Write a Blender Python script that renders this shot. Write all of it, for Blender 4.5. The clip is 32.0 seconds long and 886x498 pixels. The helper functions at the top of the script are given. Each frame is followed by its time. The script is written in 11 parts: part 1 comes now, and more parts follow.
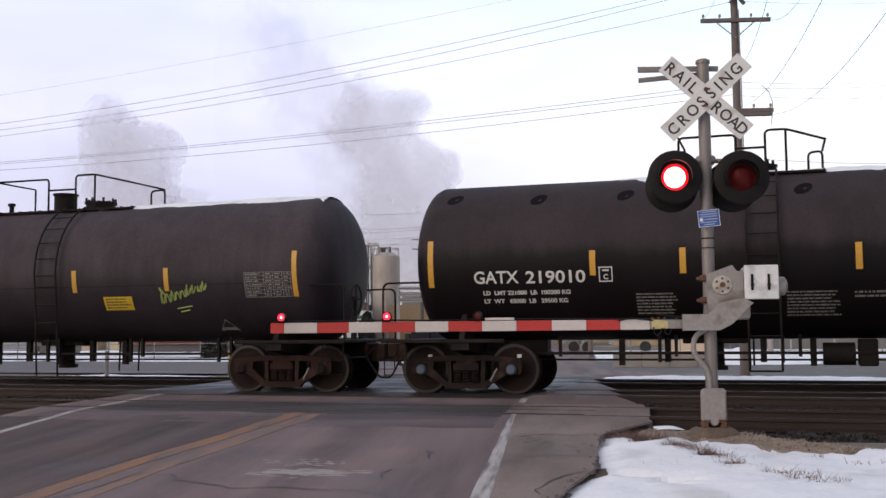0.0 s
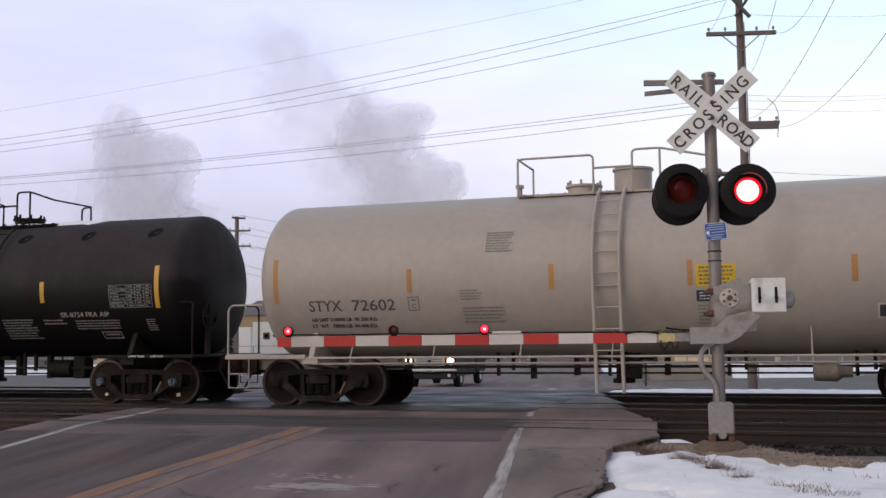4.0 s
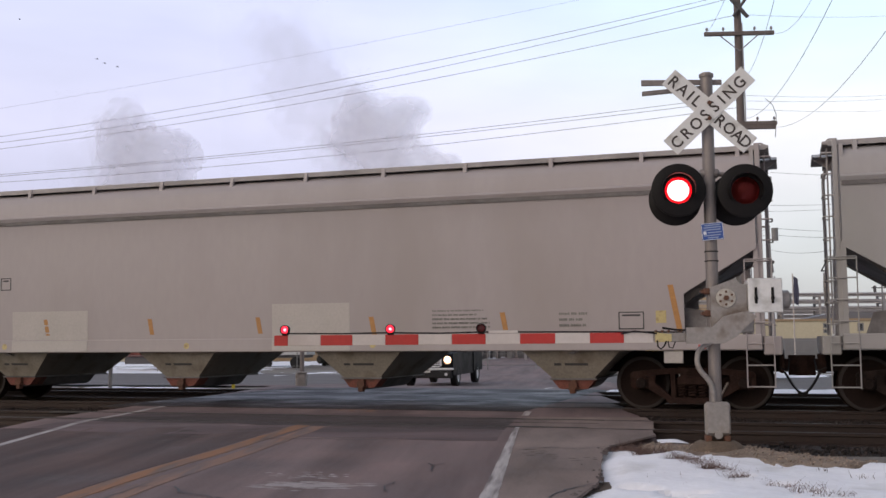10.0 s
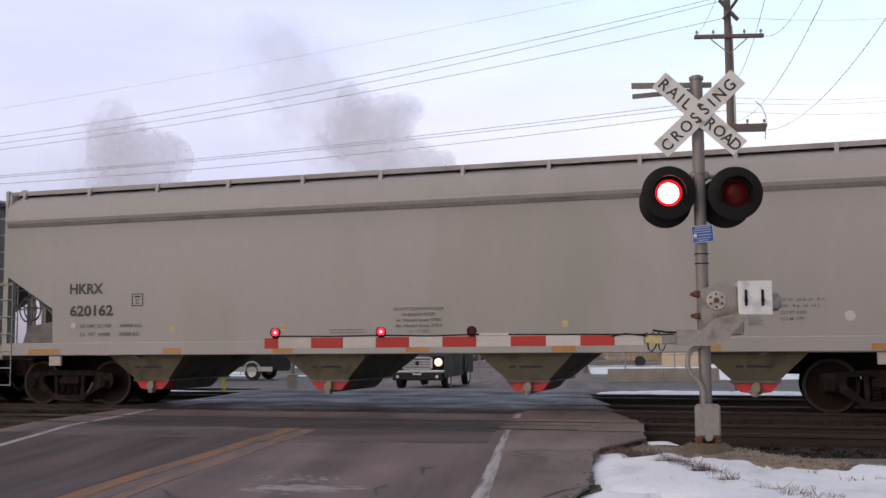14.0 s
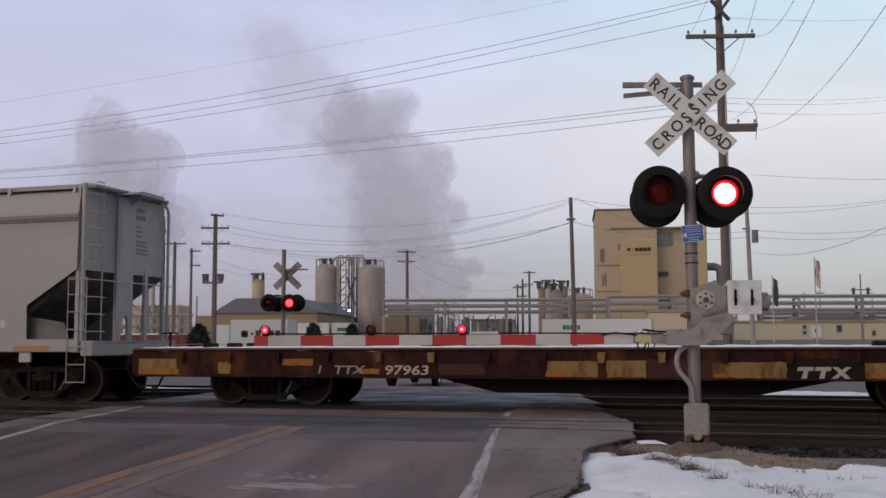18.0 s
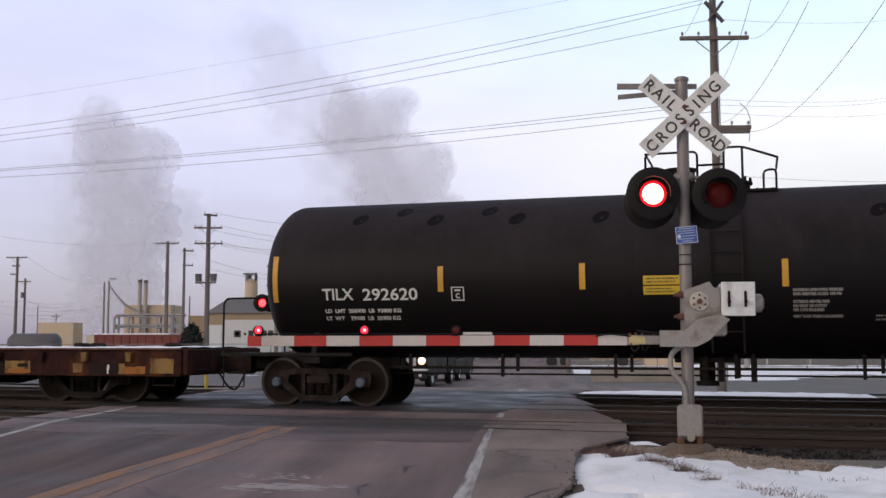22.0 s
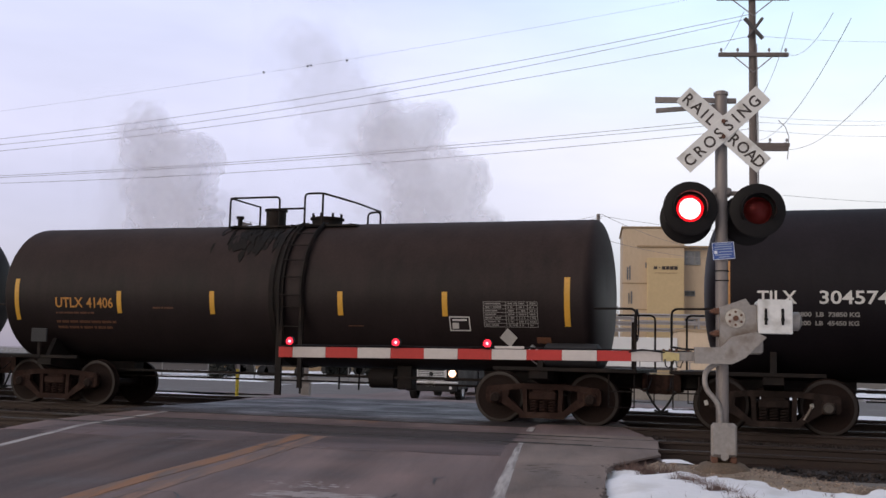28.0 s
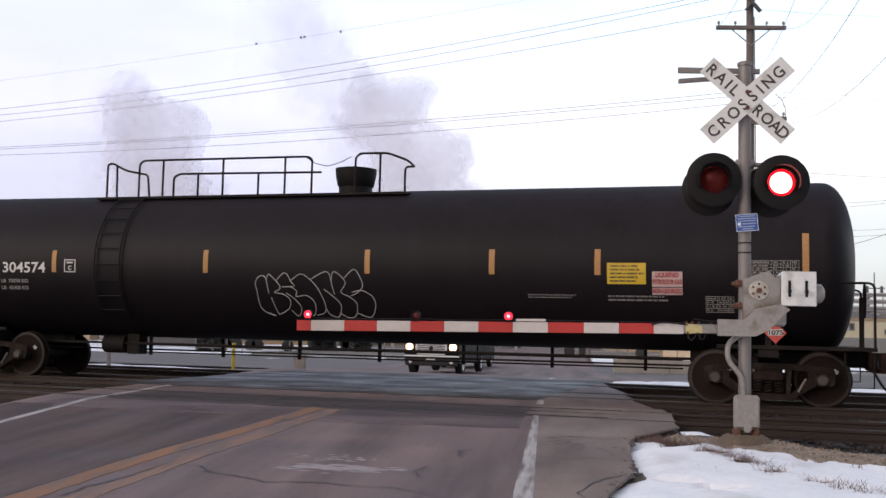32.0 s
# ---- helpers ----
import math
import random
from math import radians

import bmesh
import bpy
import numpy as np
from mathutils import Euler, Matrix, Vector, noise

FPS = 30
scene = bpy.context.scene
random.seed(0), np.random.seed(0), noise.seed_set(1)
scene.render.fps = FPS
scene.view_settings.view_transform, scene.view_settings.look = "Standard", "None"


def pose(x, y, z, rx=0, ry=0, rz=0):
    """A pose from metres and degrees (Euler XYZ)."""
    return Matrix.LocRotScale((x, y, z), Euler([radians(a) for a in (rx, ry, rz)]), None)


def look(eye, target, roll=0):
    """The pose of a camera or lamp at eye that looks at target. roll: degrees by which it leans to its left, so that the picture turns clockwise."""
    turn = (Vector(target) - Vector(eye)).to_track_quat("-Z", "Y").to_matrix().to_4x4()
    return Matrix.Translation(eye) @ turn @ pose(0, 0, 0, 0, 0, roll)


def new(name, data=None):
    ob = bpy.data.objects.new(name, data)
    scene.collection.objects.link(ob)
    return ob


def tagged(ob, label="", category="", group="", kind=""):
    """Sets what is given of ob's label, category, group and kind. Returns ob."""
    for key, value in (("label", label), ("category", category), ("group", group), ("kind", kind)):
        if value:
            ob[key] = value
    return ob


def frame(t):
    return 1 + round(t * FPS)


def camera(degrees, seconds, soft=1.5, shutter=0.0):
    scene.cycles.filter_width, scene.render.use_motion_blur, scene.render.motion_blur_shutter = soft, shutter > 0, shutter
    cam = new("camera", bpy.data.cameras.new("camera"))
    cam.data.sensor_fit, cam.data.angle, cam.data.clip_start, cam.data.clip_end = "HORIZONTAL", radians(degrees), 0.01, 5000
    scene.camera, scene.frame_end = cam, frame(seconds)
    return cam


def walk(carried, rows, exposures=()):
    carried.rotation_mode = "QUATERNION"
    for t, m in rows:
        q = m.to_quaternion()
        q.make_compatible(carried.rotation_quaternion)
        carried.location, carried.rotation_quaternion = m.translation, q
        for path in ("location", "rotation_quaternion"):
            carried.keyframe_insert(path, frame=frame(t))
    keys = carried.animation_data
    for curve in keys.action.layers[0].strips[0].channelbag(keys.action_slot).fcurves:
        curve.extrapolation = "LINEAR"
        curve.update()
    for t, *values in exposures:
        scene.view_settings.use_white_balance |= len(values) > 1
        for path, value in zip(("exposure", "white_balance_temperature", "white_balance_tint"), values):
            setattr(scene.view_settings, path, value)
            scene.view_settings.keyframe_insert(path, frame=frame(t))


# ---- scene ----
# ---- camera ----
cam = camera(46.00, 32.0)
PATH = [
    (0, pose(0.000, -0.000, 1.141, 94.470, 0.484, 7.588)),
    (0.5, pose(-0.002, -0.002, 1.141, 94.486, 0.320, 7.708)),
    (1, pose(-0.004, -0.004, 1.141, 94.524, 0.280, 7.757)),
    (1.5, pose(-0.004, -0.006, 1.140, 94.571, 0.466, 7.767)),
    (2, pose(0.000, -0.008, 1.140, 94.657, 0.420, 7.885)),
    (2.5, pose(-0.006, -0.009, 1.142, 94.787, 0.768, 8.018)),
    (3, pose(-0.005, -0.009, 1.144, 95.026, 0.611, 7.776)),
    (3.5, pose(-0.005, -0.010, 1.143, 95.311, 0.546, 7.818)),
    (5.5, pose(-0.000, -0.011, 1.141, 94.653, 0.851, 8.340)),
    (6, pose(0.008, -0.010, 1.146, 94.689, 0.737, 8.134)),
    (6.5, pose(0.005, -0.011, 1.146, 94.966, 0.811, 7.949)),
    (7, pose(0.003, -0.013, 1.146, 95.262, 0.765, 7.888)),
    (7.5, pose(0.002, -0.013, 1.147, 95.464, 0.904, 7.978)),
    (8, pose(0.002, -0.013, 1.147, 95.515, 0.620, 7.941)),
    (8.5, pose(0.005, -0.012, 1.149, 95.430, 0.551, 7.975)),
    (9, pose(0.005, -0.013, 1.147, 95.370, 0.401, 7.899)),
    (9.5, pose(0.003, -0.012, 1.147, 95.235, 0.635, 7.781)),
    (10, pose(0.003, -0.012, 1.146, 95.141, 0.375, 7.786)),
    (10.5, pose(0.008, -0.011, 1.148, 95.100, 0.512, 7.861)),
    (11, pose(0.008, -0.012, 1.148, 95.159, 0.570, 7.906)),
    (11.5, pose(0.013, -0.012, 1.149, 95.365, 0.841, 7.745)),
    (12, pose(0.011, -0.012, 1.154, 95.479, 0.787, 7.521)),
    (12.5, pose(0.015, -0.010, 1.153, 95.552, 0.768, 7.444)),
    (13, pose(0.016, -0.008, 1.152, 95.433, 0.839, 7.380)),
    (13.5, pose(0.009, -0.008, 1.154, 95.320, 0.548, 7.314)),
    (14, pose(0.005, -0.007, 1.151, 95.255, 0.431, 7.289)),
    (14.5, pose(0.006, -0.008, 1.148, 95.257, 0.313, 7.403)),
    (15, pose(0.007, -0.008, 1.149, 95.313, 0.377, 7.397)),
    (15.5, pose(0.009, -0.007, 1.149, 95.359, 0.299, 7.332)),
    (17.5, pose(0.010, -0.002, 1.153, 95.385, 0.285, 6.931)),
    (18, pose(0.012, -0.001, 1.153, 95.148, 0.192, 6.775)),
    (18.5, pose(0.012, 0.000, 1.152, 94.977, 0.472, 6.603)),
    (19, pose(0.012, 0.001, 1.153, 94.904, 0.408, 6.356)),
    (19.5, pose(0.011, 0.004, 1.155, 94.918, 0.598, 6.344)),
    (20, pose(0.010, 0.005, 1.156, 94.949, 0.381, 6.388)),
    (20.5, pose(0.009, 0.006, 1.157, 94.999, 0.054, 6.533)),
    (21, pose(0.009, 0.007, 1.157, 95.005, 0.057, 6.533)),
    (21.5, pose(0.007, 0.006, 1.155, 95.058, 0.095, 6.481)),
    (22, pose(0.003, 0.006, 1.154, 95.179, 0.036, 6.392)),
    (22.5, pose(0.000, 0.007, 1.152, 95.216, 0.202, 6.309)),
    (23, pose(0.000, 0.008, 1.151, 95.170, 0.069, 6.252)),
    (23.5, pose(0.001, 0.009, 1.155, 95.166, 0.050, 6.130)),
    (24, pose(0.003, 0.010, 1.156, 95.213, 0.547, 6.173)),
    (24.25, pose(0.003, 0.010, 1.156, 95.213, 0.547, 6.173)),
    (24.5, pose(0.012, 0.057, 1.177, 96.266, -0.084, 2.885)),
    (26.5, pose(0.001, 0.104, 1.123, 95.467, 0.050, 6.945)),
    (27, pose(0.006, 0.118, 1.123, 96.379, -0.759, 7.865)),
    (27.5, pose(-0.001, 0.089, 1.115, 96.055, -1.478, 6.489)),
    (28, pose(-0.016, 0.064, 1.129, 95.893, -1.301, 8.051)),
    (28.5, pose(-0.083, 0.087, 1.139, 96.611, -1.158, 7.595)),
    (29, pose(-0.202, 0.106, 1.122, 96.067, -0.623, 7.232)),
    (29.5, pose(-0.254, 0.155, 1.136, 95.162, -0.904, 6.770)),
    (30, pose(-0.395, 0.127, 1.102, 94.625, -1.048, 6.840)),
    (30.5, pose(-0.462, 0.122, 1.108, 93.583, -0.676, 6.833)),
    (31, pose(-0.467, 0.131, 1.116, 94.410, -0.918, 7.195)),
    (31.5, pose(-0.475, 0.133, 1.120, 95.107, -0.947, 6.597)),
    (32, pose(-0.480, 0.127, 1.098, 94.513, -1.273, 7.033)),
]
walk(cam, PATH, [(0.0, 0.2), (1.7, 0.17), (3.0, 0.05), (4.0, 0.03), (6.0, 0.0), (15.5, 0.03), (17.5, -0.4), (20.7, -0.4), (22.0, 0.0), (23.0, 0.10), (25.0, 0.13), (27.0, 0.02), (28.3, -0.02), (29.0, -0.15), (29.5, 0.0), (30.0, 0.24), (31.0, 0.52), (32.0, 0.31)])

# ---- world, light ----
TRACK = math.radians(10.287)          # the rails run this far off the x axis
U = Vector((math.cos(TRACK), -math.sin(TRACK), 0))
AWAY = Vector((math.sin(TRACK), math.cos(TRACK), 0))
TRAIN_Y = 19.234
SPACING = 4.27


def on_track(s, q=0.0, z=0.0):
    """World place from metres along the rails, metres beyond the train's track and height."""
    return Vector((0, TRAIN_Y, 0)) + U * s + AWAY * q + Vector((0, 0, z))


SUN_TURN = 226.0                       # the veiled sun stands behind the viewer to the left


def make_world():
    w = bpy.data.worlds.new("sky")
    scene.world = w
    w.use_nodes = True
    nt = w.node_tree
    nt.nodes.clear()
    N = nt.nodes.new
    L = nt.links.new
    out = N("ShaderNodeOutputWorld")
    add = N("ShaderNodeAddShader")
    sky = N("ShaderNodeTexSky")
    sky.sky_type = "NISHITA"
    sky.sun_disc = False
    sky.sun_elevation = radians(24)
    sky.sun_rotation = radians(SUN_TURN)
    sky.air_density, sky.dust_density, sky.ozone_density = 1.0, 2.0, 1.0
    b1 = N("ShaderNodeBackground")
    b1.inputs[1].default_value = 0.05
    L(sky.outputs[0], b1.inputs[0])
    co = N("ShaderNodeTexCoord")
    sep = N("ShaderNodeSeparateXYZ")
    L(co.outputs["Generated"], sep.inputs[0])
    # veil of high cloud: colour by height, warmer towards the low sun
    ramp = N("ShaderNodeValToRGB")
    el = ramp.color_ramp.elements
    el[0].position, el[0].color = 0.0, (0.30, 0.27, 0.36, 1)
    el[1].position, el[1].color = 0.55, (0.60, 0.71, 0.94, 1)
    for p, c in ((0.05, (0.385, 0.35, 0.46, 1)), (0.14, (0.60, 0.555, 0.735, 1)), (0.20, (0.685, 0.645, 0.825, 1)), (0.30, (0.705, 0.70, 0.91, 1))):
        e = el.new(p)
        e.color = c
    L(sep.outputs["Z"], ramp.inputs[0])
    warm = N("ShaderNodeValToRGB")
    wl = warm.color_ramp.elements
    wl[0].position, wl[0].color = 0.02, (0.38, 0.38, 0.44, 1)
    wl[1].position, wl[1].color = 0.5, (0.64, 0.79, 0.98, 1)
    for p, c in ((0.09, (0.56, 0.54, 0.56, 1)), (0.145, (0.76, 0.70, 0.69, 1)), (0.20, (0.93, 0.87, 0.84, 1)), (0.26, (0.80, 0.89, 0.93, 1)), (0.33, (0.67, 0.87, 0.99, 1))):
        e = wl.new(p)
        e.color = c
    L(sep.outputs["Z"], warm.inputs[0])
    side = N("ShaderNodeMapRange")
    side.inputs["From Min"].default_value, side.inputs["From Max"].default_value = -0.30, 0.25
    side.interpolation_type = "SMOOTHSTEP"
    L(sep.outputs["X"], side.inputs["Value"])
    mix = N("ShaderNodeMix")
    mix.data_type = "RGBA"
    L(side.outputs[0], mix.inputs["Factor"])
    L(ramp.outputs[0], mix.inputs["A"])
    L(warm.outputs[0], mix.inputs["B"])
    # soft streaks of cloud
    mp = N("ShaderNodeMapping")
    mp.inputs["Scale"].default_value = (2.0, 2.0, 7.0)
    nz = N("ShaderNodeTexNoise")
    nz.inputs["Scale"].default_value, nz.inputs["Detail"].default_value = 1.6, 4
    L(co.outputs["Generated"], mp.inputs[0])
    L(mp.outputs[0], nz.inputs["Vector"])
    cl = N("ShaderNodeMapRange")
    cl.inputs["From Min"].default_value, cl.inputs["From Max"].default_value = 0.35, 0.7
    cl.inputs["To Min"].default_value, cl.inputs["To Max"].default_value = 0.90, 1.08
    L(nz.outputs["Fac"], cl.inputs["Value"])
    b2 = N("ShaderNodeBackground")
    # the dusk side of the sky, behind, is rosier
    rosy = N("ShaderNodeMix")
    rosy.data_type = "RGBA"
    rosy.inputs["B"].default_value = (0.87, 0.775, 0.765, 1)
    back = N("ShaderNodeMapRange")
    back.inputs["From Min"].default_value, back.inputs["From Max"].default_value = 0.45, -0.35
    back.interpolation_type = "SMOOTHSTEP"
    L(sep.outputs["Y"], back.inputs["Value"])
    L(back.outputs[0], rosy.inputs["Factor"])
    L(mix.outputs["Result"], rosy.inputs["A"])
    L(rosy.outputs["Result"], b2.inputs[0])
    # thicker cloud to the sides and overhead lets less light through than the bright sky ahead
    thick = N("ShaderNodeMapRange")
    thick.inputs["From Min"].default_value, thick.inputs["From Max"].default_value = 0.78, 0.25
    thick.inputs["To Min"].default_value, thick.inputs["To Max"].default_value = 1.0, 0.46
    thick.interpolation_type = "SMOOTHSTEP"
    L(sep.outputs["Y"], thick.inputs["Value"])
    veil = N("ShaderNodeMath")
    veil.operation = "MULTIPLY"
    L(thick.outputs[0], veil.inputs[0])
    L(cl.outputs[0], veil.inputs[1])
    L(veil.outputs[0], b2.inputs[1])
    L(b1.outputs[0], add.inputs[0])
    L(b2.outputs[0], add.inputs[1])
    L(add.outputs[0], out.inputs[0])


make_world()
sun = new("sun", bpy.data.lights.new("sun", "SUN"))
sun.data.energy, sun.data.angle, sun.data.color = 0.62, radians(50), (1.0, 0.90, 0.84)
sun.matrix_world = look((0, 0, 0), (-math.cos(radians(24)) * math.sin(radians(SUN_TURN)), -math.cos(radians(24)) * math.cos(radians(SUN_TURN)), -math.sin(radians(24))))


# ---- materials ----
def mat(name, col, rough=0.6, metal=0.0, var=0.18, scale=1.5, fine=25.0, bump=0.12, dirt=None, amount=0.3, streak=(1, 1, 1),
        dirt_scale=0.8, spec=0.5, island=0.0, obj_rand=0.0, glow=None, power=0.0):
    """A surface with a base colour, two sizes of variation, fine relief and a second colour in patches."""
    m = bpy.data.materials.new(name)
    m.use_nodes = True
    nt = m.node_tree
    N, L = nt.nodes.new, nt.links.new
    bs = nt.nodes["Principled BSDF"]
    bs.inputs["Roughness"].default_value = rough
    bs.inputs["Metallic"].default_value = metal
    bs.inputs["Specular IOR Level"].default_value = spec
    co = N("ShaderNodeTexCoord")
    mp = N("ShaderNodeMapping")
    mp.inputs["Scale"].default_value = streak
    L(co.outputs["Object"], mp.inputs[0])

    def noise_at(s, d=4):
        n = N("ShaderNodeTexNoise")
        n.inputs["Scale"].default_value, n.inputs["Detail"].default_value = s, d
        L(mp.outputs[0], n.inputs["Vector"])
        return n.outputs["Fac"]

    a, b = noise_at(scale), noise_at(fine, 3)
    s = N("ShaderNodeMath")
    s.operation = "ADD"
    L(a, s.inputs[0])
    L(b, s.inputs[1])
    r = N("ShaderNodeMapRange")
    r.inputs["From Min"].default_value, r.inputs["From Max"].default_value = 0.6, 1.4
    r.inputs["To Min"].default_value, r.inputs["To Max"].default_value = 1 - var, 1 + var
    L(s.outputs[0], r.inputs["Value"])
    val = r.outputs[0]
    if obj_rand or island:
        src = N("ShaderNodeObjectInfo").outputs["Random"] if obj_rand else N("ShaderNodeNewGeometry").outputs["Random Per Island"]
        k = obj_rand or island
        rr = N("ShaderNodeMapRange")
        rr.inputs["To Min"].default_value, rr.inputs["To Max"].default_value = 1 - k, 1 + k
        L(src, rr.inputs["Value"])
        mm = N("ShaderNodeMath")
        mm.operation = "MULTIPLY"
        L(val, mm.inputs[0])
        L(rr.outputs[0], mm.inputs[1])
        val = mm.outputs[0]
    base = N("ShaderNodeMix")
    base.data_type, base.blend_type = "RGBA", "MULTIPLY"
    base.inputs["Factor"].default_value = 1
    base.inputs["A"].default_value = (*col, 1)
    L(val, base.inputs["B"])
    colour = base.outputs["Result"]
    if dirt:
        d = noise_at(dirt_scale, 6)
        dr = N("ShaderNodeMapRange")
        dr.inputs["From Min"].default_value, dr.inputs["From Max"].default_value = 0.62 - 0.3 * amount, 0.72 - 0.1 * amount
        dr.clamp = True
        L(d, dr.inputs["Value"])
        mx = N("ShaderNodeMix")
        mx.data_type = "RGBA"
        L(dr.outputs[0], mx.inputs["Factor"])
        L(colour, mx.inputs["A"])
        mx.inputs["B"].default_value = (*dirt, 1)
        colour = mx.outputs["Result"]
    L(colour, bs.inputs["Base Color"])
    if bump:
        bp = N("ShaderNodeBump")
        bp.inputs["Strength"].default_value = bump
        bp.inputs["Distance"].default_value = 0.02
        L(s.outputs[0], bp.inputs["Height"])
        L(bp.outputs[0], bs.inputs["Normal"])
    rv = N("ShaderNodeMapRange")
    rv.inputs["From Min"].default_value, rv.inputs["From Max"].default_value = 0.3, 0.7
    rv.inputs["To Min"].default_value, rv.inputs["To Max"].default_value = max(0.03, rough - 0.1), min(1, rough + 0.1)
    L(a, rv.inputs["Value"])
    L(rv.outputs[0], bs.inputs["Roughness"])
    if glow:
        bs.inputs["Emission Color"].default_value = (*glow, 1)
        bs.inputs["Emission Strength"].default_value = power
    return m


def road_surface(name, dark, pale, rough, along):
    """Worn asphalt: wheel-worn streaks along one way, blotches, stone grain and dull to damp sheen."""
    m = bpy.data.materials.new(name)
    m.use_nodes = True
    nt = m.node_tree
    N, L = nt.nodes.new, nt.links.new
    bs = nt.nodes["Principled BSDF"]
    bs.inputs["Specular IOR Level"].default_value = 0.22
    co = N("ShaderNodeTexCoord")

    def noise_at(scale, size, detail, rough_=0.55):
        mp = N("ShaderNodeMapping")
        mp.inputs["Scale"].default_value = scale
        n = N("ShaderNodeTexNoise")
        n.inputs["Scale"].default_value, n.inputs["Detail"].default_value, n.inputs["Roughness"].default_value = size, detail, rough_
        L(co.outputs["Object"], mp.inputs[0])
        L(mp.outputs[0], n.inputs["Vector"])
        return n.outputs["Fac"]

    def combine(op, a, b, k=None):
        n = N("ShaderNodeMath")
        n.operation = op
        for i, v in enumerate((a, b, k)):
            if v is None:
                continue
            if isinstance(v, (int, float)):
                n.inputs[i].default_value = v
            else:
                L(v, n.inputs[i])
        return n.outputs[0]

    streak = noise_at(along, 1.0, 5, 0.6)
    blotch = noise_at((1, 1, 1), 0.75, 6, 0.62)
    grain = noise_at((1, 1, 1), 70, 3, 0.7)
    s = combine("MULTIPLY_ADD", streak, 1.3, combine("MULTIPLY_ADD", blotch, 1.0, combine("MULTIPLY", grain, 0.8)))
    r = N("ShaderNodeMapRange")
    r.inputs["From Min"].default_value, r.inputs["From Max"].default_value = 1.12, 2.0
    L(s, r.inputs["Value"])
    mx = N("ShaderNodeMix")
    mx.data_type = "RGBA"
    mx.inputs["A"].default_value, mx.inputs["B"].default_value = (*dark, 1), (*pale, 1)
    L(r.outputs[0], mx.inputs["Factor"])
    L(mx.outputs["Result"], bs.inputs["Base Color"])
    rr = N("ShaderNodeMapRange")
    rr.inputs["From Min"].default_value, rr.inputs["From Max"].default_value = 0.35, 0.65
    rr.inputs["To Min"].default_value, rr.inputs["To Max"].default_value = rough - 0.2, rough + 0.15
    L(blotch, rr.inputs["Value"])
    L(rr.outputs[0], bs.inputs["Roughness"])
    bp = N("ShaderNodeBump")
    bp.inputs["Strength"].default_value, bp.inputs["Distance"].default_value = 0.45, 0.01
    L(combine("ADD", grain, streak), bp.inputs["Height"])
    L(bp.outputs[0], bs.inputs["Normal"])
    return m


ASPHALT = road_surface("asphalt", (0.076, 0.0550, 0.0530), (0.268, 0.194, 0.186), 0.8, (1.5, 0.13, 1))
ASPHALT_OLD = mat("old_asphalt", (0.115, 0.10, 0.098), 0.85, var=0.25, scale=0.6, fine=50, bump=0.35, dirt=(0.145, 0.13, 0.125), amount=0.4)
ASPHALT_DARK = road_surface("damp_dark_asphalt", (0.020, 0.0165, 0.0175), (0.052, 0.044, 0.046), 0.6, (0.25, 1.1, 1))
TAR = mat("tar", (0.035, 0.032, 0.033), 0.6, var=0.2)
GRAVEL = mat("gravel", (0.29, 0.225, 0.175), 0.95, var=0.45, scale=6, fine=90, bump=1.0, dirt=(0.18, 0.135, 0.105), amount=0.4, dirt_scale=3)
BALLAST = mat("ballast", (0.024, 0.0165, 0.0145), 0.95, var=0.6, scale=5, fine=45, bump=1.0, dirt=(0.013, 0.009, 0.0085), amount=0.4, dirt_scale=1.5)
SOIL = mat("winter_soil", (0.17, 0.145, 0.125), 0.95, var=0.4, scale=0.3, fine=8, bump=0.8, dirt=(0.55, 0.55, 0.58), amount=0.3, dirt_scale=0.06)
SOIL_WET = mat("wet_mud", (0.13, 0.095, 0.07), 0.9, var=0.4, scale=6, fine=50, bump=0.8)
SNOW = mat("snow", (0.85, 0.845, 0.885), 0.75, var=0.07, scale=1.2, fine=14, bump=0.4, dirt=(0.68, 0.67, 0.68), amount=0.25, dirt_scale=1.3)
TIE = mat("creosoted_wood", (0.026, 0.017, 0.0145), 0.9, var=0.4, scale=4, fine=30, bump=0.4, obj_rand=0.25)
RAIL = mat("rusty_rail", (0.034, 0.021, 0.017), 0.65, metal=0.3, var=0.3, scale=3, fine=40)
RAILHEAD = mat("worn_rail_head", (0.055, 0.045, 0.046), 0.5, metal=0.7, var=0.15)
PAINT_WHITE = mat("worn_white_road_paint", (0.42, 0.38, 0.365), 0.75, var=0.3, scale=3, fine=30, dirt=(0.14, 0.115, 0.108), amount=0.58, dirt_scale=1.6, streak=(7, 0.7, 1))
PAINT_YELLOW = mat("worn_yellow_road_paint", (0.235, 0.108, 0.050), 0.75, var=0.3, scale=2, fine=25, dirt=(0.135, 0.090, 0.072), amount=0.55, dirt_scale=1.5, streak=(4, 0.6, 1))
PAINT_PEACH = mat("faded_peach_road_paint", (0.228, 0.126, 0.084), 0.75, var=0.3, scale=2, fine=25, dirt=(0.128, 0.092, 0.086), amount=0.62, dirt_scale=1.5, streak=(4, 0.6, 1))
SALT = mat("salt_stain", (0.31, 0.27, 0.268), 0.9, var=0.25, scale=3, fine=30)
GALV = mat("galvanised_steel", (0.225, 0.198, 0.19), 0.5, metal=0.45, var=0.15, scale=3, fine=30, dirt=(0.14, 0.115, 0.1), amount=0.3, streak=(3, 3, 0.6))
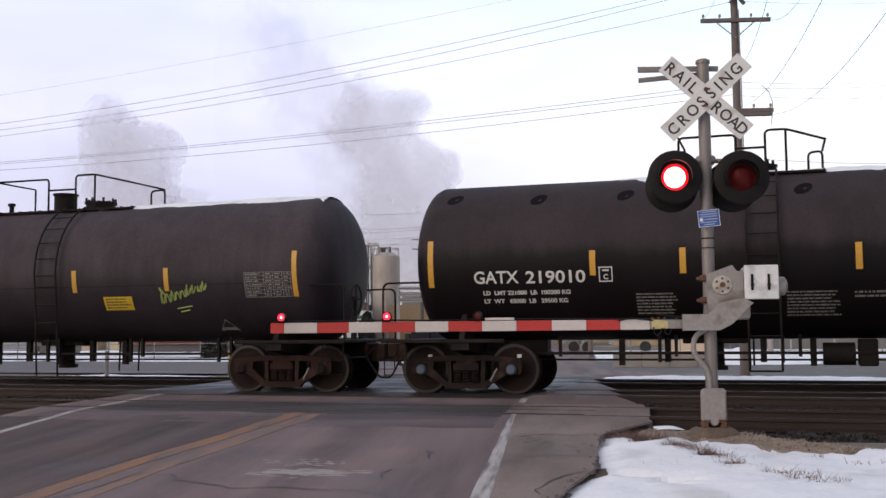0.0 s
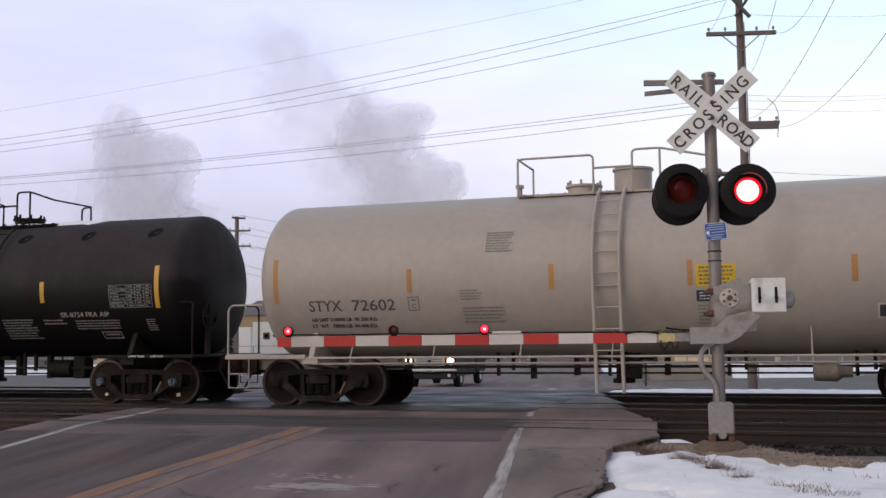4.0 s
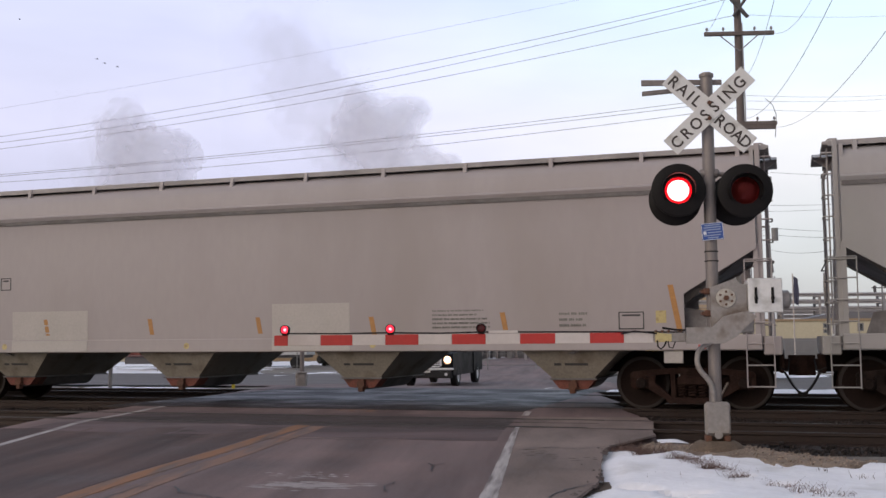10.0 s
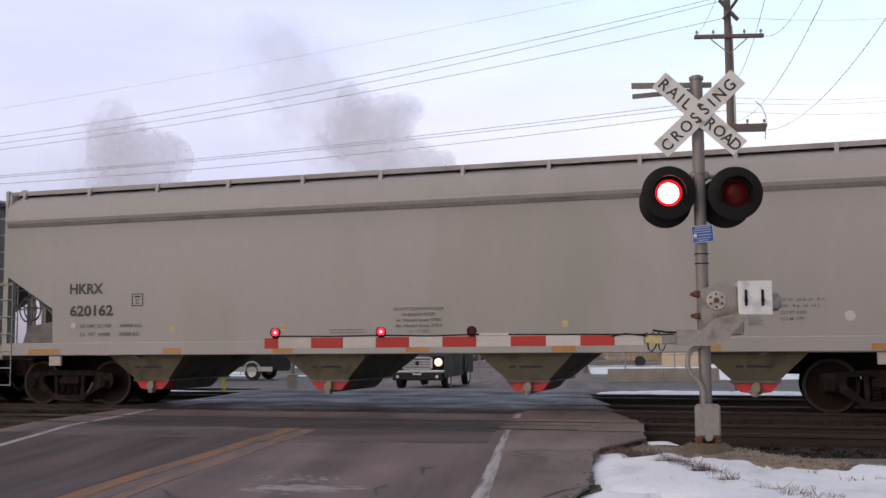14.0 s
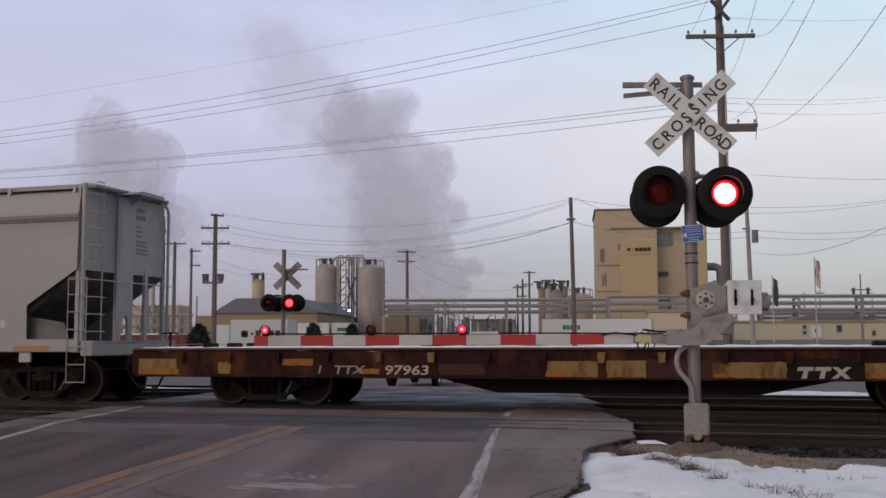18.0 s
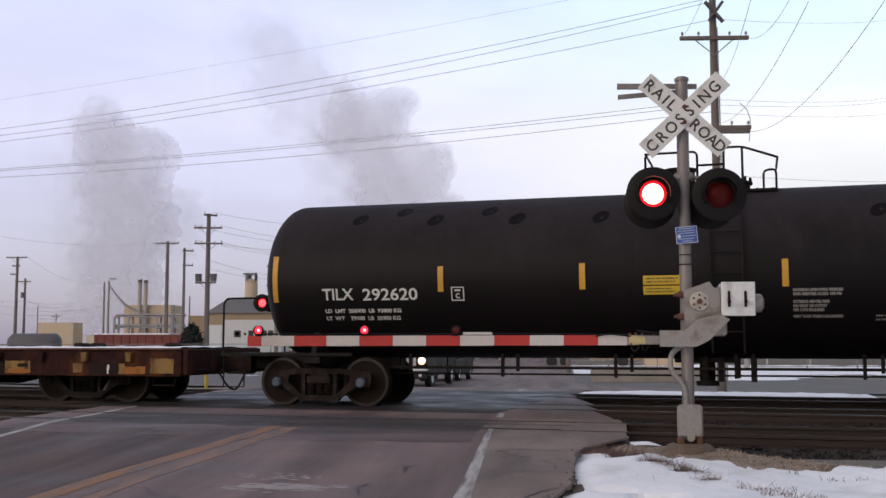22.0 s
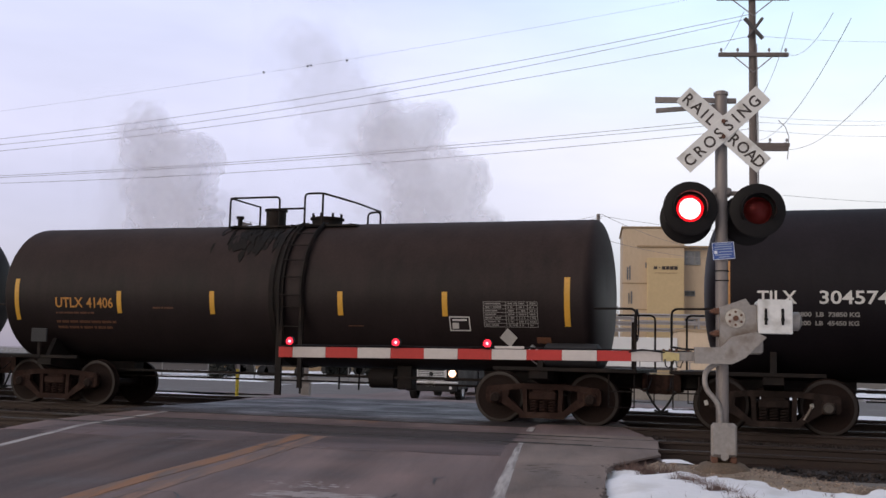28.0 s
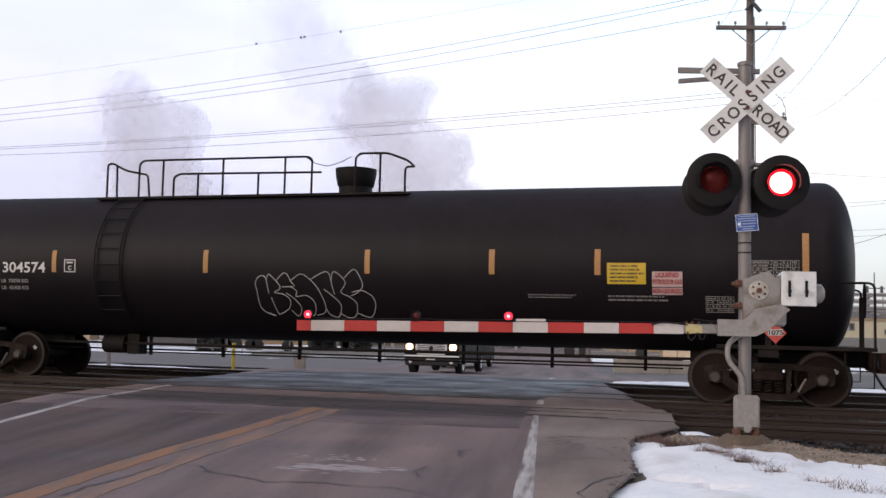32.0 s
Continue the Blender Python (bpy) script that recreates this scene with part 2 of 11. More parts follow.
ALU = mat("weathered_aluminium", (0.29, 0.265, 0.25), 0.5, metal=0.3, var=0.2, scale=4, fine=25, dirt=(0.18, 0.145, 0.125), amount=0.35, dirt_scale=4)
ALU_LIGHT = mat("pale_aluminium", (0.66, 0.65, 0.64), 0.5, metal=0.2, var=0.12, scale=4, fine=25, dirt=(0.42, 0.40, 0.38), amount=0.3, dirt_scale=5)
ALU_WORN = mat("worn_pale_casting", (0.50, 0.47, 0.42), 0.6, metal=0.1, var=0.3, scale=9, fine=40, dirt=(0.24, 0.20, 0.17), amount=0.55, dirt_scale=9)
BLACK = mat("black_paint", (0.007, 0.0055, 0.0058), 0.6, var=0.3, spec=0.22)
RUBBER = mat("rubber", (0.02, 0.02, 0.021), 0.8, var=0.3)
SIGN_WHITE = mat("reflective_white", (0.66, 0.65, 0.64), 0.5, var=0.06, dirt=(0.5, 0.48, 0.45), amount=0.2, dirt_scale=5)
SIGN_BLACK = mat("sign_black", (0.045, 0.034, 0.031), 0.6)
SIGN_BLUE = mat("sign_blue", (0.035, 0.085, 0.30), 0.5, var=0.1)
BAR_WHITE = mat("white_bar", (0.7, 0.72, 0.76), 0.6)
RED_TAPE = mat("red_reflective", (0.44, 0.03, 0.025), 0.5, var=0.1)
WHITE_TAPE = mat("white_reflective", (0.56, 0.51, 0.49), 0.5, var=0.08, dirt=(0.44, 0.38, 0.36), amount=0.3)
AMBER = mat("amber_plate", (0.52, 0.43, 0.20), 0.55, dirt=(0.25, 0.16, 0.08), amount=0.35, dirt_scale=9)
RUST = mat("rust", (0.11, 0.05, 0.032), 0.85, var=0.4, scale=3, fine=30)
CONCRETE = mat("concrete", (0.30, 0.27, 0.24), 0.9, var=0.25, scale=2, fine=30, bump=0.4)
POLE_WOOD = mat("weathered_pole_wood", (0.165, 0.138, 0.132), 0.9, var=0.3, scale=2, fine=30, streak=(4, 4, 0.4), bump=0.3)
POLE_PALE = mat("pale_pole_wood", (0.30, 0.28, 0.27), 0.9, var=0.25, scale=2, fine=30, streak=(4, 4, 0.4))
WIRE = mat("wire", (0.25, 0.235, 0.25), 0.7, var=0.1)
LENS_LIT = mat("lit_red_lamp", (0.6, 0.02, 0.02), 0.4, bump=0, glow=(1.0, 0.62, 0.62), power=9.0)
LENS_RING = mat("lit_red_ring", (0.5, 0.01, 0.015), 0.4, bump=0, glow=(1.0, 0.010, 0.03), power=2.0)
FAR_LIT = mat("dim_lit_red_lamp", (0.6, 0.02, 0.02), 0.4, bump=0, glow=(1.0, 0.20, 0.24), power=3.2)
LENS_DARK = mat("unlit_lamp_back", (0.03, 0.002, 0.003), 0.5, bump=0)
GATE_LIT = mat("lit_gate_lamp", (0.6, 0.02, 0.02), 0.4, bump=0, glow=(1.0, 0.022, 0.05), power=2.2)
GATE_CORE = mat("lit_gate_core", (0.6, 0.02, 0.02), 0.4, bump=0, glow=(1.0, 0.25, 0.30), power=4.0)
GATE_DARK = mat("unlit_gate_lamp", (0.10, 0.004, 0.006), 0.4, bump=0)


def red_glass():
    m = bpy.data.materials.new("red_glass")
    m.use_nodes = True
    nt = m.node_tree
    N, L = nt.nodes.new, nt.links.new
    out = nt.nodes["Material Output"]
    nt.nodes.remove(nt.nodes["Principled BSDF"])
    tr = N("ShaderNodeBsdfTransparent")
    tr.inputs[0].default_value = (0.95, 0.62, 0.6, 1)
    gl = N("ShaderNodeBsdfGlossy")
    gl.inputs["Roughness"].default_value = 0.15
    gl.inputs["Color"].default_value = (0.8, 0.3, 0.3, 1)
    mx = N("ShaderNodeMixShader")
    mx.inputs[0].default_value = 0.025
    L(tr.outputs[0], mx.inputs[1])
    L(gl.outputs[0], mx.inputs[2])
    L(mx.outputs[0], out.inputs[0])
    return m


RED_GLASS = red_glass()


# ---- mesh building ----
class Shape:
    """A mesh in the making: places, faces, and a material number for each face."""

    def __init__(self):
        self.v, self.f, self.k, self.m = [], [], [], 0

    def add(self, vs, fs):
        o = len(self.v)
        self.v += [tuple(p) for p in vs]
        for f in fs:
            self.f.append([i + o for i in f])
            self.k.append(self.m)
        return self

    def box(self, x0, x1, y0, y1, z0, z1, b=0.0, at=None):
        if b:
            b = min(b, abs(x1 - x0) * 0.45, abs(y1 - y0) * 0.45, abs(z1 - z0) * 0.45)
            vs, ix = [], {}
            for i, sx in enumerate((0, 1)):
                for j, sy in enumerate((0, 1)):
                    for k, sz in enumerate((0, 1)):
                        X, Y, Z = (x0, x1)[sx], (y0, y1)[sy], (z0, z1)[sz]
                        dx, dy, dz = (b, -b)[sx], (b, -b)[sy], (b, -b)[sz]
                        for a, p in enumerate(((X, Y + dy, Z + dz), (X + dx, Y, Z + dz), (X + dx, Y + dy, Z))):
                            ix[i, j, k, a] = len(vs)
                            vs.append(p)
            q = lambda *c: [ix[t] for t in c]
            fs = []
            for s in (0, 1):
                fs.append(q((s, 0, 0, 0), (s, 0, 1, 0), (s, 1, 1, 0), (s, 1, 0, 0)))
                fs.append(q((0, s, 0, 1), (1, s, 0, 1), (1, s, 1, 1), (0, s, 1, 1)))
                fs.append(q((0, 0, s, 2), (0, 1, s, 2), (1, 1, s, 2), (1, 0, s, 2)))
            for p in (0, 1):
                for r in (0, 1):
                    fs.append(q((0, p, r, 1), (1, p, r, 1), (1, p, r, 2), (0, p, r, 2)))
                    fs.append(q((p, 0, r, 0), (p, 1, r, 0), (p, 1, r, 2), (p, 0, r, 2)))
                    fs.append(q((p, r, 0, 0), (p, r, 1, 0), (p, r, 1, 1), (p, r, 0, 1)))
            for i in (0, 1):
                for j in (0, 1):
                    for k in (0, 1):
                        fs.append([ix[i, j, k, 0], ix[i, j, k, 1], ix[i, j, k, 2]])
        else:
            vs = [(x, y, z) for x in (x0, x1) for y in (y0, y1) for z in (z0, z1)]
            fs = [(0, 1, 3, 2), (4, 6, 7, 5), (0, 4, 5, 1), (2, 3, 7, 6), (0, 2, 6, 4), (1, 5, 7, 3)]
        if at:
            vs = [at @ Vector(p) for p in vs]
        return self.add(vs, fs)

    def cyl(self, p0, p1, r0, r1=None, n=12, caps=True):
        p0, p1 = Vector(p0), Vector(p1)
        r1 = r0 if r1 is None else r1
        d = (p1 - p0).normalized()
        a = d.orthogonal().normalized()
        b = d.cross(a)
        vs = []
        for p, r in ((p0, r0), (p1, r1)):
            for i in range(n):
                t = 2 * math.pi * i / n
                vs.append(p + (a * math.cos(t) + b * math.sin(t)) * r)
        fs = [(i, (i + 1) % n, n + (i + 1) % n, n + i) for i in range(n)]
        if caps:
            fs += [tuple(range(n - 1, -1, -1)), tuple(range(n, 2 * n))]
        return self.add(vs, fs)

    def tube(self, pts, r, n=6):
        pts = [Vector(p) for p in pts]
        ref = None
        vs, fs = [], []
        for i, p in enumerate(pts):
            d = (pts[min(i + 1, len(pts) - 1)] - pts[max(i - 1, 0)]).normalized()
            if ref is None:
                ref = d.orthogonal().normalized()
            ref = (ref - d * ref.dot(d)).normalized()
            b = d.cross(ref)
            for k in range(n):
                t = 2 * math.pi * k / n
                vs.append(p + (ref * math.cos(t) + b * math.sin(t)) * r)
        for i in range(len(pts) - 1):
            for k in range(n):
                fs.append((i * n + k, i * n + (k + 1) % n, (i + 1) * n + (k + 1) % n, (i + 1) * n + k))
        fs += [tuple(range(n - 1, -1, -1)), tuple(range((len(pts) - 1) * n, len(pts) * n))]
        return self.add(vs, fs)

    def lathe(self, prof, n=32, axis="x", c=(0, 0, 0), caps=False):
        """prof: (place along the axis, radius)."""
        vs, fs = [], []
        for a, r in prof:
            for i in range(n):
                t = 2 * math.pi * i / n
                p, q = r * math.cos(t), r * math.sin(t)
                w = {"x": (a, p, q), "y": (q, a, p), "z": (p, q, a)}[axis]
                vs.append((w[0] + c[0], w[1] + c[1], w[2] + c[2]))
        for j in range(len(prof) - 1):
            for i in range(n):
                fs.append((j * n + i, j * n + (i + 1) % n, (j + 1) * n + (i + 1) % n, (j + 1) * n + i))
        if caps and prof[0][1] > 1e-6:
            fs.append(tuple(range(n - 1, -1, -1)))
        if caps and prof[-1][1] > 1e-6:
            fs.append(tuple(range((len(prof) - 1) * n, len(prof) * n)))
        return self.add(vs, fs)

    def prism(self, poly, a, b, axis="y"):
        """poly in the plane across the axis: (x, z) for y, (y, z) for x, (x, y) for z."""
        n = len(poly)
        to = {"y": lambda p, t: (p[0], t, p[1]), "x": lambda p, t: (t, p[0], p[1]), "z": lambda p, t: (p[0], p[1], t)}[axis]
        vs = [to(p, a) for p in poly] + [to(p, b) for p in poly]
        fs = [tuple(range(n)), tuple(range(2 * n - 1, n - 1, -1))] + [(i, n + i, n + (i + 1) % n, (i + 1) % n) for i in range(n)]
        return self.add(vs, fs)

    def moved(self, m):
        self.v = [tuple(m @ Vector(p)) for p in self.v]
        return self

    def mesh(self, name, mats, smooth=0.0):
        me = bpy.data.meshes.new(name)
        me.from_pydata(self.v, [], self.f)
        for m in mats if isinstance(mats, (list, tuple)) else [mats]:
            me.materials.append(m)
        if any(self.k):
            me.polygons.foreach_set("material_index", self.k)
        b = bmesh.new()
        b.from_mesh(me)
        bmesh.ops.recalc_face_normals(b, faces=b.faces)
        b.to_mesh(me)
        b.free()
        if smooth:
            me.polygons.foreach_set("use_smooth", [True] * len(me.polygons))
            me.set_sharp_from_angle(angle=radians(smooth))
        me.update()
        return me


def part(name, shape, mats, parent=None, label="", smooth=35.0):
    ob = new(name, shape.mesh(name, mats, smooth) if isinstance(shape, Shape) else shape)
    if parent is not None:
        ob.parent = parent
    if label:
        ob["label"] = label
    return ob


def thing(name, m, label, category, group="", kind=""):
    e = new(name)
    e.matrix_basis = m
    return tagged(e, label, category, group, kind)


def letters(text, h, align="LEFT", bold=0.0, squeeze=1.0):
    """Flat letters of cap height h in the plane x, y, as a Shape."""
    cu = bpy.data.curves.new("letters", "FONT")
    cu.body, cu.size, cu.align_x, cu.offset = text, h / 0.73, align, bold
    cu.resolution_u = 3
    if any(c.isdigit() for c in text):
        squeeze *= 1.21
    ob = bpy.data.objects.new("letters", cu)
    scene.collection.objects.link(ob)
    me = bpy.data.meshes.new_from_object(ob.evaluated_get(bpy.context.evaluated_depsgraph_get()))
    sh = Shape()
    sh.add([(v.co.x * squeeze, v.co.y, 0) for v in me.vertices], [tuple(p.vertices) for p in me.polygons])
    scene.collection.objects.unlink(ob)
    bpy.data.objects.remove(ob)
    bpy.data.meshes.remove(me)
    return sh


def bent(pts, r=0.09, n=5):
    """A run of straight pieces with round bends."""
    pts = [Vector(p) for p in pts]
    out = [pts[0]]
    for a, b, c in zip(pts, pts[1:], pts[2:]):
        u, v = a - b, c - b
        k = min(r, 0.45 * u.length, 0.45 * v.length)
        p, q = b + u.normalized() * k, b + v.normalized() * k
        for i in range(n + 1):
            t = i / n
            out.append(p * (1 - t) ** 2 + b * 2 * t * (1 - t) + q * t * t)
    return out + [pts[-1]]


def arc(c, r, a0, a1, n, plane="xz"):
    """Points on a bow; degrees."""
    pts = []
    for i in range(n + 1):
        t = radians(a0 + (a1 - a0) * i / n)
        p, q = r * math.cos(t), r * math.sin(t)
        pts.append((c[0] + p, c[1], c[2] + q) if plane == "xz" else (c[0], c[1] + p, c[2] + q))
    return pts


def facing_mesh(name, shape, mats, smooth=0.0):
    """A mesh whose faces keep the side they were given."""
    me = bpy.data.meshes.new(name)
    me.from_pydata(shape.v, [], shape.f)
    for m in mats if isinstance(mats, (list, tuple)) else [mats]:
        me.materials.append(m)
    me.polygons.foreach_set("material_index", shape.k)
    if smooth:
        me.polygons.foreach_set("use_smooth", [True] * len(me.polygons))
    me.update()
    return me


# ---- ground, road, tracks ----
def q_of(x, y):
    return x * AWAY.x + (y - TRAIN_Y) * AWAY.y


def crown(q):
    """The height of the road: level over the tracks, falling away on both sides."""
    if q < -5.6:
        return max(-0.62, -0.045 * (-5.6 - q))
    if q > 6.8:
        return max(-0.5, -0.039 * (q - 6.8))
    return 0.0


def lay(y, table):
    for (a, b), (c, d) in zip(table, table[1:]):
        if a <= y <= c:
            return b + (d - b) * (y - a) / (c - a)
    return table[0][1] if y < table[0][0] else table[-1][1]


RIGHT_EDGE = ((-30, -0.35), (7.5, -0.3), (8.6, -0.22), (10, 0.13), (12.2, 0.2), (13.3, 0.85), (15.2, 0.95), (18.5, 0.84), (25.3, 0.44), (29, 0.5), (31.5, 2.4), (33.5, 6.0), (38, 6.0), (41, 1.8), (45, 0.9), (160, 1.0))
LEFT_EDGE = ((-30, -8.6), (12, -8.6), (16, -8.75), (24.5, -8.7), (30, -8.9), (32, -10.5), (34, -13.0), (39, -13.0), (42, -10.0), (46, -9.2), (160, -9.5))


def edge_r(y):
    return lay(y, RIGHT_EDGE) + 0.06 * noise.noise(Vector((y * 1.7, 3.1, 0)))


def edge_l(y):
    return lay(y, LEFT_EDGE) + 0.08 * noise.noise(Vector((y * 1.3, 8.1, 0)))


def on_road(x, y, margin=0.0):
    return edge_l(y) - margin < x < edge_r(y) + margin


def sheet(name, xs, ys, zf, mats, parent=None, label="", smooth=60.0, keep=None):
    sh = Shape()
    n = len(xs)
    sh.v = [(x, y, zf(x, y)) for y in ys for x in xs]
    for j in range(len(ys) - 1):
        for i in range(n - 1):
            if keep and not keep(0.5 * (xs[i] + xs[i + 1]), 0.5 * (ys[j] + ys[j + 1])):
                continue
            sh.f.append([j * n + i, j * n + i + 1, (j + 1) * n + i + 1, (j + 1) * n + i])
            sh.k.append(0)
    return part(name, sh, mats, parent, label, smooth)


def spread(fine0, fine1, step, far, grow=1.35):
    """Even steps in the middle, growing steps out to the horizon."""
    a = list(np.arange(fine0, fine1 + 1e-6, step))
    d, lo, hi = step, [], []
    x0, x1 = a[0], a[-1]
    while x1 < far:
        d *= grow
        x0, x1 = x0 - d, x1 + d
        lo.append(x0)
        hi.append(x1)
    return lo[::-1] + a + hi


def ground_z(x, y):
    q = q_of(x, y)
    z = crown(q) - 0.07 + 0.04 * noise.noise(Vector((x * 0.4, y * 0.4, 0)))
    if -6.4 < q < 7.0:
        z -= 0.3 * min(1, (q + 6.4) / 0.8, (7.0 - q) / 0.8)
    return z


g = sheet("ground", spread(-14, 12, 0.5, 2500), spread(-6, 40, 0.5, 2500), ground_z, SOIL)
tagged(g, "flat winter ground of dry soil with thin snow", "ground", kind="structure")

# the road, with a skirt along its edges
YS = list(np.arange(-30, -10, 1.0)) + list(np.arange(-10, 34.01, 0.2)) + list(np.arange(35, 160.1, 2.5))
rd = Shape()
cols = [0, 0.03, 0.1, 0.2, 0.3, 0.4, 0.5, 0.6, 0.7, 0.8, 0.9, 0.97, 1.0]
for y in YS:
    a, b = edge_l(y), edge_r(y)
    for i, c in enumerate(cols):
        x = a + (b - a) * c
        z = crown(q_of(x, y)) + 0.006 * noise.noise(Vector((x * 0.8, y * 0.5, 4)))
        if i in (0, len(cols) - 1):
            z -= 0.10
        rd.v.append((x, y, z))
n = len(cols)
for j in range(len(YS) - 1):
    for i in range(n - 1):
        rd.f.append([j * n + i, j * n + i + 1, (j + 1) * n + i + 1, (j + 1) * n + i])
        rd.k.append(0)
road = tagged(part("road", rd, ASPHALT, smooth=60), "grey worn asphalt road over the rail crossing", "road", kind="structure")


def strip(name, fx0, fx1, y0, y1, lift, mats, parent, label="", step=0.4, cols=2):
    """A thin layer on the road between two lines x(y)."""
    sh = Shape()
    ys = list(np.arange(y0, y1 - 1e-6, step)) + [y1]
    for y in ys:
        for c in range(-1, cols + 2):
            d = min(max(c, 0), cols)
            x = fx0(y) + (fx1(y) - fx0(y)) * d / cols + 0.004 * (c - d)
            z = crown(q_of(x, y)) + 0.006 * noise.noise(Vector((x * 0.8, y * 0.5, 4)))
            sh.v.append((x, y, z + (lift if c == d else -0.02)))
    n = cols + 3
    for j in range(len(ys) - 1):
        for i in range(n - 1):
            sh.f.append([j * n + i, j * n + i + 1, (j + 1) * n + i + 1, (j + 1) * n + i])
            sh.k.append(0)
    return part(name, sh, mats, parent, label, 60)


wob = lambda y, k: 0.012 * noise.noise(Vector((y * 2.0, k, 1)))
for k, (x, w, y0, y1) in enumerate(((-0.97, 0.11, 16.5, 17.5), (-0.97, 0.11, 20.6, 30))):
    strip("edge_line", lambda y: x - w / 2 + wob(y, k), lambda y: x + w / 2 + wob(y, k + 9), y0, y1, 0.006, PAINT_WHITE, road, "worn white edge line")
strip("edge_line", lambda y: -0.95 + 0.012 * (14.3 - y) - 0.02 - 0.007 * (14.3 - y) + 0.8 * wob(y * 1.7, 3), lambda y: -0.91 + 0.024 * (14.3 - y) + 0.8 * wob(y * 1.7, 8), 5.0, 14.3, 0.006, PAINT_WHITE, road, "worn white edge line spread by wear", 0.15)
# the double centre line bends towards the crossing
LINE_LEFT = ((-10, -5.3), (5, -5.0), (8.1, -4.76), (9.9, -4.60), (11.0, -4.44), (12.3, -4.23), (13.9, -4.02), (15, -3.93))
LINE_RIGHT = ((-10, -4.85), (5, -4.55), (8.2, -4.32), (9.0, -4.26), (10.2, -4.16), (11.5, -3.99), (13.2, -3.79), (14.4, -3.68))
strip("centre_line", lambda y: lay(y, LINE_LEFT) - 0.115 + 2.4 * wob(y * 2.3, 2), lambda y: lay(y, LINE_LEFT) + 0.115 + 2.4 * wob(y * 2.3, 7), -10, 14.5, 0.0046, PAINT_YELLOW, road, "worn orange-yellow centre line", 0.2, 3)
strip("centre_line", lambda y: lay(y, LINE_RIGHT) - 0.115 + 2.4 * wob(y * 2.3, 3), lambda y: lay(y, LINE_RIGHT) + 0.115 + 2.4 * wob(y * 2.3, 8), -10, 14.3, 0.0046, PAINT_PEACH, road, "paler worn centre line", 0.2, 3)
LANE = road_surface("lane_asphalt", (0.032, 0.0220, 0.0210), (0.163, 0.114, 0.107), 0.8, (1.7, 0.12, 1))
strip("asphalt_overlay", lambda y: edge_l(y) + 0.35 + 0.1 * wob(y, 31), lambda y: lay(y, LINE_LEFT) - 0.16 + 0.8 * wob(y, 33), -10, 14.2, 0.003, LANE, road, "darker worn asphalt of the far lane", 0.4, 6)
SHOULDER_GREY = road_surface("brown_shoulder_asphalt", (0.100, 0.077, 0.068), (0.325, 0.253, 0.226), 0.85, (1.1, 0.3, 1))
strip("asphalt_overlay", lambda y: -0.95 + 0.012 * max(0, 14.3 - y) + 2.0 * wob(y, 41), lambda y: edge_r(y) - 0.03 + 5 * wob(y * 1.6, 43), 4.0, 16.2, 0.0035, SHOULDER_GREY, road, "paler brown asphalt of the shoulder", 0.3, 4)
LEFT_LINE = ((-10, -7.2), (12.3, -7.35), (16.2, -7.6), (19.5, -7.9))
strip("edge_line", lambda y: lay(y, LEFT_LINE) - 0.06, lambda y: lay(y, LEFT_LINE) + 0.06, -10, 19.5, 0.006, PAINT_WHITE, road, "worn white edge line")


STAIN = road_surface("stained_asphalt", (0.030, 0.0235, 0.024), (0.095, 0.073, 0.072), 0.7, (0.2, 1.6, 1))


def cross_strip(name, q0, q1, s0, s1, lift, mats, label="", skew=0.0, rag=0.04):
    """A band laid along the rails; skew lengthens its near edge."""
    sh = Shape()
    k = int((s1 - s0) / 0.2) + 1
    cols = max(1, int((q1 - q0) / 0.4))
    n = cols + 3
    for i in range(k + 1):
        for c in range(-1, cols + 2):
            d = min(max(c, 0), cols)
            w = d / cols
            s = s0 + (s1 + skew * (1 - w) - s0) * i / k
            off = rag * (1 - w) * (noise.noise(Vector((s * 1.4, q0, 2))) + 0.5 * noise.noise(Vector((s * 6, q0, 2)))) + rag * w * (noise.noise(Vector((s * 1.4, q1, 5))) + 0.5 * noise.noise(Vector((s * 6, q1, 5))))
            q = q0 + (q1 - q0) * w + off + 0.004 * (c - d)
            p = on_track(s, q)
            drop = 0.0 if c == d and 0 < i < k else -0.02 - lift
            sh.v.append((p.x, p.y, crown(q) + 0.006 * noise.noise(Vector((p.x * 0.8, p.y * 0.5, 4))) + lift + drop))
    for i in range(k):
        for j in range(n - 1):
            sh.f.append([n * i + j, n * i + n + j, n * i + n + j + 1, n * i + j + 1])
            sh.k.append(0)
    return part(name, sh, mats, road, label, 60)


BAND = road_surface("darker_asphalt", (0.055, 0.0405, 0.0415), (0.204, 0.148, 0.148), 0.75, (0.22, 1.4, 1))
cross_strip("asphalt_patch", -6.6, -2.95, -7.2, -0.40, 0.003, BAND, "darker newer asphalt before the rails", 0.66, 0.10)
cross_strip("asphalt_patch", -5.4, -3.42, -6.9, -0.32, 0.0055, STAIN, "dark streak in the newer asphalt", 0.36, 0.14)
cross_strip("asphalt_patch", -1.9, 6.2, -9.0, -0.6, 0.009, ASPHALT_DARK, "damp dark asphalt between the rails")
for q, w, s0, s1 in ((-5.0, 0.05, -4.4, 0.9), (-4.2, 0.04, -3.0, 1.1)):
    cross_strip("stain", q, q + w, s0, s1, 0.007, STAIN, "dark streak along the crossing")
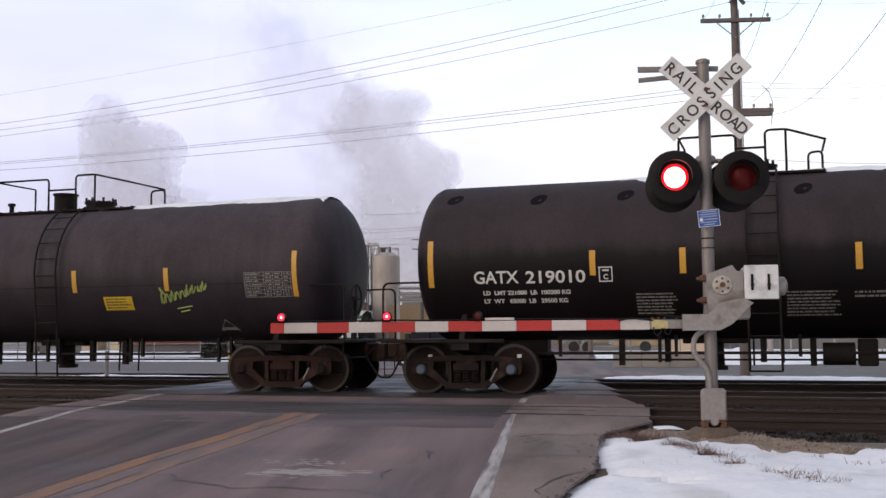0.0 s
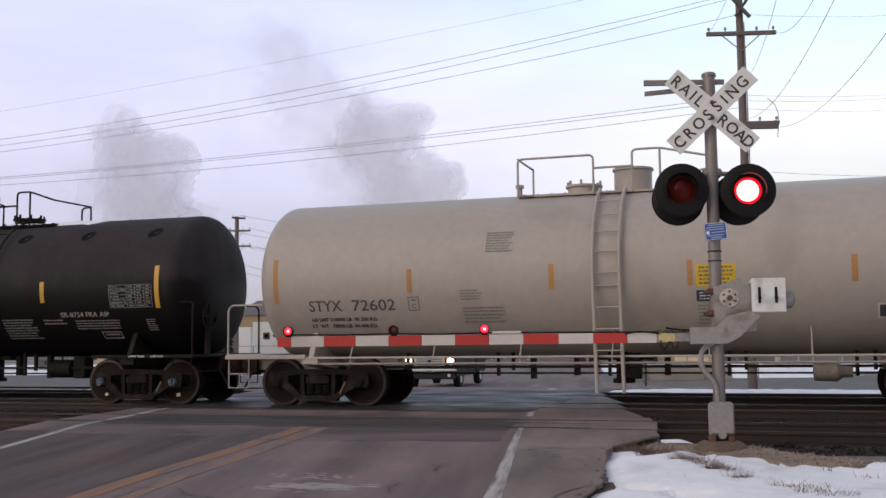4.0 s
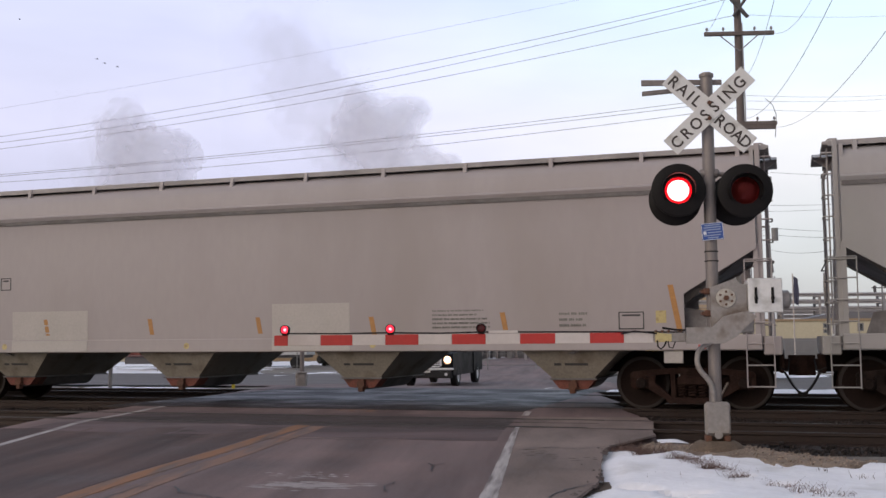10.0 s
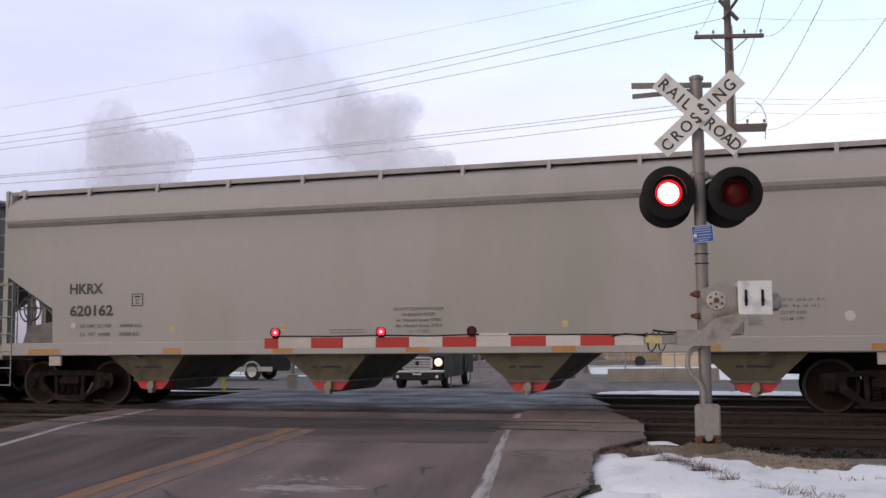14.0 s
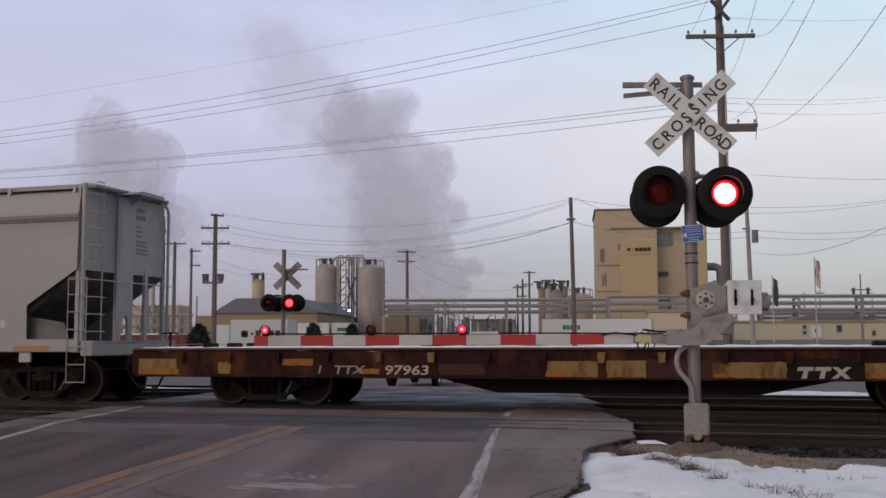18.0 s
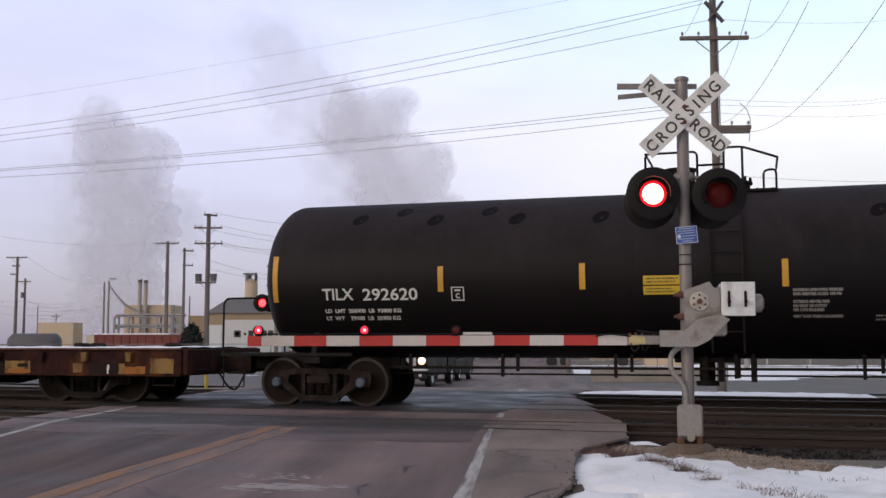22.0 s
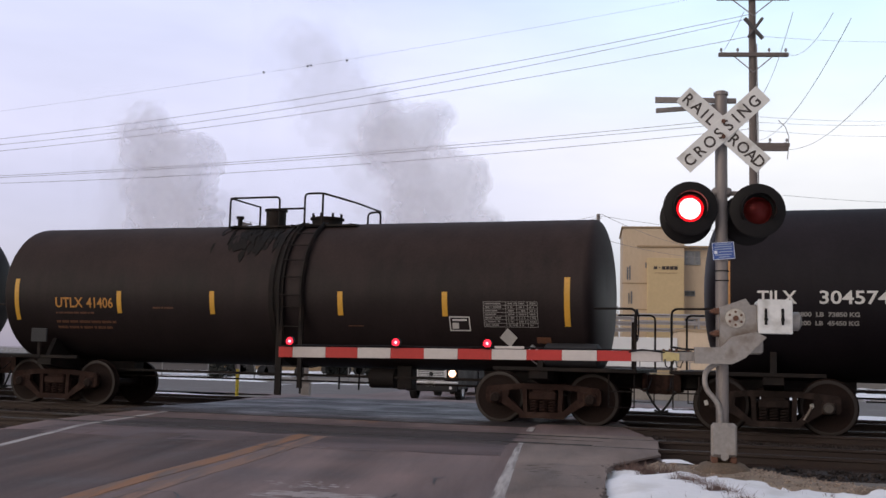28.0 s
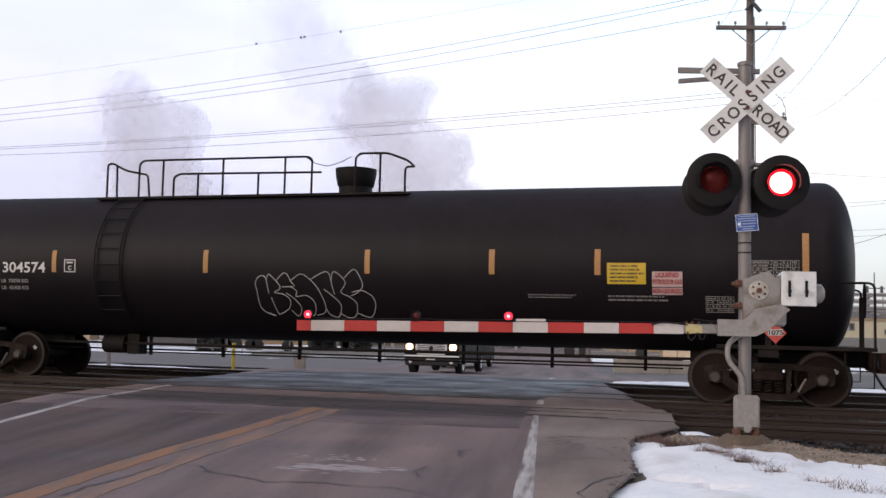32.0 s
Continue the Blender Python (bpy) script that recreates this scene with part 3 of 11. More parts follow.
# cracks wandering over the lanes
def crack(pts, w=0.009, seed=1, lift=0.0085):
    rg = random.Random(seed)
    fine = []
    for (a, b), (c, d) in zip(pts, pts[1:]):
        n_ = max(2, int(math.hypot(c - a, d - b) / 0.07))
        for i in range(n_):
            fine.append((a + (c - a) * i / n_ + rg.gauss(0, 0.012), b + (d - b) * i / n_ + rg.gauss(0, 0.012)))
    fine.append(pts[-1])
    sh = Shape()
    for i, (x, y) in enumerate(fine):
        p, q = fine[max(i - 1, 0)], fine[min(i + 1, len(fine) - 1)]
        d = Vector((q[0] - p[0], q[1] - p[1], 0)).normalized()
        u = i / (len(fine) - 1)
        hw = w * (0.35 + 0.65 * math.sin(math.pi * min(1, 0.08 + u))) * rg.uniform(0.5, 1.3)
        for sg in (-1, 1):
            px, py = x - sg * d.y * hw, y + sg * d.x * hw
            sh.v.append((px, py, crown(q_of(px, py)) + 0.006 * noise.noise(Vector((px * 0.8, py * 0.5, 4))) + lift))
    for i in range(len(fine) - 1):
        sh.f.append([2 * i, 2 * i + 2, 2 * i + 3, 2 * i + 1])
        sh.k.append(0)
    part("crack", sh, TAR, road, "dark crack in the asphalt")


for k, (w, pts) in enumerate((
        (0.016, ((-4.48, 8.1), (-4.49, 8.52), (-4.37, 8.74), (-4.31, 9.2), (-4.26, 9.64))),
        (0.012, ((-4.51, 9.64), (-4.06, 9.64), (-3.9, 9.64), (-3.73, 9.36), (-3.55, 9.25), (-3.23, 9.08), (-3.09, 8.94), (-2.71, 9.02), (-2.25, 8.91), (-1.95, 8.88), (-1.52, 8.61))),
        (0.013, ((-5.71, 13.33), (-4.89, 13.15), (-4.12, 13.04), (-3.36, 12.94), (-2.64, 12.83), (-1.95, 12.93), (-1.39, 12.76), (-1.04, 12.66))),
        (0.010, ((-1.67, 11.07), (-1.61, 10.89), (-1.6, 10.68), (-1.55, 10.51))),
        (0.010, ((-1.61, 10.89), (-1.52, 11.1))),
        (0.012, ((-1.82, 9.95), (-1.88, 9.75), (-1.86, 9.57), (-1.80, 9.41))),
        (0.013, ((-0.35, 9.2), (-0.2, 9.58), (-0.05, 9.74), (0.06, 9.9))),
        (0.008, ((-0.35, 9.2), (-0.42, 8.9), (-0.3, 8.6))),
        (0.010, ((-0.8, 12.0), (-0.45, 12.2), (-0.1, 12.05), (0.15, 12.2))),
        (0.008, ((-0.6, 10.6), (-0.3, 10.75), (0.0, 10.6))),
        (0.010, ((-6.9, 12.9), (-6.2, 13.2), (-5.71, 13.33))),
        (0.008, ((-6.6, 10.3), (-6.2, 10.45), (-5.95, 10.4))))):
    crack(pts, w, 60 + k)


def blot(name, cx, cy, rx, ry, lift, mats, label, seed):
    """A ragged stain on the road."""
    sh = Shape()
    n = 28
    sh.v.append((cx, cy, crown(q_of(cx, cy)) + 0.006 * noise.noise(Vector((cx * 0.8, cy * 0.5, 4))) + lift))
    for i in range(n):
        t = 2 * math.pi * i / n
        k = 0.75 + 0.45 * noise.noise(Vector((math.cos(t) * 2.2, math.sin(t) * 2.2, seed)))
        x, y = cx + rx * k * math.cos(t), cy + ry * k * math.sin(t)
        sh.v.append((x, y, crown(q_of(x, y)) + 0.006 * noise.noise(Vector((x * 0.8, y * 0.5, 4))) - 0.002))
    for i in range(n):
        sh.f.append([0, 1 + i, 1 + (i + 1) % n])
        sh.k.append(0)
    return part(name, sh, mats, road, label, 60)


rs = random.Random(77)
for k in range(150):
    dx = rs.gauss(0, 0.26)
    if k % 5:
        x, y = -2.66 + dx, 9.76 + rs.gauss(0, 0.085) * (1.2 - abs(dx))
    else:
        x, y = -2.75 + 0.9 * dx, 10.3 + rs.gauss(0, 0.09)
    blot("salt_stain", x, y, rs.uniform(0.05, 0.24) * (1 if k % 5 else 0.5), rs.uniform(0.012, 0.045), 0.0030 + 0.00002 * k, SALT, "pale dried salt stain", 7 + k)

# the centre lines fray at their edges
PAINT_TRACE = mat("scuffed_orange_paint", (0.165, 0.100, 0.078), 0.8, var=0.3, scale=4, fine=30, dirt=(0.13, 0.094, 0.086), amount=0.5, dirt_scale=3)
for k in range(80):
    y = 7.6 + 6.8 * rs.random() ** 1.2
    blot("paint_scuff", lay(y, LINE_LEFT if k % 2 else LINE_RIGHT) + rs.choice((-1, 1)) * rs.uniform(0.06, 0.15), y, rs.uniform(0.02, 0.06), rs.uniform(0.10, 0.40), 0.0052 + 0.00001 * k, PAINT_TRACE, "scuffed orange paint beside the centre line", 600 + k)
# last traces of the centre line between the rails
for k in range(12):
    blot("paint_trace", rs.uniform(-4.3, -3.5), rs.uniform(17.4, 17.9), rs.uniform(0.06, 0.16), rs.uniform(0.03, 0.07), 0.0125 + 0.00003 * k, PAINT_PEACH, "worn trace of orange road paint", 500 + k)

# oily stains and bare earth on the shoulder beside the snow
SHOULDER = road_surface("shoulder_grime", (0.050, 0.038, 0.034), (0.135, 0.104, 0.092), 0.85, (0.5, 0.8, 1))
for k in range(46):
    u = rs.random()
    if k < 26:
        y = 8.3 + 4.2 * u
        blot("shoulder_stain", edge_r(y) - 0.02 - abs(rs.gauss(0, 0.06)), y, rs.uniform(0.03, 0.10), rs.uniform(0.08, 0.28), 0.0058 + 0.00003 * k, SHOULDER, "dark earth along the road edge", 300 + k)
    else:
        blot("shoulder_stain", -0.75 + 0.75 * u + rs.gauss(0, 0.05), 11.95 - 0.75 * u + rs.gauss(0, 0.12), rs.uniform(0.08, 0.25), rs.uniform(0.02, 0.07), 0.0058 + 0.00003 * k, SHOULDER, "dark stain across the shoulder", 300 + k)

# parallel street beyond the tracks
sr = Shape()
SS = list(np.arange(-220, 220.1, 4.0))
QS = [10.2, 12, 14, 16, 18, 20.5, 24, 28, 31, 34]
for s in SS:
    for q in QS:
        p = on_track(s, q)
        sr.v.append((p.x, p.y, crown(q) - 0.012))
n = len(QS)
for j in range(len(SS) - 1):
    for i in range(n - 1):
        sr.f.append([j * n + i, j * n + i + 1, (j + 1) * n + i + 1, (j + 1) * n + i])
        sr.k.append(0)
tagged(part("side_street", sr, ASPHALT_OLD, smooth=60), "pale grey asphalt street beside the tracks", "road", kind="structure")

# ballast beds on both sides of the road
BS = list(np.arange(-70, 60.1, 0.35))
BQ = list(np.arange(-6.6, 7.21, 0.3))
bb = Shape()
for s in BS:
    for q in BQ:
        p = on_track(s, q)
        z = -0.17 + 0.045 * noise.noise(p * 2.3) + 0.03 * noise.noise(p * 6.1)
        z -= 0.25 * max(0, abs(q - 0.3) - 6.3) ** 1.0
        bb.v.append((p.x, p.y, z))
n = len(BQ)
for j in range(len(BS) - 1):
    for i in range(n - 1):
        p = on_track(BS[j] + 0.17, BQ[i] + 0.15)
        if on_road(p.x, p.y, -0.25):
            continue
        bb.f.append([j * n + i, j * n + i + 1, (j + 1) * n + i + 1, (j + 1) * n + i])
        bb.k.append(0)
bed = tagged(part("track_bed", bb, BALLAST, smooth=0), "dark oily ballast under the three tracks", "ballast", kind="structure")


def rail_shape(s0, s1):
    sh = Shape()
    prof = [(-0.065, -0.16), (0.065, -0.16), (0.065, -0.145), (0.012, -0.12), (0.012, -0.045), (0.036, -0.035), (0.036, -0.004), (0.03, 0.0), (-0.03, 0.0), (-0.036, -0.004), (-0.036, -0.035), (-0.012, -0.045), (-0.012, -0.12), (-0.065, -0.145)]
    sh.prism([(y, z + 0.003) for y, z in prof], s0, s1, "x")
    sh.m = 1
    sh.box(s0, s1, -0.03, 0.03, 0.0025, 0.006)
    return sh


for k, name in ((-1, "near"), (0, "middle"), (1, "far")):
    tr = thing("railway_track", pose(0, TRAIN_Y, 0, 0, 0, -math.degrees(TRACK)) @ pose(0, SPACING * k, 0), "rusty steel rails on dark wooden ties", "railway track", kind="structure")
    for side in (-1, 1):
        sh = rail_shape(-80, 70)
        sh.v = [(x, y + side * 0.75, z) for x, y, z in sh.v]
        part("rail", sh, [RAIL, RAILHEAD], tr, "steel rail with worn shiny head")
        # the groove beside the rail where the road crosses
        gr = Shape().box(-8.8, 0.9, side * 0.75 - side * 0.055 - 0.02, side * 0.75 - side * 0.055 + 0.02, -0.02, 0.013)
        part("flangeway", gr, TAR, tr, "dark groove beside the rail")
    tie = Shape().box(-0.115, 0.115, -1.3, 1.3, -0.32, -0.150, 0.012).mesh("tie", TIE)
    lim = (-26, 17) if k < 1 else (-26, 15)
    s = lim[0]
    rng = random.Random(20 + k)
    while s < lim[1]:
        p = on_track(s, SPACING * k)
        if not on_road(p.x, p.y, 0.3):
            t = part("tie", tie, None, tr)
            t.matrix_basis = pose(s, rng.uniform(-0.05, 0.05), rng.uniform(-0.008, 0.008), 0, 0, rng.uniform(-2, 2))
        s += 0.56


# ---- snow, gravel, dry grass ----
def snow_patch(name, x0, x1, y0, y1, step, thick, cover, seed, mats=None, label="", shape=None, base=None):
    xs, ys = list(np.arange(x0, x1 + 1e-6, step)), list(np.arange(y0, y1 + 1e-6, step))

    def zf(x, y):
        e = min((x - x0), (x1 - x), (y - y0), (y1 - y)) / max(0.6, min(x1 - x0, y1 - y0) * 0.2)
        h = cover + 0.5 * noise.noise(Vector((x * 0.55, y * 0.55, seed))) + 0.35 * noise.noise(Vector((x * 1.7, y * 1.7, seed + 3))) + 0.16 * noise.noise(Vector((x * 5, y * 5, seed + 6)))
        h = min(h, e * 2 - 0.35 + 0.7 * noise.noise(Vector((x * 0.9, y * 0.9, seed + 9))) + 0.3 * noise.noise(Vector((x * 3.1, y * 3.1, seed + 12))))
        if shape:
            h = min(h, shape(x, y))
        return (base or ground_z)(x, y) + thick * max(-6.0, min(1.0, h * 1.6)) + 0.02 * noise.noise(Vector((x * 3, y * 3, seed)))

    return tagged(part(name, *sheet_shape(xs, ys, zf), mats or SNOW, None, "", 60), label or "thin old snow lying on the ground", "snow", kind="stuff")


def sheet_shape(xs, ys, zf):
    sh = Shape()
    n = len(xs)
    sh.v = [(x, y, zf(x, y)) for y in ys for x in xs]
    sh.f = [[j * n + i, j * n + i + 1, (j + 1) * n + i + 1, (j + 1) * n + i] for j in range(len(ys) - 1) for i in range(n - 1)]
    sh.k = [0] * len(sh.f)
    return (sh,)


# snowy verge: bounded by the road edge and the gravel before the track
SNOW_TOP = ((-1, 12.1), (0.3, 12.15), (0.6, 12.18), (1.14, 12.05), (1.5, 11.65), (1.87, 11.35), (2.4, 11.3), (2.9, 11.4), (3.4, 11.3), (5, 10.8), (8, 9.4), (14, 8.0))


BARE = ((0.36, 9.78, 0.17, 0.09), (0.50, 9.64, 0.16, 0.08), (0.74, 9.40, 0.13, 0.09), (0.66, 9.52, 0.05, 0.04), (0.96, 9.45, 0.12, 0.08), (0.86, 9.25, 0.09, 0.05), (0.62, 11.75, 0.24, 0.16), (0.95, 11.38, 0.16, 0.13), (1.22, 10.80, 0.14, 0.12), (1.40, 10.28, 0.13, 0.12), (1.70, 9.95, 0.13, 0.07), (1.98, 9.70, 0.10, 0.06), (1.75, 9.40, 0.06, 0.04))


def verge(x, y):
    v = Vector((x * 2.6, y * 1.6, 2))
    rag = 0.30 * noise.noise(v) + 0.22 * noise.noise(v * 2.7) + 0.13 * noise.noise(v * 6.5)
    a = (x - edge_r(y) - 0.05) * 3.2 + 0.9 * rag
    h = min(a, (lay(x, SNOW_TOP) - y) * 1.7 + 1.7 * rag)
    # earth shows through in torn strips
    for cx, cy, rx, ry in BARE:
        d = ((x - cx - 0.25 * (y - cy)) / rx) ** 2 + ((y - cy) / ry) ** 2
        if d < 6:
            h = min(h, 1.3 * (d - 0.75) + 1.7 * rag)
    return h


snow_patch("snow", -0.6, 9, 6.5, 12.8, 0.055, 0.05, 0.66, 5, label="white snow on the road verge with earth showing", shape=verge,
           base=lambda x, y: crown(q_of(x, y)) - 0.045 + 0.05 * noise.noise(Vector((x * 0.6, y * 0.6, 2))))


tagged(part("bare_earth", *sheet_shape(list(np.arange(0.1, 2.6, 0.1)), list(np.arange(9.0, 10.3, 0.1)), lambda x, y: crown(q_of(x, y)) - 0.056 + 0.012 * noise.noise(Vector((x * 5, y * 5, 4)))), SOIL_WET, None, "", 0), "bare brown earth where the snow has melted", "earth", kind="stuff")


def bank(x, y):
    """Ploughed snow heaped beside the far street."""
    along = 0.55 + 0.5 * noise.noise(Vector((x * 0.35, 1, 8))) + 0.25 * noise.noise(Vector((x * 1.1, y * 0.6, 3)))
    ends = max(0.0, min(1.0, (x - 2.6) / 1.2, (11.5 - x) / 2.5))
    return -0.62 + 1.05 * max(0.0, along) * ends * math.exp(-((y - 50.8) / 1.5) ** 2) + 0.05 * noise.noise(Vector((x * 2.5, y * 2.5, 6)))


tagged(part("snow_bank", *sheet_shape(list(np.arange(2.4, 11.8, 0.2)), list(np.arange(48, 54, 0.25)), bank), SNOW, None, "", 60), "heaped bank of ploughed snow beside the far street", "snow", kind="stuff")


def berm(x, y):
    q = q_of(x, y)
    z = crown(q) - 0.02 + 0.05 * noise.noise(Vector((x * 0.9, y * 0.9, 7))) + 0.015 * noise.noise(Vector((x * 9, y * 9, 1)))
    top = min(12.75 - 0.28 * (x - 1.2), 12.35 - 0.8 * (x - 1.7))
    z -= 0.5 * max(0, y - top) ** 1.2
    z -= 0.22 * max(0, lay(x, SNOW_TOP) - 0.1 - y)
    z -= 0.35 * max(0, 0.75 - x)
    return z


part_ = sheet_shape(list(np.arange(0.2, 7, 0.08)), list(np.arange(8, 13.6, 0.08)), berm)[0]
tagged(part("gravel_verge", part_, GRAVEL, smooth=0), "tan gravel around the signal mast", "gravel", kind="stuff")

for i, (x0, x1, y0, y1, th, cov) in enumerate(((0.2, 7.5, 23.9, 27.6, 0.08, 0.62), (7, 40, 22.0, 26, 0.05, -0.05), (-34, -8.8, 26.6, 29.4, 0.05, 0.12), (-60, -11, 50, 62, 0.09, -0.05), (3, 60, 50, 64, 0.09, -0.1), (-90, -20, 60, 100, 0.1, 0.2), (0, 90, 60, 84, 0.1, 0.3))):
    snow_patch("snow", x0, x1, y0, y1, 0.2 if x1 - x0 < 20 else 0.6, th, cov, 11 + i)
snow_patch("snow", 0.84, 1.22, 12.92, 13.36, 0.02, 0.05, 0.02, 31, base=lambda x, y: -0.06)
snow_patch("snow", 0.0, 12, -14.0, 7.4, 0.2, 0.05, 0.75, 5, base=lambda x, y: crown(q_of(x, y)) - 0.045)
snow_patch("snow", -16, -9, 13, 15.5, 0.2, 0.05, -0.15, 41)

# dry grass tufts along the edge of the gravel
DRY = mat("dry_grass", (0.13, 0.085, 0.075), 0.9, var=0.4, island=0.4)
gs = Shape()
rng = random.Random(9)
clumps = []
for x, y, n_ in ((0.42, 12.15, 3), (0.50, 11.98, 5), (0.64, 11.85, 5), (0.78, 11.72, 4), (0.93, 11.42, 6), (1.03, 11.25, 5), (1.12, 10.98, 6), (1.22, 10.85, 4), (1.30, 10.68, 5), (1.38, 10.38, 4), (1.44, 10.22, 4), (1.62, 10.0, 2), (1.85, 9.84, 3), (1.98, 9.68, 2), (2.2, 9.5, 1)):
    clumps += [(x + rng.gauss(0, 0.05), y + rng.gauss(0, 0.07), rng.choice((0.3, 0.6, 0.9)) if x < 1.5 else 0.28) for _ in range(n_)]
clumps += [(rng.uniform(0.4, 3.4), rng.uniform(8.6, 11.2), 0.12) for _ in range(22)]
for cx, cy, size in clumps:
    for _ in range(int(95 * size)):
        x, y = cx + rng.gauss(0, 0.055), cy + rng.gauss(0, 0.055)
        z = crown(q_of(x, y)) - 0.04
        h = rng.uniform(0.03, 0.10) * (0.5 + 0.5 * size) * rng.choice((1, 1, 1, 1.8))
        lx, ly, w = rng.gauss(0, 0.6) * h, rng.gauss(0, 0.6) * h, 0.0033
        gs.add([(x - w, y, z), (x + w, y, z), (x, y + w, z), (x + lx, y + ly, z + h)], [(0, 1, 3), (1, 2, 3), (2, 0, 3)])
tagged(part("dry_grass", gs, DRY, smooth=0), "dry brown grass stalks poking through the snow", "grass", kind="stuff")



# loose stones over the gravel, and ballast stones beside the rails
def stones(name, spots, skin, label, category):
    sh = Shape()
    for x, y, z, r in spots:
        a = Vector((rng.gauss(0, 1), rng.gauss(0, 1), rng.gauss(0, 1))).normalized()
        b = a.orthogonal().normalized()
        c = a.cross(b)
        o = Vector((x, y, z))
        sh.add([o + a * r, o - a * r * 0.8, o + b * r, o - b * r * 0.9, o + c * r * 0.7, o - c * r * 0.7], [(0, 2, 4), (2, 1, 4), (1, 3, 4), (3, 0, 4), (2, 0, 5), (1, 2, 5), (3, 1, 5), (0, 3, 5)])
    return tagged(part(name, sh, skin, None, "", 0), label, category, kind="stuff")


PEBBLE = mat("pebbles", (0.27, 0.205, 0.16), 0.95, var=0.3, scale=8, fine=60, island=0.5)
BALLAST_STONE = mat("ballast_stones", (0.028, 0.020, 0.0175), 0.95, var=0.3, scale=8, fine=60, island=0.6)
pts = []
for _ in range(5200):
    x, y = rng.uniform(0.3, 5.0), rng.uniform(9.6, 12.9)
    if y > lay(x, SNOW_TOP) - 0.35:
        pts.append((x, y, berm(x, y) + 0.004, rng.uniform(0.006, 0.02)))
stones("pebbles", pts, PEBBLE, "loose tan pebbles around the signal foot", "gravel")
pts = []
for _ in range(15000):
    s, q = rng.uniform(-0.5, 9.0) if rng.random() < 0.75 else rng.uniform(-15, -8), rng.uniform(-6.3, 3.0)
    p = on_track(s, q)
    if not on_road(p.x, p.y, 0.0):
        pts.append((p.x, p.y, -0.165 + 0.045 * noise.noise(p * 2.3) + 0.03 * noise.noise(p * 6.1) + 0.012, rng.uniform(0.02, 0.045)))
stones("ballast_stones", pts, BALLAST_STONE, "dark oily ballast stones between the rails", "ballast")
# ---- crossing signal ----
def signal_lamp(parent, x, z, y, face=-1, r=0.305, hood=True, bulb=None):
    """One red flasher: background disc, hood, lens, and the lit reflector that turns inside. face -1 looks at the road in front."""
    d = Shape()
    prof = [(0.0, r - 0.02), (0.012, r), (0.03, r), (0.05, r - 0.05), (0.10, 0.19), (0.22, 0.18), (0.23, 0.0)]
    d.lathe([(0.0, 0.156)] + prof, 40, "y")
    lamp = part("lamp", d, BLACK, parent, "black round flasher lamp", 50)
    lamp.matrix_basis = pose(x, y, z) if face < 0 else pose(x, y, z, 0, 0, 180)
    if hood:
        h = Shape()
        n = 22
        for k, (yy, rr) in enumerate(((0.0, 0.195), (-0.13, 0.188), (-0.13, 0.181), (0.0, 0.188))):
            for i in range(n + 1):
                t = radians(-35 + 250 * i / n)
                h.v.append((rr * math.cos(t), yy * (1 if i not in (0, n) else 0.55), rr * math.sin(t)))
        for k in range(3):
            for i in range(n):
                h.f.append([k * (n + 1) + i, k * (n + 1) + i + 1, (k + 1) * (n + 1) + i + 1, (k + 1) * (n + 1) + i])
                h.k.append(0)
        part("hood", h, BLACK, lamp, "black hood over the lens", 60)
    part("lens", Shape().lathe([(-0.095, 0.0), (-0.088, 0.06), (-0.06, 0.115), (0.0, 0.155), (0.006, 0.15), (-0.056, 0.11), (-0.082, 0.058), (-0.088, 0.0)], 32, "y"), RED_GLASS, lamp, "clear red lens", 60)
    # the reflector: lit on one face, dark on the other
    rf = Shape()
    n = 28
    for yy, rr in ((-0.004, 0.122), (-0.004, 0.15), (0.004, 0.15)):
        for i in range(n):
            t = 2 * math.pi * i / n
            rf.v.append((rr * math.cos(t), yy, rr * math.sin(t)))
    rf.m = 0
    rf.f.append(list(range(n)))
    rf.k.append(0)
    for i in range(n):
        rf.f.append([i, (i + 1) % n, n + (i + 1) % n, n + i])
        rf.k.append(1)
        rf.f.append([n + i, n + (i + 1) % n, 2 * n + (i + 1) % n, 2 * n + i])
        rf.k.append(2)
    rf.f.append(list(range(3 * n - 1, 2 * n - 1, -1)))
    rf.k.append(2)
    refl = new("reflector", rf.mesh("reflector", [bulb or LENS_LIT, LENS_RING, LENS_DARK]))
    refl.parent = lamp
    refl["label"] = "turning red flasher reflector"
    refl.matrix_basis = pose(0, 0.062, 0)
    part("reflector_bowl", Shape().lathe([(0.012, 0.154), (0.15, 0.154), (0.212, 0.09), (0.214, 0.0)], 24, "y"), LENS_DARK, lamp, "dark red bowl behind the lens", 60)
    return lamp, refl


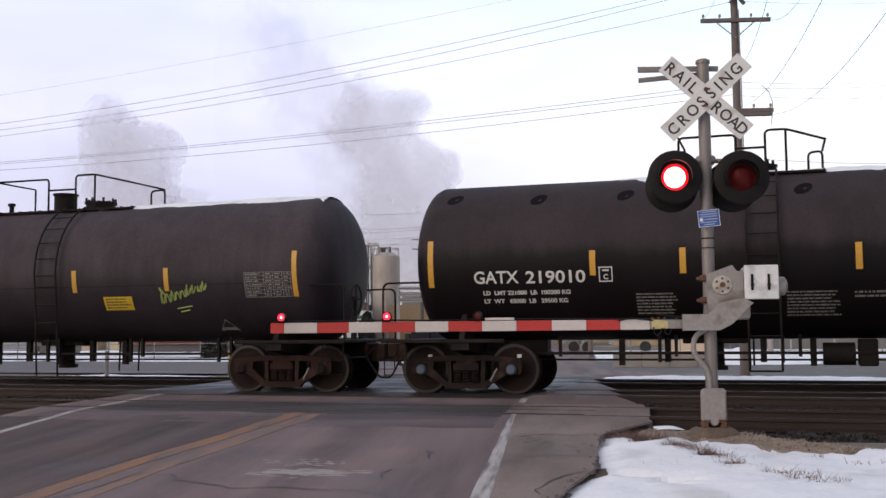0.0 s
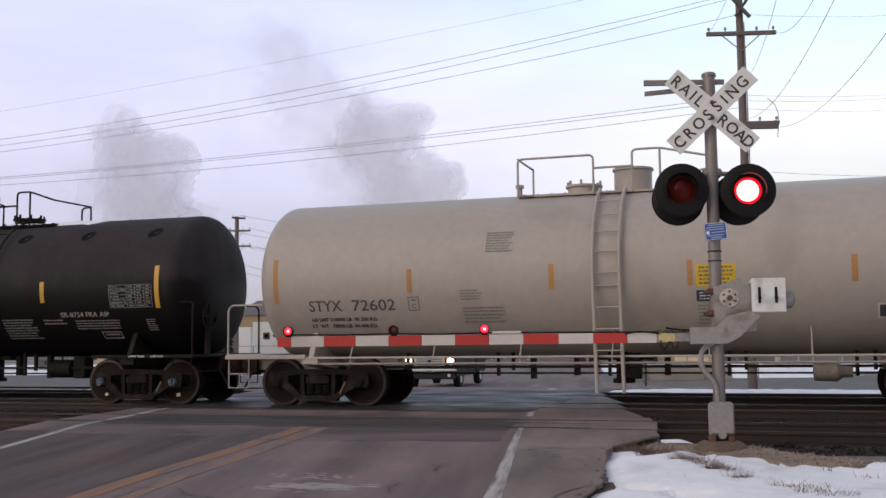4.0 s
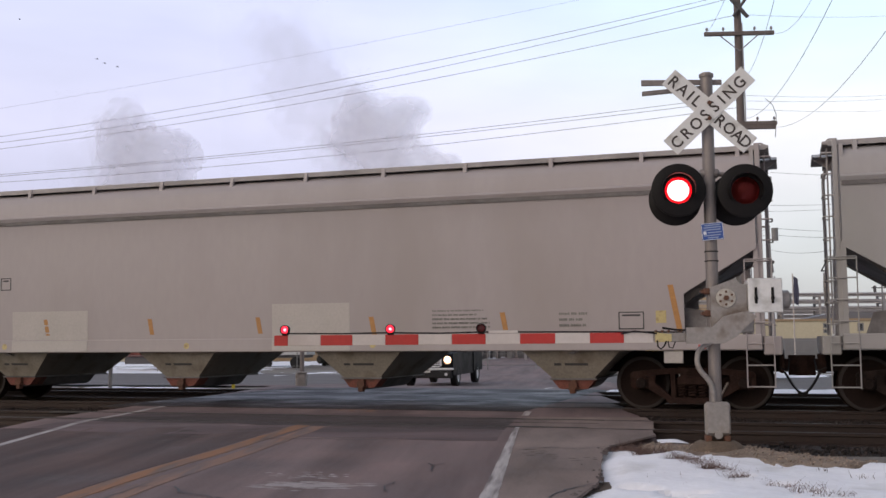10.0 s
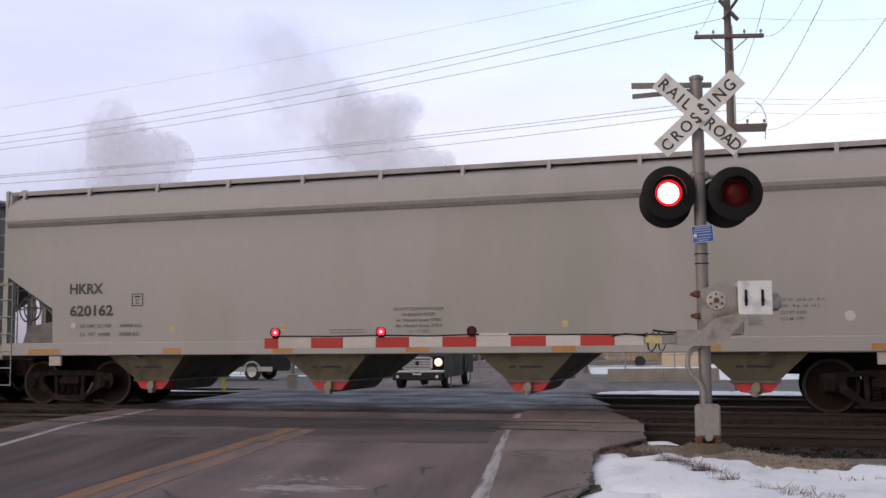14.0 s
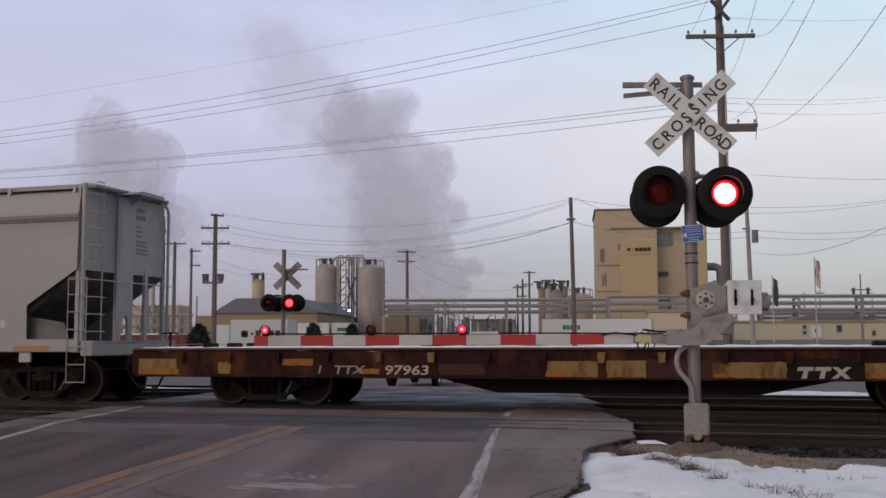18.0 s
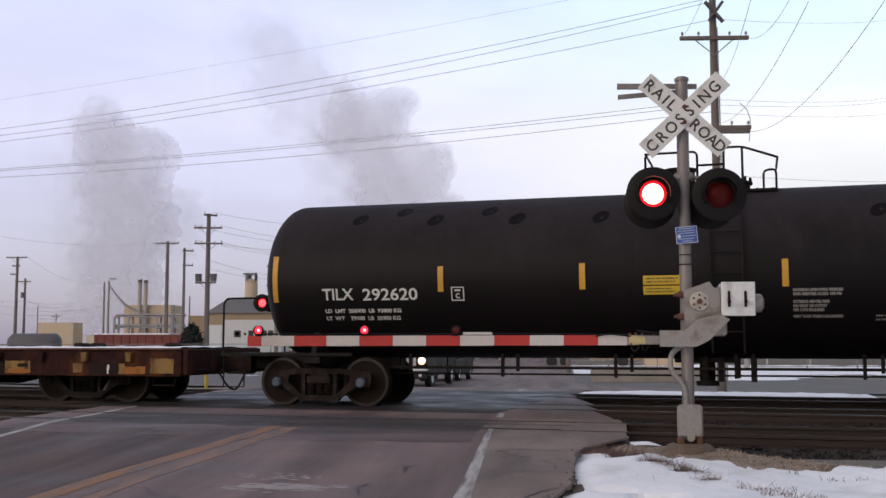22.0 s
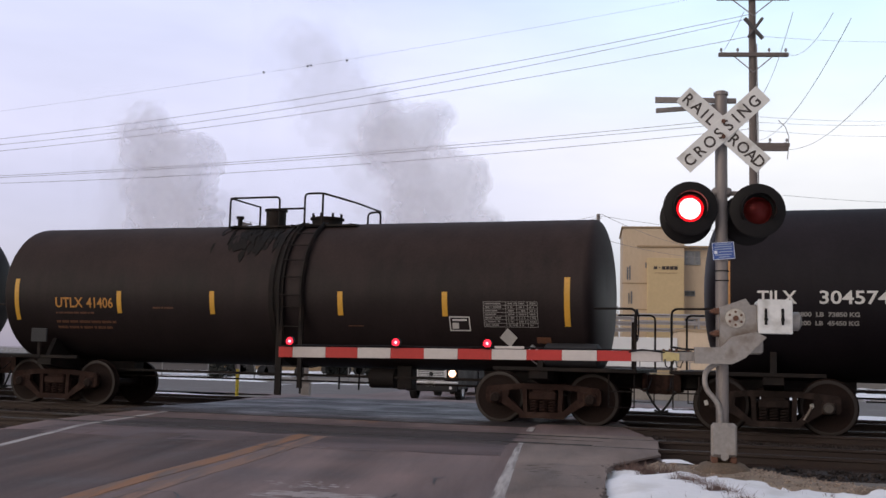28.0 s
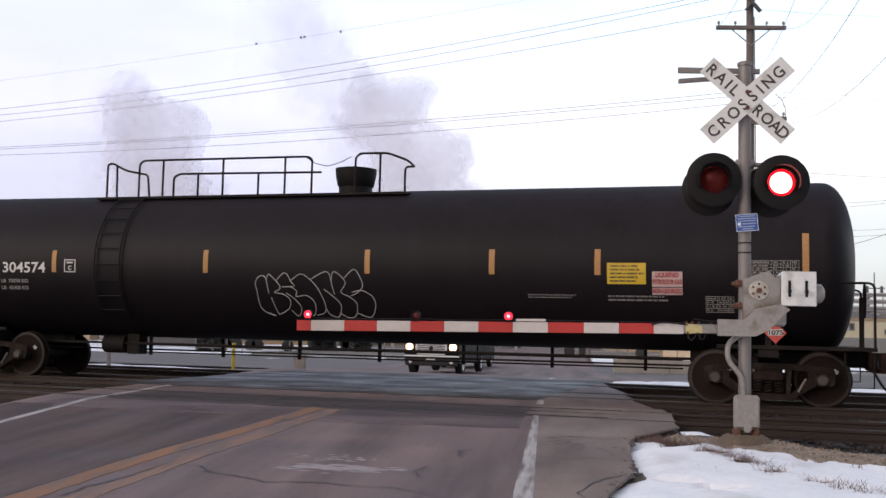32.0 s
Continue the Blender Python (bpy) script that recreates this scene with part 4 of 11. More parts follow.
def crossbuck(parent, y, x=0.0, z=3.775, back=False):
    """Two crossed boards with the words, or the bare back of them."""
    for i, (ang, words) in enumerate(((43, (("CROSS", -0.345), ("ING", 0.37))), (-43, (("RAIL", -0.345), ("ROAD", 0.345))))):
        b = Shape().box(-0.61, 0.61, -0.006, 0.006, -0.115, 0.115, 0.004)
        board = part("sign_board", b, SIGN_WHITE if not back else ALU, parent, "white reflective crossbuck board")
        m = pose(x, y + (0.012 if i else 0), z) @ pose(0, 0, 0, 0, -ang, 0)
        board.matrix_basis = m
        if back:
            continue
        rows = (("CROS", (-0.515, -0.365, -0.21, -0.07)), ("SING", (0.07, 0.185, 0.31, 0.465))) if i == 0 else (("RAIL", (-0.525, -0.385, -0.275, -0.18)), ("ROAD", (0.17, 0.305, 0.43, 0.54)))
        for w, places in rows:
            sh = Shape()
            for ch, cx in zip(w, places):
                one = letters(ch, 0.135, "CENTER", 0.003, 0.95)
                sh.add([(px + cx, -0.0085, py - 0.0675) for px, py, pz in one.v], one.f)
            part("lettering", sh, SIGN_BLACK, board, "black capital letters", 0)


MAST_X, MAST_Y = 1.44, 12.2
sig = thing("crossing_signal", pose(MAST_X, MAST_Y, 0), "galvanised crossing signal mast with crossbuck, red flashers and gate machine", "railway signal")
mx = lambda x: x - MAST_X
part("mast", Shape().cyl((0, 0, 0.05), (0, 0, 4.20), 0.07, n=24).cyl((0, 0, 4.20), (0, 0, 4.235), 0.083, n=24).cyl((0, 0, 4.235), (0, 0, 4.25), 0.06, n=24), GALV, sig, "galvanised steel mast")
for z in (3.96, 3.60, 3.09, 2.05, 2.16):
    part("clamp", Shape().cyl((0, 0, z), (0, 0, z + 0.03 if z > 3 else z + 0.012), 0.08, n=20), GALV if z > 3 else BLACK, sig)
# foundation and base casting
part("foundation", Shape().lathe([(-0.25, 0.36), (-0.04, 0.30), (0.01, 0.24), (0.04, 0.18)], 20, "z"), SOIL_WET, sig, "muddy footing")
jb = Shape().box(-0.14, 0.14, -0.17, -0.08, 0.09, 0.47, 0.03).box(-0.125, 0.125, -0.19, -0.17, 0.12, 0.44, 0.012)
jb.cyl((0, -0.19, 0.43), (0, -0.2, 0.43), 0.045).cyl((0, -0.19, 0.11), (0, -0.2, 0.11), 0.045)
part("junction_box", jb, ALU, sig, "grey cast junction box")
for sx in (-1, 1):
    part("base_lug", Shape().box(sx * 0.1 - 0.035, sx * 0.1 + 0.035, -0.16, 0.02, 0.03, 0.1, 0.01).cyl((sx * 0.1, -0.1, 0.1), (sx * 0.1, -0.1, 0.15), 0.018), RUST, sig, "rusty base lug")
part("conduit", Shape().tube(bent([(-0.03, -0.08, 0.45), (-0.04, -0.10, 0.66), (-0.21, -0.12, 0.86), (-0.19, -0.07, 1.05), (-0.03, -0.05, 1.14)], 0.12, 6), 0.03, 10), ALU, sig, "bent grey cable conduit", 60)
crossbuck(sig, -0.14, x=0.008)
for dz in (0.09, -0.09):
    part("bolt", Shape().cyl((0.008, -0.155, 3.775 + dz), (0.008, -0.175, 3.775 + dz), 0.024, n=8), RUST, sig)
# arms that carried another sign, pointing sideways at the top
part("bracket", Shape().prism([(-0.74, 4.145), (-0.74, 4.21), (0.18, 4.18), (0.18, 4.125)], 0.05, 0.09), GALV, sig, "steel channel bracket")
part("bracket", Shape().prism([(-0.73, 4.035), (-0.73, 4.085), (0.05, 4.135), (0.05, 4.085)], 0.10, 0.14), GALV, sig, "steel channel bracket")
# crossarm of the flashers
part("lamp_arm", Shape().cyl((-0.37, 0.02, 3.075), (0.37, 0.02, 3.055), 0.028, n=12).box(-0.11, 0.11, -0.05, 0.1, 3.02, 3.12, 0.02).cyl((-0.36, 0.02, 3.07), (-0.36, 0.02, 2.86), 0.025).cyl((0.37, 0.02, 3.05), (0.37, 0.02, 2.83), 0.025), GALV, sig, "pipe arm with junction box", 50)
LAMP_L, REFL_L = signal_lamp(sig, mx(1.076), 2.861, -0.2)
LAMP_R, REFL_R = signal_lamp(sig, mx(1.813), 2.836, -0.2)
for x, z in ((1.066, 2.80), (1.752, 2.785)):
    l, r_ = signal_lamp(sig, mx(x), z, 0.22, face=1)
    r_.name = "rear_reflector"
# blue notice below the lamps
BAR_PALE = mat("pale_blue_print", (0.30, 0.36, 0.52), 0.6)
bs = part("notice", Shape().box(-0.125, 0.125, -0.004, 0.004, -0.098, 0.098, 0.003), [SIGN_BLUE], sig, "small blue emergency notice")
bs.matrix_basis = pose(mx(1.446), -0.12, 2.387, 0, -5, 6)
fr = Shape()
for x0, x1, z0, z1 in ((-0.122, 0.122, 0.09, 0.095), (-0.122, 0.122, -0.095, -0.09), (-0.122, -0.117, -0.09, 0.09), (0.117, 0.122, -0.09, 0.09)):
    fr.box(x0, x1, -0.0065, -0.0045, z0, z1)
part("border", fr, BAR_WHITE, bs)
for x0, x1, z in ((-0.085, 0.09, 0.072), (-0.10, 0.10, 0.046), (-0.095, 0.095, 0.020), (-0.055, 0.10, -0.012), (-0.10, 0.085, -0.044), (-0.06, 0.06, -0.070)):
    part("text_bar", Shape().box(x0, x1, -0.0065, -0.0045, z - 0.006, z + 0.006), BAR_PALE, bs, "line of small print")
part("text_mark", Shape().box(-0.105, -0.07, -0.0065, -0.0045, -0.03, 0.006), BAR_WHITE, bs)

# gate machine: casting with a hub, electric box, crank arm to the barrier
gm = Shape()
gm.prism([(mx(1.40), 1.75), (mx(1.68), 1.85), (mx(1.73), 1.78), (mx(1.80), 1.78), (mx(1.80), 1.46), (mx(1.86), 1.42), (mx(1.85), 1.255), (mx(1.70), 1.24), (mx(1.40), 1.24)], -0.16, 0.14)
gmach = part("gate_machine", gm, ALU, sig, "grey cast gate machine", 30)
hub = Shape().lathe([(-0.02, 0.0), (-0.02, 0.035), (-0.014, 0.105), (0.0, 0.11)], 24, "y")
for i in range(6):
    t = radians(30 + 60 * i)
    hub.m = 1
    hub.cyl((0.072 * math.cos(t), -0.014, 0.072 * math.sin(t)), (0.072 * math.cos(t), -0.03, 0.072 * math.sin(t)), 0.014, n=8)
hub.cyl((0, -0.02, 0), (0, -0.05, 0), 0.03, n=10)
h = part("hub", hub, [ALU_WORN, RUST], gmach, "pale worn bolted hub", 40)
h.matrix_basis = pose(mx(1.566), -0.165, 1.627)
bx = part("electric_box", Shape().box(mx(1.806), mx(2.168), -0.20, 0.10, 1.468, 1.834, 0.025).box(mx(1.80), mx(2.174), -0.222, -0.202, 1.46, 1.842, 0.018), ALU_LIGHT, gmach, "pale box with two latches")
for x in (1.885, 2.065):
    part("latch", Shape().box(mx(x) - 0.014, mx(x) + 0.014, -0.24, -0.222, 1.56, 1.74, 0.006).cyl((mx(x), -0.26, 1.62), (mx(x), -0.222, 1.62), 0.02, n=8), BLACK, bx, "dark latch")
part("motor_end", Shape().lathe([(0.0, 0.105), (0.1, 0.105), (0.13, 0.06), (0.13, 0.0)], 20, "x", (mx(2.168), 0.0, 1.61)), ALU, gmach, "round motor housing", 40)
for z in (1.46, 1.71):
    part("u_bolt", Shape().box(-0.1, 0.1, -0.1, 0.09, z - 0.035, z + 0.035, 0.012).cyl((-0.115, -0.08, z), (-0.115, 0.08, z), 0.022, n=8), RUST, gmach, "rusty mast clamp")
# bent lever from the machine down to the barrier
lv = Shape().prism([(mx(1.116), 1.300), (mx(1.116), 1.118), (mx(1.52), 1.118), (mx(1.66), 1.19), (mx(1.89), 1.42), (mx(1.78), 1.48), (mx(1.52), 1.42), (mx(1.40), 1.300)], -0.24, -0.17)
lever = part("lever", lv, ALU, sig, "grey bent lever carrying the barrier", 30)
part("counterweight", Shape().box(mx(1.70), mx(1.88), -0.1, 0.2, 1.235, 1.44, 0.03), ALU, sig, "grey counterweight")

# the barrier itself: a long striped blade with lamps along the top
barrier = thing("barrier_arm", pose(0, 12.12, 0), "lowered red and white striped barrier with three red lamps", "barrier")
edges = [-3.69, -3.52, -3.12, -2.735, -2.34, -1.945, -1.55, -1.155, -0.755, -0.35, 0.045, 0.43, 0.76]
za = lambda x: 1.185 + 0.006 * (x + 3.69) / 4.4
for i, (a, b) in enumerate(zip(edges, edges[1:])):
    sh = Shape()
    hw = 0.062 - 0.004 * (a + 3.69) / 4.4
    sh.box(a + 0.001, b - 0.001, -0.014, 0.014, za(a) - hw, za(a) + hw, 0.003)
    part("stripe_panel", sh, RED_TAPE if i % 2 == 0 else WHITE_TAPE, barrier, "red reflective panel" if i % 2 == 0 else "white reflective panel")
part("shear_rod", Shape().tube([(0.86, -0.03, 1.30), (1.02, -0.05, 1.275), (1.16, -0.06, 1.27)], 0.012, 6), BLACK, barrier, "dark shear rod", 60)
part("arm_root", Shape().box(0.76, 1.14, -0.03, 0.03, 1.14, 1.245, 0.01), ALU, barrier, "grey arm root")
for x in (0.79, 0.86, 0.93, 1.06):
    part("bolt", Shape().cyl((x, 0, 1.24), (x, 0, 1.275), 0.016, n=6), RUST, barrier, "rusty bolt")
part("lamp_cable", Shape().tube([(0.40, -0.035, 1.235), (0.55, -0.04, 1.265), (0.68, -0.04, 1.25), (0.80, -0.045, 1.235)], 0.009, 6), BLACK, barrier, "black lamp cable", 60)
part("lamp_cable", Shape().tube([(0.80, -0.045, 1.16), (0.805, -0.05, 1.09), (0.84, -0.055, 1.06), (0.88, -0.05, 1.10), (0.90, -0.045, 1.15)], 0.009, 6), BLACK, barrier, "hanging black lamp cable", 60)
part("lamp_cable", Shape().tube([(0.92, -0.045, 1.15), (0.93, -0.055, 1.08), (0.97, -0.05, 1.07), (1.0, -0.045, 1.14)], 0.007, 6), BLACK, barrier, "hanging black lamp cable", 60)
part("amber_plate", Shape().prism([(0.78, 1.135), (0.96, 1.145), (0.96, 1.225), (0.78, 1.25)], -0.045, -0.032), AMBER, barrier, "yellow breakaway plate")
part("name_plate", Shape().box(-1.12, -0.78, -0.02, 0.0, 1.255, 1.285, 0.004), WHITE_TAPE, barrier, "small white plate")
part("cable", Shape().tube([(-3.55, 0.02, 1.27), (-2.9, 0.02, 1.262), (-2.28, 0.02, 1.27), (-1.7, 0.02, 1.258), (-1.2, 0.02, 1.27), (0.2, 0.02, 1.26), (1.1, 0.02, 1.25)], 0.009, 6), BLACK, barrier, "thin black lamp cable", 60)


def gate_lamp(x, z=1.312, steady=False):
    b = part("lamp_bracket", Shape().box(x - 0.035, x + 0.035, -0.03, 0.03, 1.245, 1.275, 0.006).cyl((x, 0, 1.26), (x, 0, z), 0.018, n=8), BLACK, barrier)
    lampb = part("gate_lamp", Shape().lathe([(-0.035, 0.048), (-0.035, 0.056), (0.035, 0.056), (0.035, 0.05)], 20, "y", (0, 0, 0)), BLACK, barrier, "small round red barrier lamp", 50)
    lampb.matrix_basis = pose(x, -0.02, z)
    rf = Shape()
    rf.m = 2
    rf.lathe([(-0.012, 0.0), (-0.010, 0.017)], 20, "y")
    rf.m = 0
    rf.lathe([(-0.010, 0.017), (-0.008, 0.034), (-0.003, 0.047)], 20, "y")
    rf.m = 1
    rf.lathe([(-0.003, 0.047), (0.003, 0.047)], 20, "y")
    rf.lathe([(0.010, 0.0), (0.008, 0.03), (0.003, 0.047)], 20, "y")
    o = new("reflector", facing_mesh("reflector", rf, [GATE_LIT, GATE_DARK, GATE_CORE], 1))
    o.parent = lampb
    o["label"] = "turning red barrier lamp"
    return o


gate_lamp(-3.554, steady=True)
GATE_B = gate_lamp(-2.277)
GATE_C = gate_lamp(-1.205)

# the signal on the far side of the tracks, facing away, and its own flashers back to back
far = thing("crossing_signal", pose(-9.72, 35.2, -0.45), "galvanised crossing signal beyond the tracks with red flashers", "railway signal")
part("mast", Shape().cyl((0, 0, 0), (0, 0, 4.8), 0.075, n=16), GALV, far, "galvanised steel mast")
part("mast_cap", Shape().cyl((0, 0, 4.8), (0, 0, 4.85), 0.09, n=16), GALV, far)
crossbuck(far, 0.12, 0.1, 3.95, back=True)
part("bracket", Shape().box(-0.1, 0.85, -0.05, 0.0, 4.12, 4.18), GALV, far)
part("lamp_arm", Shape().cyl((-0.4, -0.02, 3.2), (0.4, -0.02, 3.2), 0.03), GALV, far)
FAR_L, FREFL_L = signal_lamp(far, -0.45, 3.0, -0.25, bulb=FAR_LIT)
FAR_R, FREFL_R = signal_lamp(far, 0.26, 2.99, -0.25, bulb=FAR_LIT)
for x in (-0.28, 0.42):
    l, r_ = signal_lamp(far, x, 3.0, 0.22, face=1)
    r_.name = "rear_reflector"
part("base_box", Shape().box(-0.18, 0.18, -0.22, 0.05, 0.1, 0.6, 0.03).cyl((0, 0, -0.2), (0, 0, 0.1), 0.3, n=16), ALU, far)


# ---- the train ----
def tank_paint(name, low_tone, high_tone, line, blur, rough=0.55, spec=0.16):
    """Old tank paint: one tone below, a paler one above an uneven line, thin vertical runs between them."""
    m = bpy.data.materials.new(name)
    m.use_nodes = True
    nt = m.node_tree
    N, L = nt.nodes.new, nt.links.new
    bs = nt.nodes["Principled BSDF"]
    bs.inputs["Specular IOR Level"].default_value = spec
    co = N("ShaderNodeTexCoord")
    sp = N("ShaderNodeSeparateXYZ")
    L(co.outputs["Object"], sp.inputs[0])

    def noise_at(scale, size, detail):
        mp = N("ShaderNodeMapping")
        mp.inputs["Scale"].default_value = scale
        n = N("ShaderNodeTexNoise")
        n.inputs["Scale"].default_value, n.inputs["Detail"].default_value, n.inputs["Roughness"].default_value = size, detail, 0.6
        L(co.outputs["Object"], mp.inputs[0])
        L(mp.outputs[0], n.inputs["Vector"])
        return n.outputs["Fac"]

    def mad(a, k, c):
        n = N("ShaderNodeMath")
        n.operation = "MULTIPLY_ADD"
        L(a, n.inputs[0])
        n.inputs[1].default_value = k
        if isinstance(c, (int, float)):
            n.inputs[2].default_value = c
        else:
            L(c, n.inputs[2])
        return n.outputs[0]

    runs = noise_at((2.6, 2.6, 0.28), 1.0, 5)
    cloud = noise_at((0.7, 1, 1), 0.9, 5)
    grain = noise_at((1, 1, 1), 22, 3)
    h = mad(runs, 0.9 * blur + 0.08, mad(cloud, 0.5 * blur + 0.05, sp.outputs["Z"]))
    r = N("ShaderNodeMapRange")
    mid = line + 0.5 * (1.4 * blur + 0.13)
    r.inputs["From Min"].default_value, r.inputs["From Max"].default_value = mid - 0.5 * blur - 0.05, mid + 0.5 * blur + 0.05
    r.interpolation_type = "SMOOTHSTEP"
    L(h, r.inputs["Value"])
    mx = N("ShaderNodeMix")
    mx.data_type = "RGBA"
    mx.inputs["A"].default_value, mx.inputs["B"].default_value = (*low_tone, 1), (*high_tone, 1)
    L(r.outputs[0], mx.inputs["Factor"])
    v = N("ShaderNodeMapRange")
    v.inputs["From Min"].default_value, v.inputs["From Max"].default_value = 1.1, 1.9
    v.inputs["To Min"].default_value, v.inputs["To Max"].default_value = 0.72, 1.28
    L(mad(cloud, 1.2, mad(runs, 1.0, mad(grain, 0.8, 0.0))), v.inputs["Value"])
    mu = N("ShaderNodeMix")
    mu.data_type, mu.blend_type = "RGBA", "MULTIPLY"
    mu.inputs["Factor"].default_value = 1
    L(mx.outputs["Result"], mu.inputs["A"])
    L(v.outputs[0], mu.inputs["B"])
    L(mu.outputs["Result"], bs.inputs["Base Color"])
    rr = N("ShaderNodeMapRange")
    rr.inputs["To Min"].default_value, rr.inputs["To Max"].default_value = rough - 0.06, min(1, rough + 0.22)
    L(r.outputs[0], rr.inputs["Value"])
    L(rr.outputs[0], bs.inputs["Roughness"])
    bp = N("ShaderNodeBump")
    bp.inputs["Strength"].default_value, bp.inputs["Distance"].default_value = 0.05, 0.02
    L(grain, bp.inputs["Height"])
    L(bp.outputs[0], bs.inputs["Normal"])
    return m


TANK_PALE_TOP = tank_paint("black_tank_paint_paler_above", (0.0085, 0.0064, 0.0078), (0.040, 0.032, 0.037), 2.50, 0.22)
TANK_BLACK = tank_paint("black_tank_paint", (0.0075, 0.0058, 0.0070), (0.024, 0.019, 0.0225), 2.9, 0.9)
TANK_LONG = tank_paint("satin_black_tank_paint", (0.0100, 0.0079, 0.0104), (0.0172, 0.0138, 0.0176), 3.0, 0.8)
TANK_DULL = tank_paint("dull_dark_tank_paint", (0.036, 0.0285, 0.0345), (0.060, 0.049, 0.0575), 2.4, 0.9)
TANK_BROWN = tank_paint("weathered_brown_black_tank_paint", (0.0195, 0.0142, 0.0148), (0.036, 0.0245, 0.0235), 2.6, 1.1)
TANK_CREAM = mat("dirty_cream_tank_paint", (0.385, 0.345, 0.315), 0.5, var=0.08, scale=0.6, fine=10, bump=0.04, dirt=(0.32, 0.283, 0.253), amount=0.2, streak=(0.7, 1, 0.6), dirt_scale=0.9)
HOPPER_GREY = mat("grey_hopper_paint", (0.378, 0.340, 0.342), 0.55, var=0.04, scale=0.6, fine=9, bump=0.04, dirt=(0.345, 0.307, 0.30), amount=0.3, streak=(1.0, 1, 0.35), dirt_scale=0.5)
HOPPER_LIGHT = mat("pale_grey_patch_paint", (0.45, 0.42, 0.40), 0.5, var=0.1)
# Shade in the end recesses and under the rib is mixed into this grey.
HOPPER_DARK = mat("darkened_grey_paint", (0.15, 0.138, 0.135), 0.7, var=0.3, scale=2, fine=12, dirt=(0.08, 0.07, 0.066), amount=0.4, dirt_scale=1.5)
WALKWAY = mat("grey_walkway", (0.15, 0.138, 0.142), 0.7, var=0.3, scale=3, fine=20)
# Side grey mottled darker, carrying part of the shade on the car ends.
HOPPER_END = mat("darkened_end_paint", (0.36, 0.335, 0.335), 0.65, var=0.12, scale=1.5, fine=10, dirt=(0.22, 0.205, 0.20), amount=0.4, dirt_scale=0.9, streak=(1, 1, 0.3))
HOPPER_OLIVE = mat("olive_chute_paint", (0.145, 0.128, 0.094), 0.65, var=0.25, scale=2, dirt=(0.085, 0.07, 0.05), amount=0.35, dirt_scale=2)
# Hopper grey taken down for the shade of the recess below the slope sheet.
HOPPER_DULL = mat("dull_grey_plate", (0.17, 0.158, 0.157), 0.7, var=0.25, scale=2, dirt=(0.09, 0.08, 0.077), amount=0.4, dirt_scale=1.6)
HOPPER_TAN = mat("tan_chute_paint", (0.255, 0.228, 0.190), 0.65, var=0.25, scale=2, dirt=(0.16, 0.13, 0.10), amount=0.35, dirt_scale=2)
CHUTE_RED = mat("red_chute_gate", (0.50, 0.03, 0.036), 0.6, var=0.3, dirt=(0.2, 0.05, 0.04), amount=0.35, dirt_scale=5)
CHUTE_RUST = mat("rusty_chute_gate", (0.17, 0.052, 0.036), 0.8, var=0.4, scale=5, dirt=(0.09, 0.04, 0.028), amount=0.45, dirt_scale=5)
UNDER = mat("grimy_underframe", (0.011, 0.0085, 0.008), 0.75, spec=0.2, var=0.4, scale=4, fine=30, dirt=(0.022, 0.015, 0.0125), amount=0.4, dirt_scale=3)
TRUCK_GREY = mat("grimy_truck_casting", (0.0185, 0.0128, 0.0115), 0.8, spec=0.12, var=0.35, scale=5, fine=30, dirt=(0.042, 0.029, 0.025), amount=0.4, dirt_scale=4)
TRUCK_RUST = mat("rusty_truck_casting", (0.029, 0.0158, 0.013), 0.85, spec=0.12, var=0.4, scale=5, fine=30, dirt=(0.05, 0.030, 0.024), amount=0.4, dirt_scale=4)
WHEEL = mat("brown_steel_wheel", (0.016, 0.0095, 0.008), 0.75, spec=0.12, metal=0.0, var=0.3, scale=4, fine=30)
TREAD = mat("worn_wheel_tread", (0.021, 0.0145, 0.0125), 0.6, metal=0.2)
CAP_BLUE = mat("blue_bearing_cap", (0.075, 0.10, 0.145), 0.6)
CAP_STEEL = mat("grey_bearing_cap", (0.06, 0.052, 0.047), 0.6)
CHALK = mat("white_chalk", (0.6, 0.6, 0.6), 0.8)
YELLOW_REF = mat("yellow_reflector", (0.58, 0.31, 0.035), 0.45, var=0.15)
ORANGE_REF = mat("faded_orange_reflector", (0.42, 0.21, 0.07), 0.55, var=0.2)
WHITE_INK = mat("white_stencil", (0.62, 0.61, 0.60), 0.6, var=0.08)
DIM_INK = mat("dusty_stencil", (0.26, 0.25, 0.245), 0.7, var=0.1)
LIGHT_INK = mat("cream_stencil", (0.42, 0.37, 0.33), 0.7, var=0.12)
DARK_INK = mat("dark_stencil", (0.05, 0.05, 0.052), 0.6)
GREY_INK = mat("faded_dark_stencil", (0.19, 0.185, 0.175), 0.7)
AMBER_INK = mat("amber_stencil", (0.42, 0.19, 0.035), 0.6)
YELLOW_PANEL = mat("yellow_notice", (0.62, 0.42, 0.03), 0.5, var=0.08)
LIME_INK = mat("lime_paint", (0.34, 0.42, 0.12), 0.6)
FLAT_RUST = mat("rusty_flat_car", (0.034, 0.0128, 0.0118), 0.85, spec=0.12, var=0.6, scale=1.6, fine=18, bump=0.25, dirt=(0.115, 0.042, 0.018), amount=0.36, dirt_scale=1.3, streak=(1, 1, 0.6))
FLAT_YELLOW = mat("faded_yellow_flat_car", (0.255, 0.158, 0.056), 0.75, spec=0.2, var=0.25, scale=2, fine=18, dirt=(0.10, 0.045, 0.022), amount=0.42, dirt_scale=2.2, streak=(2.2, 1, 0.7))
FLAT_BLACK = mat("blacked_out_panel", (0.020, 0.013, 0.012), 0.8, spec=0.15, var=0.35, scale=2, fine=20)
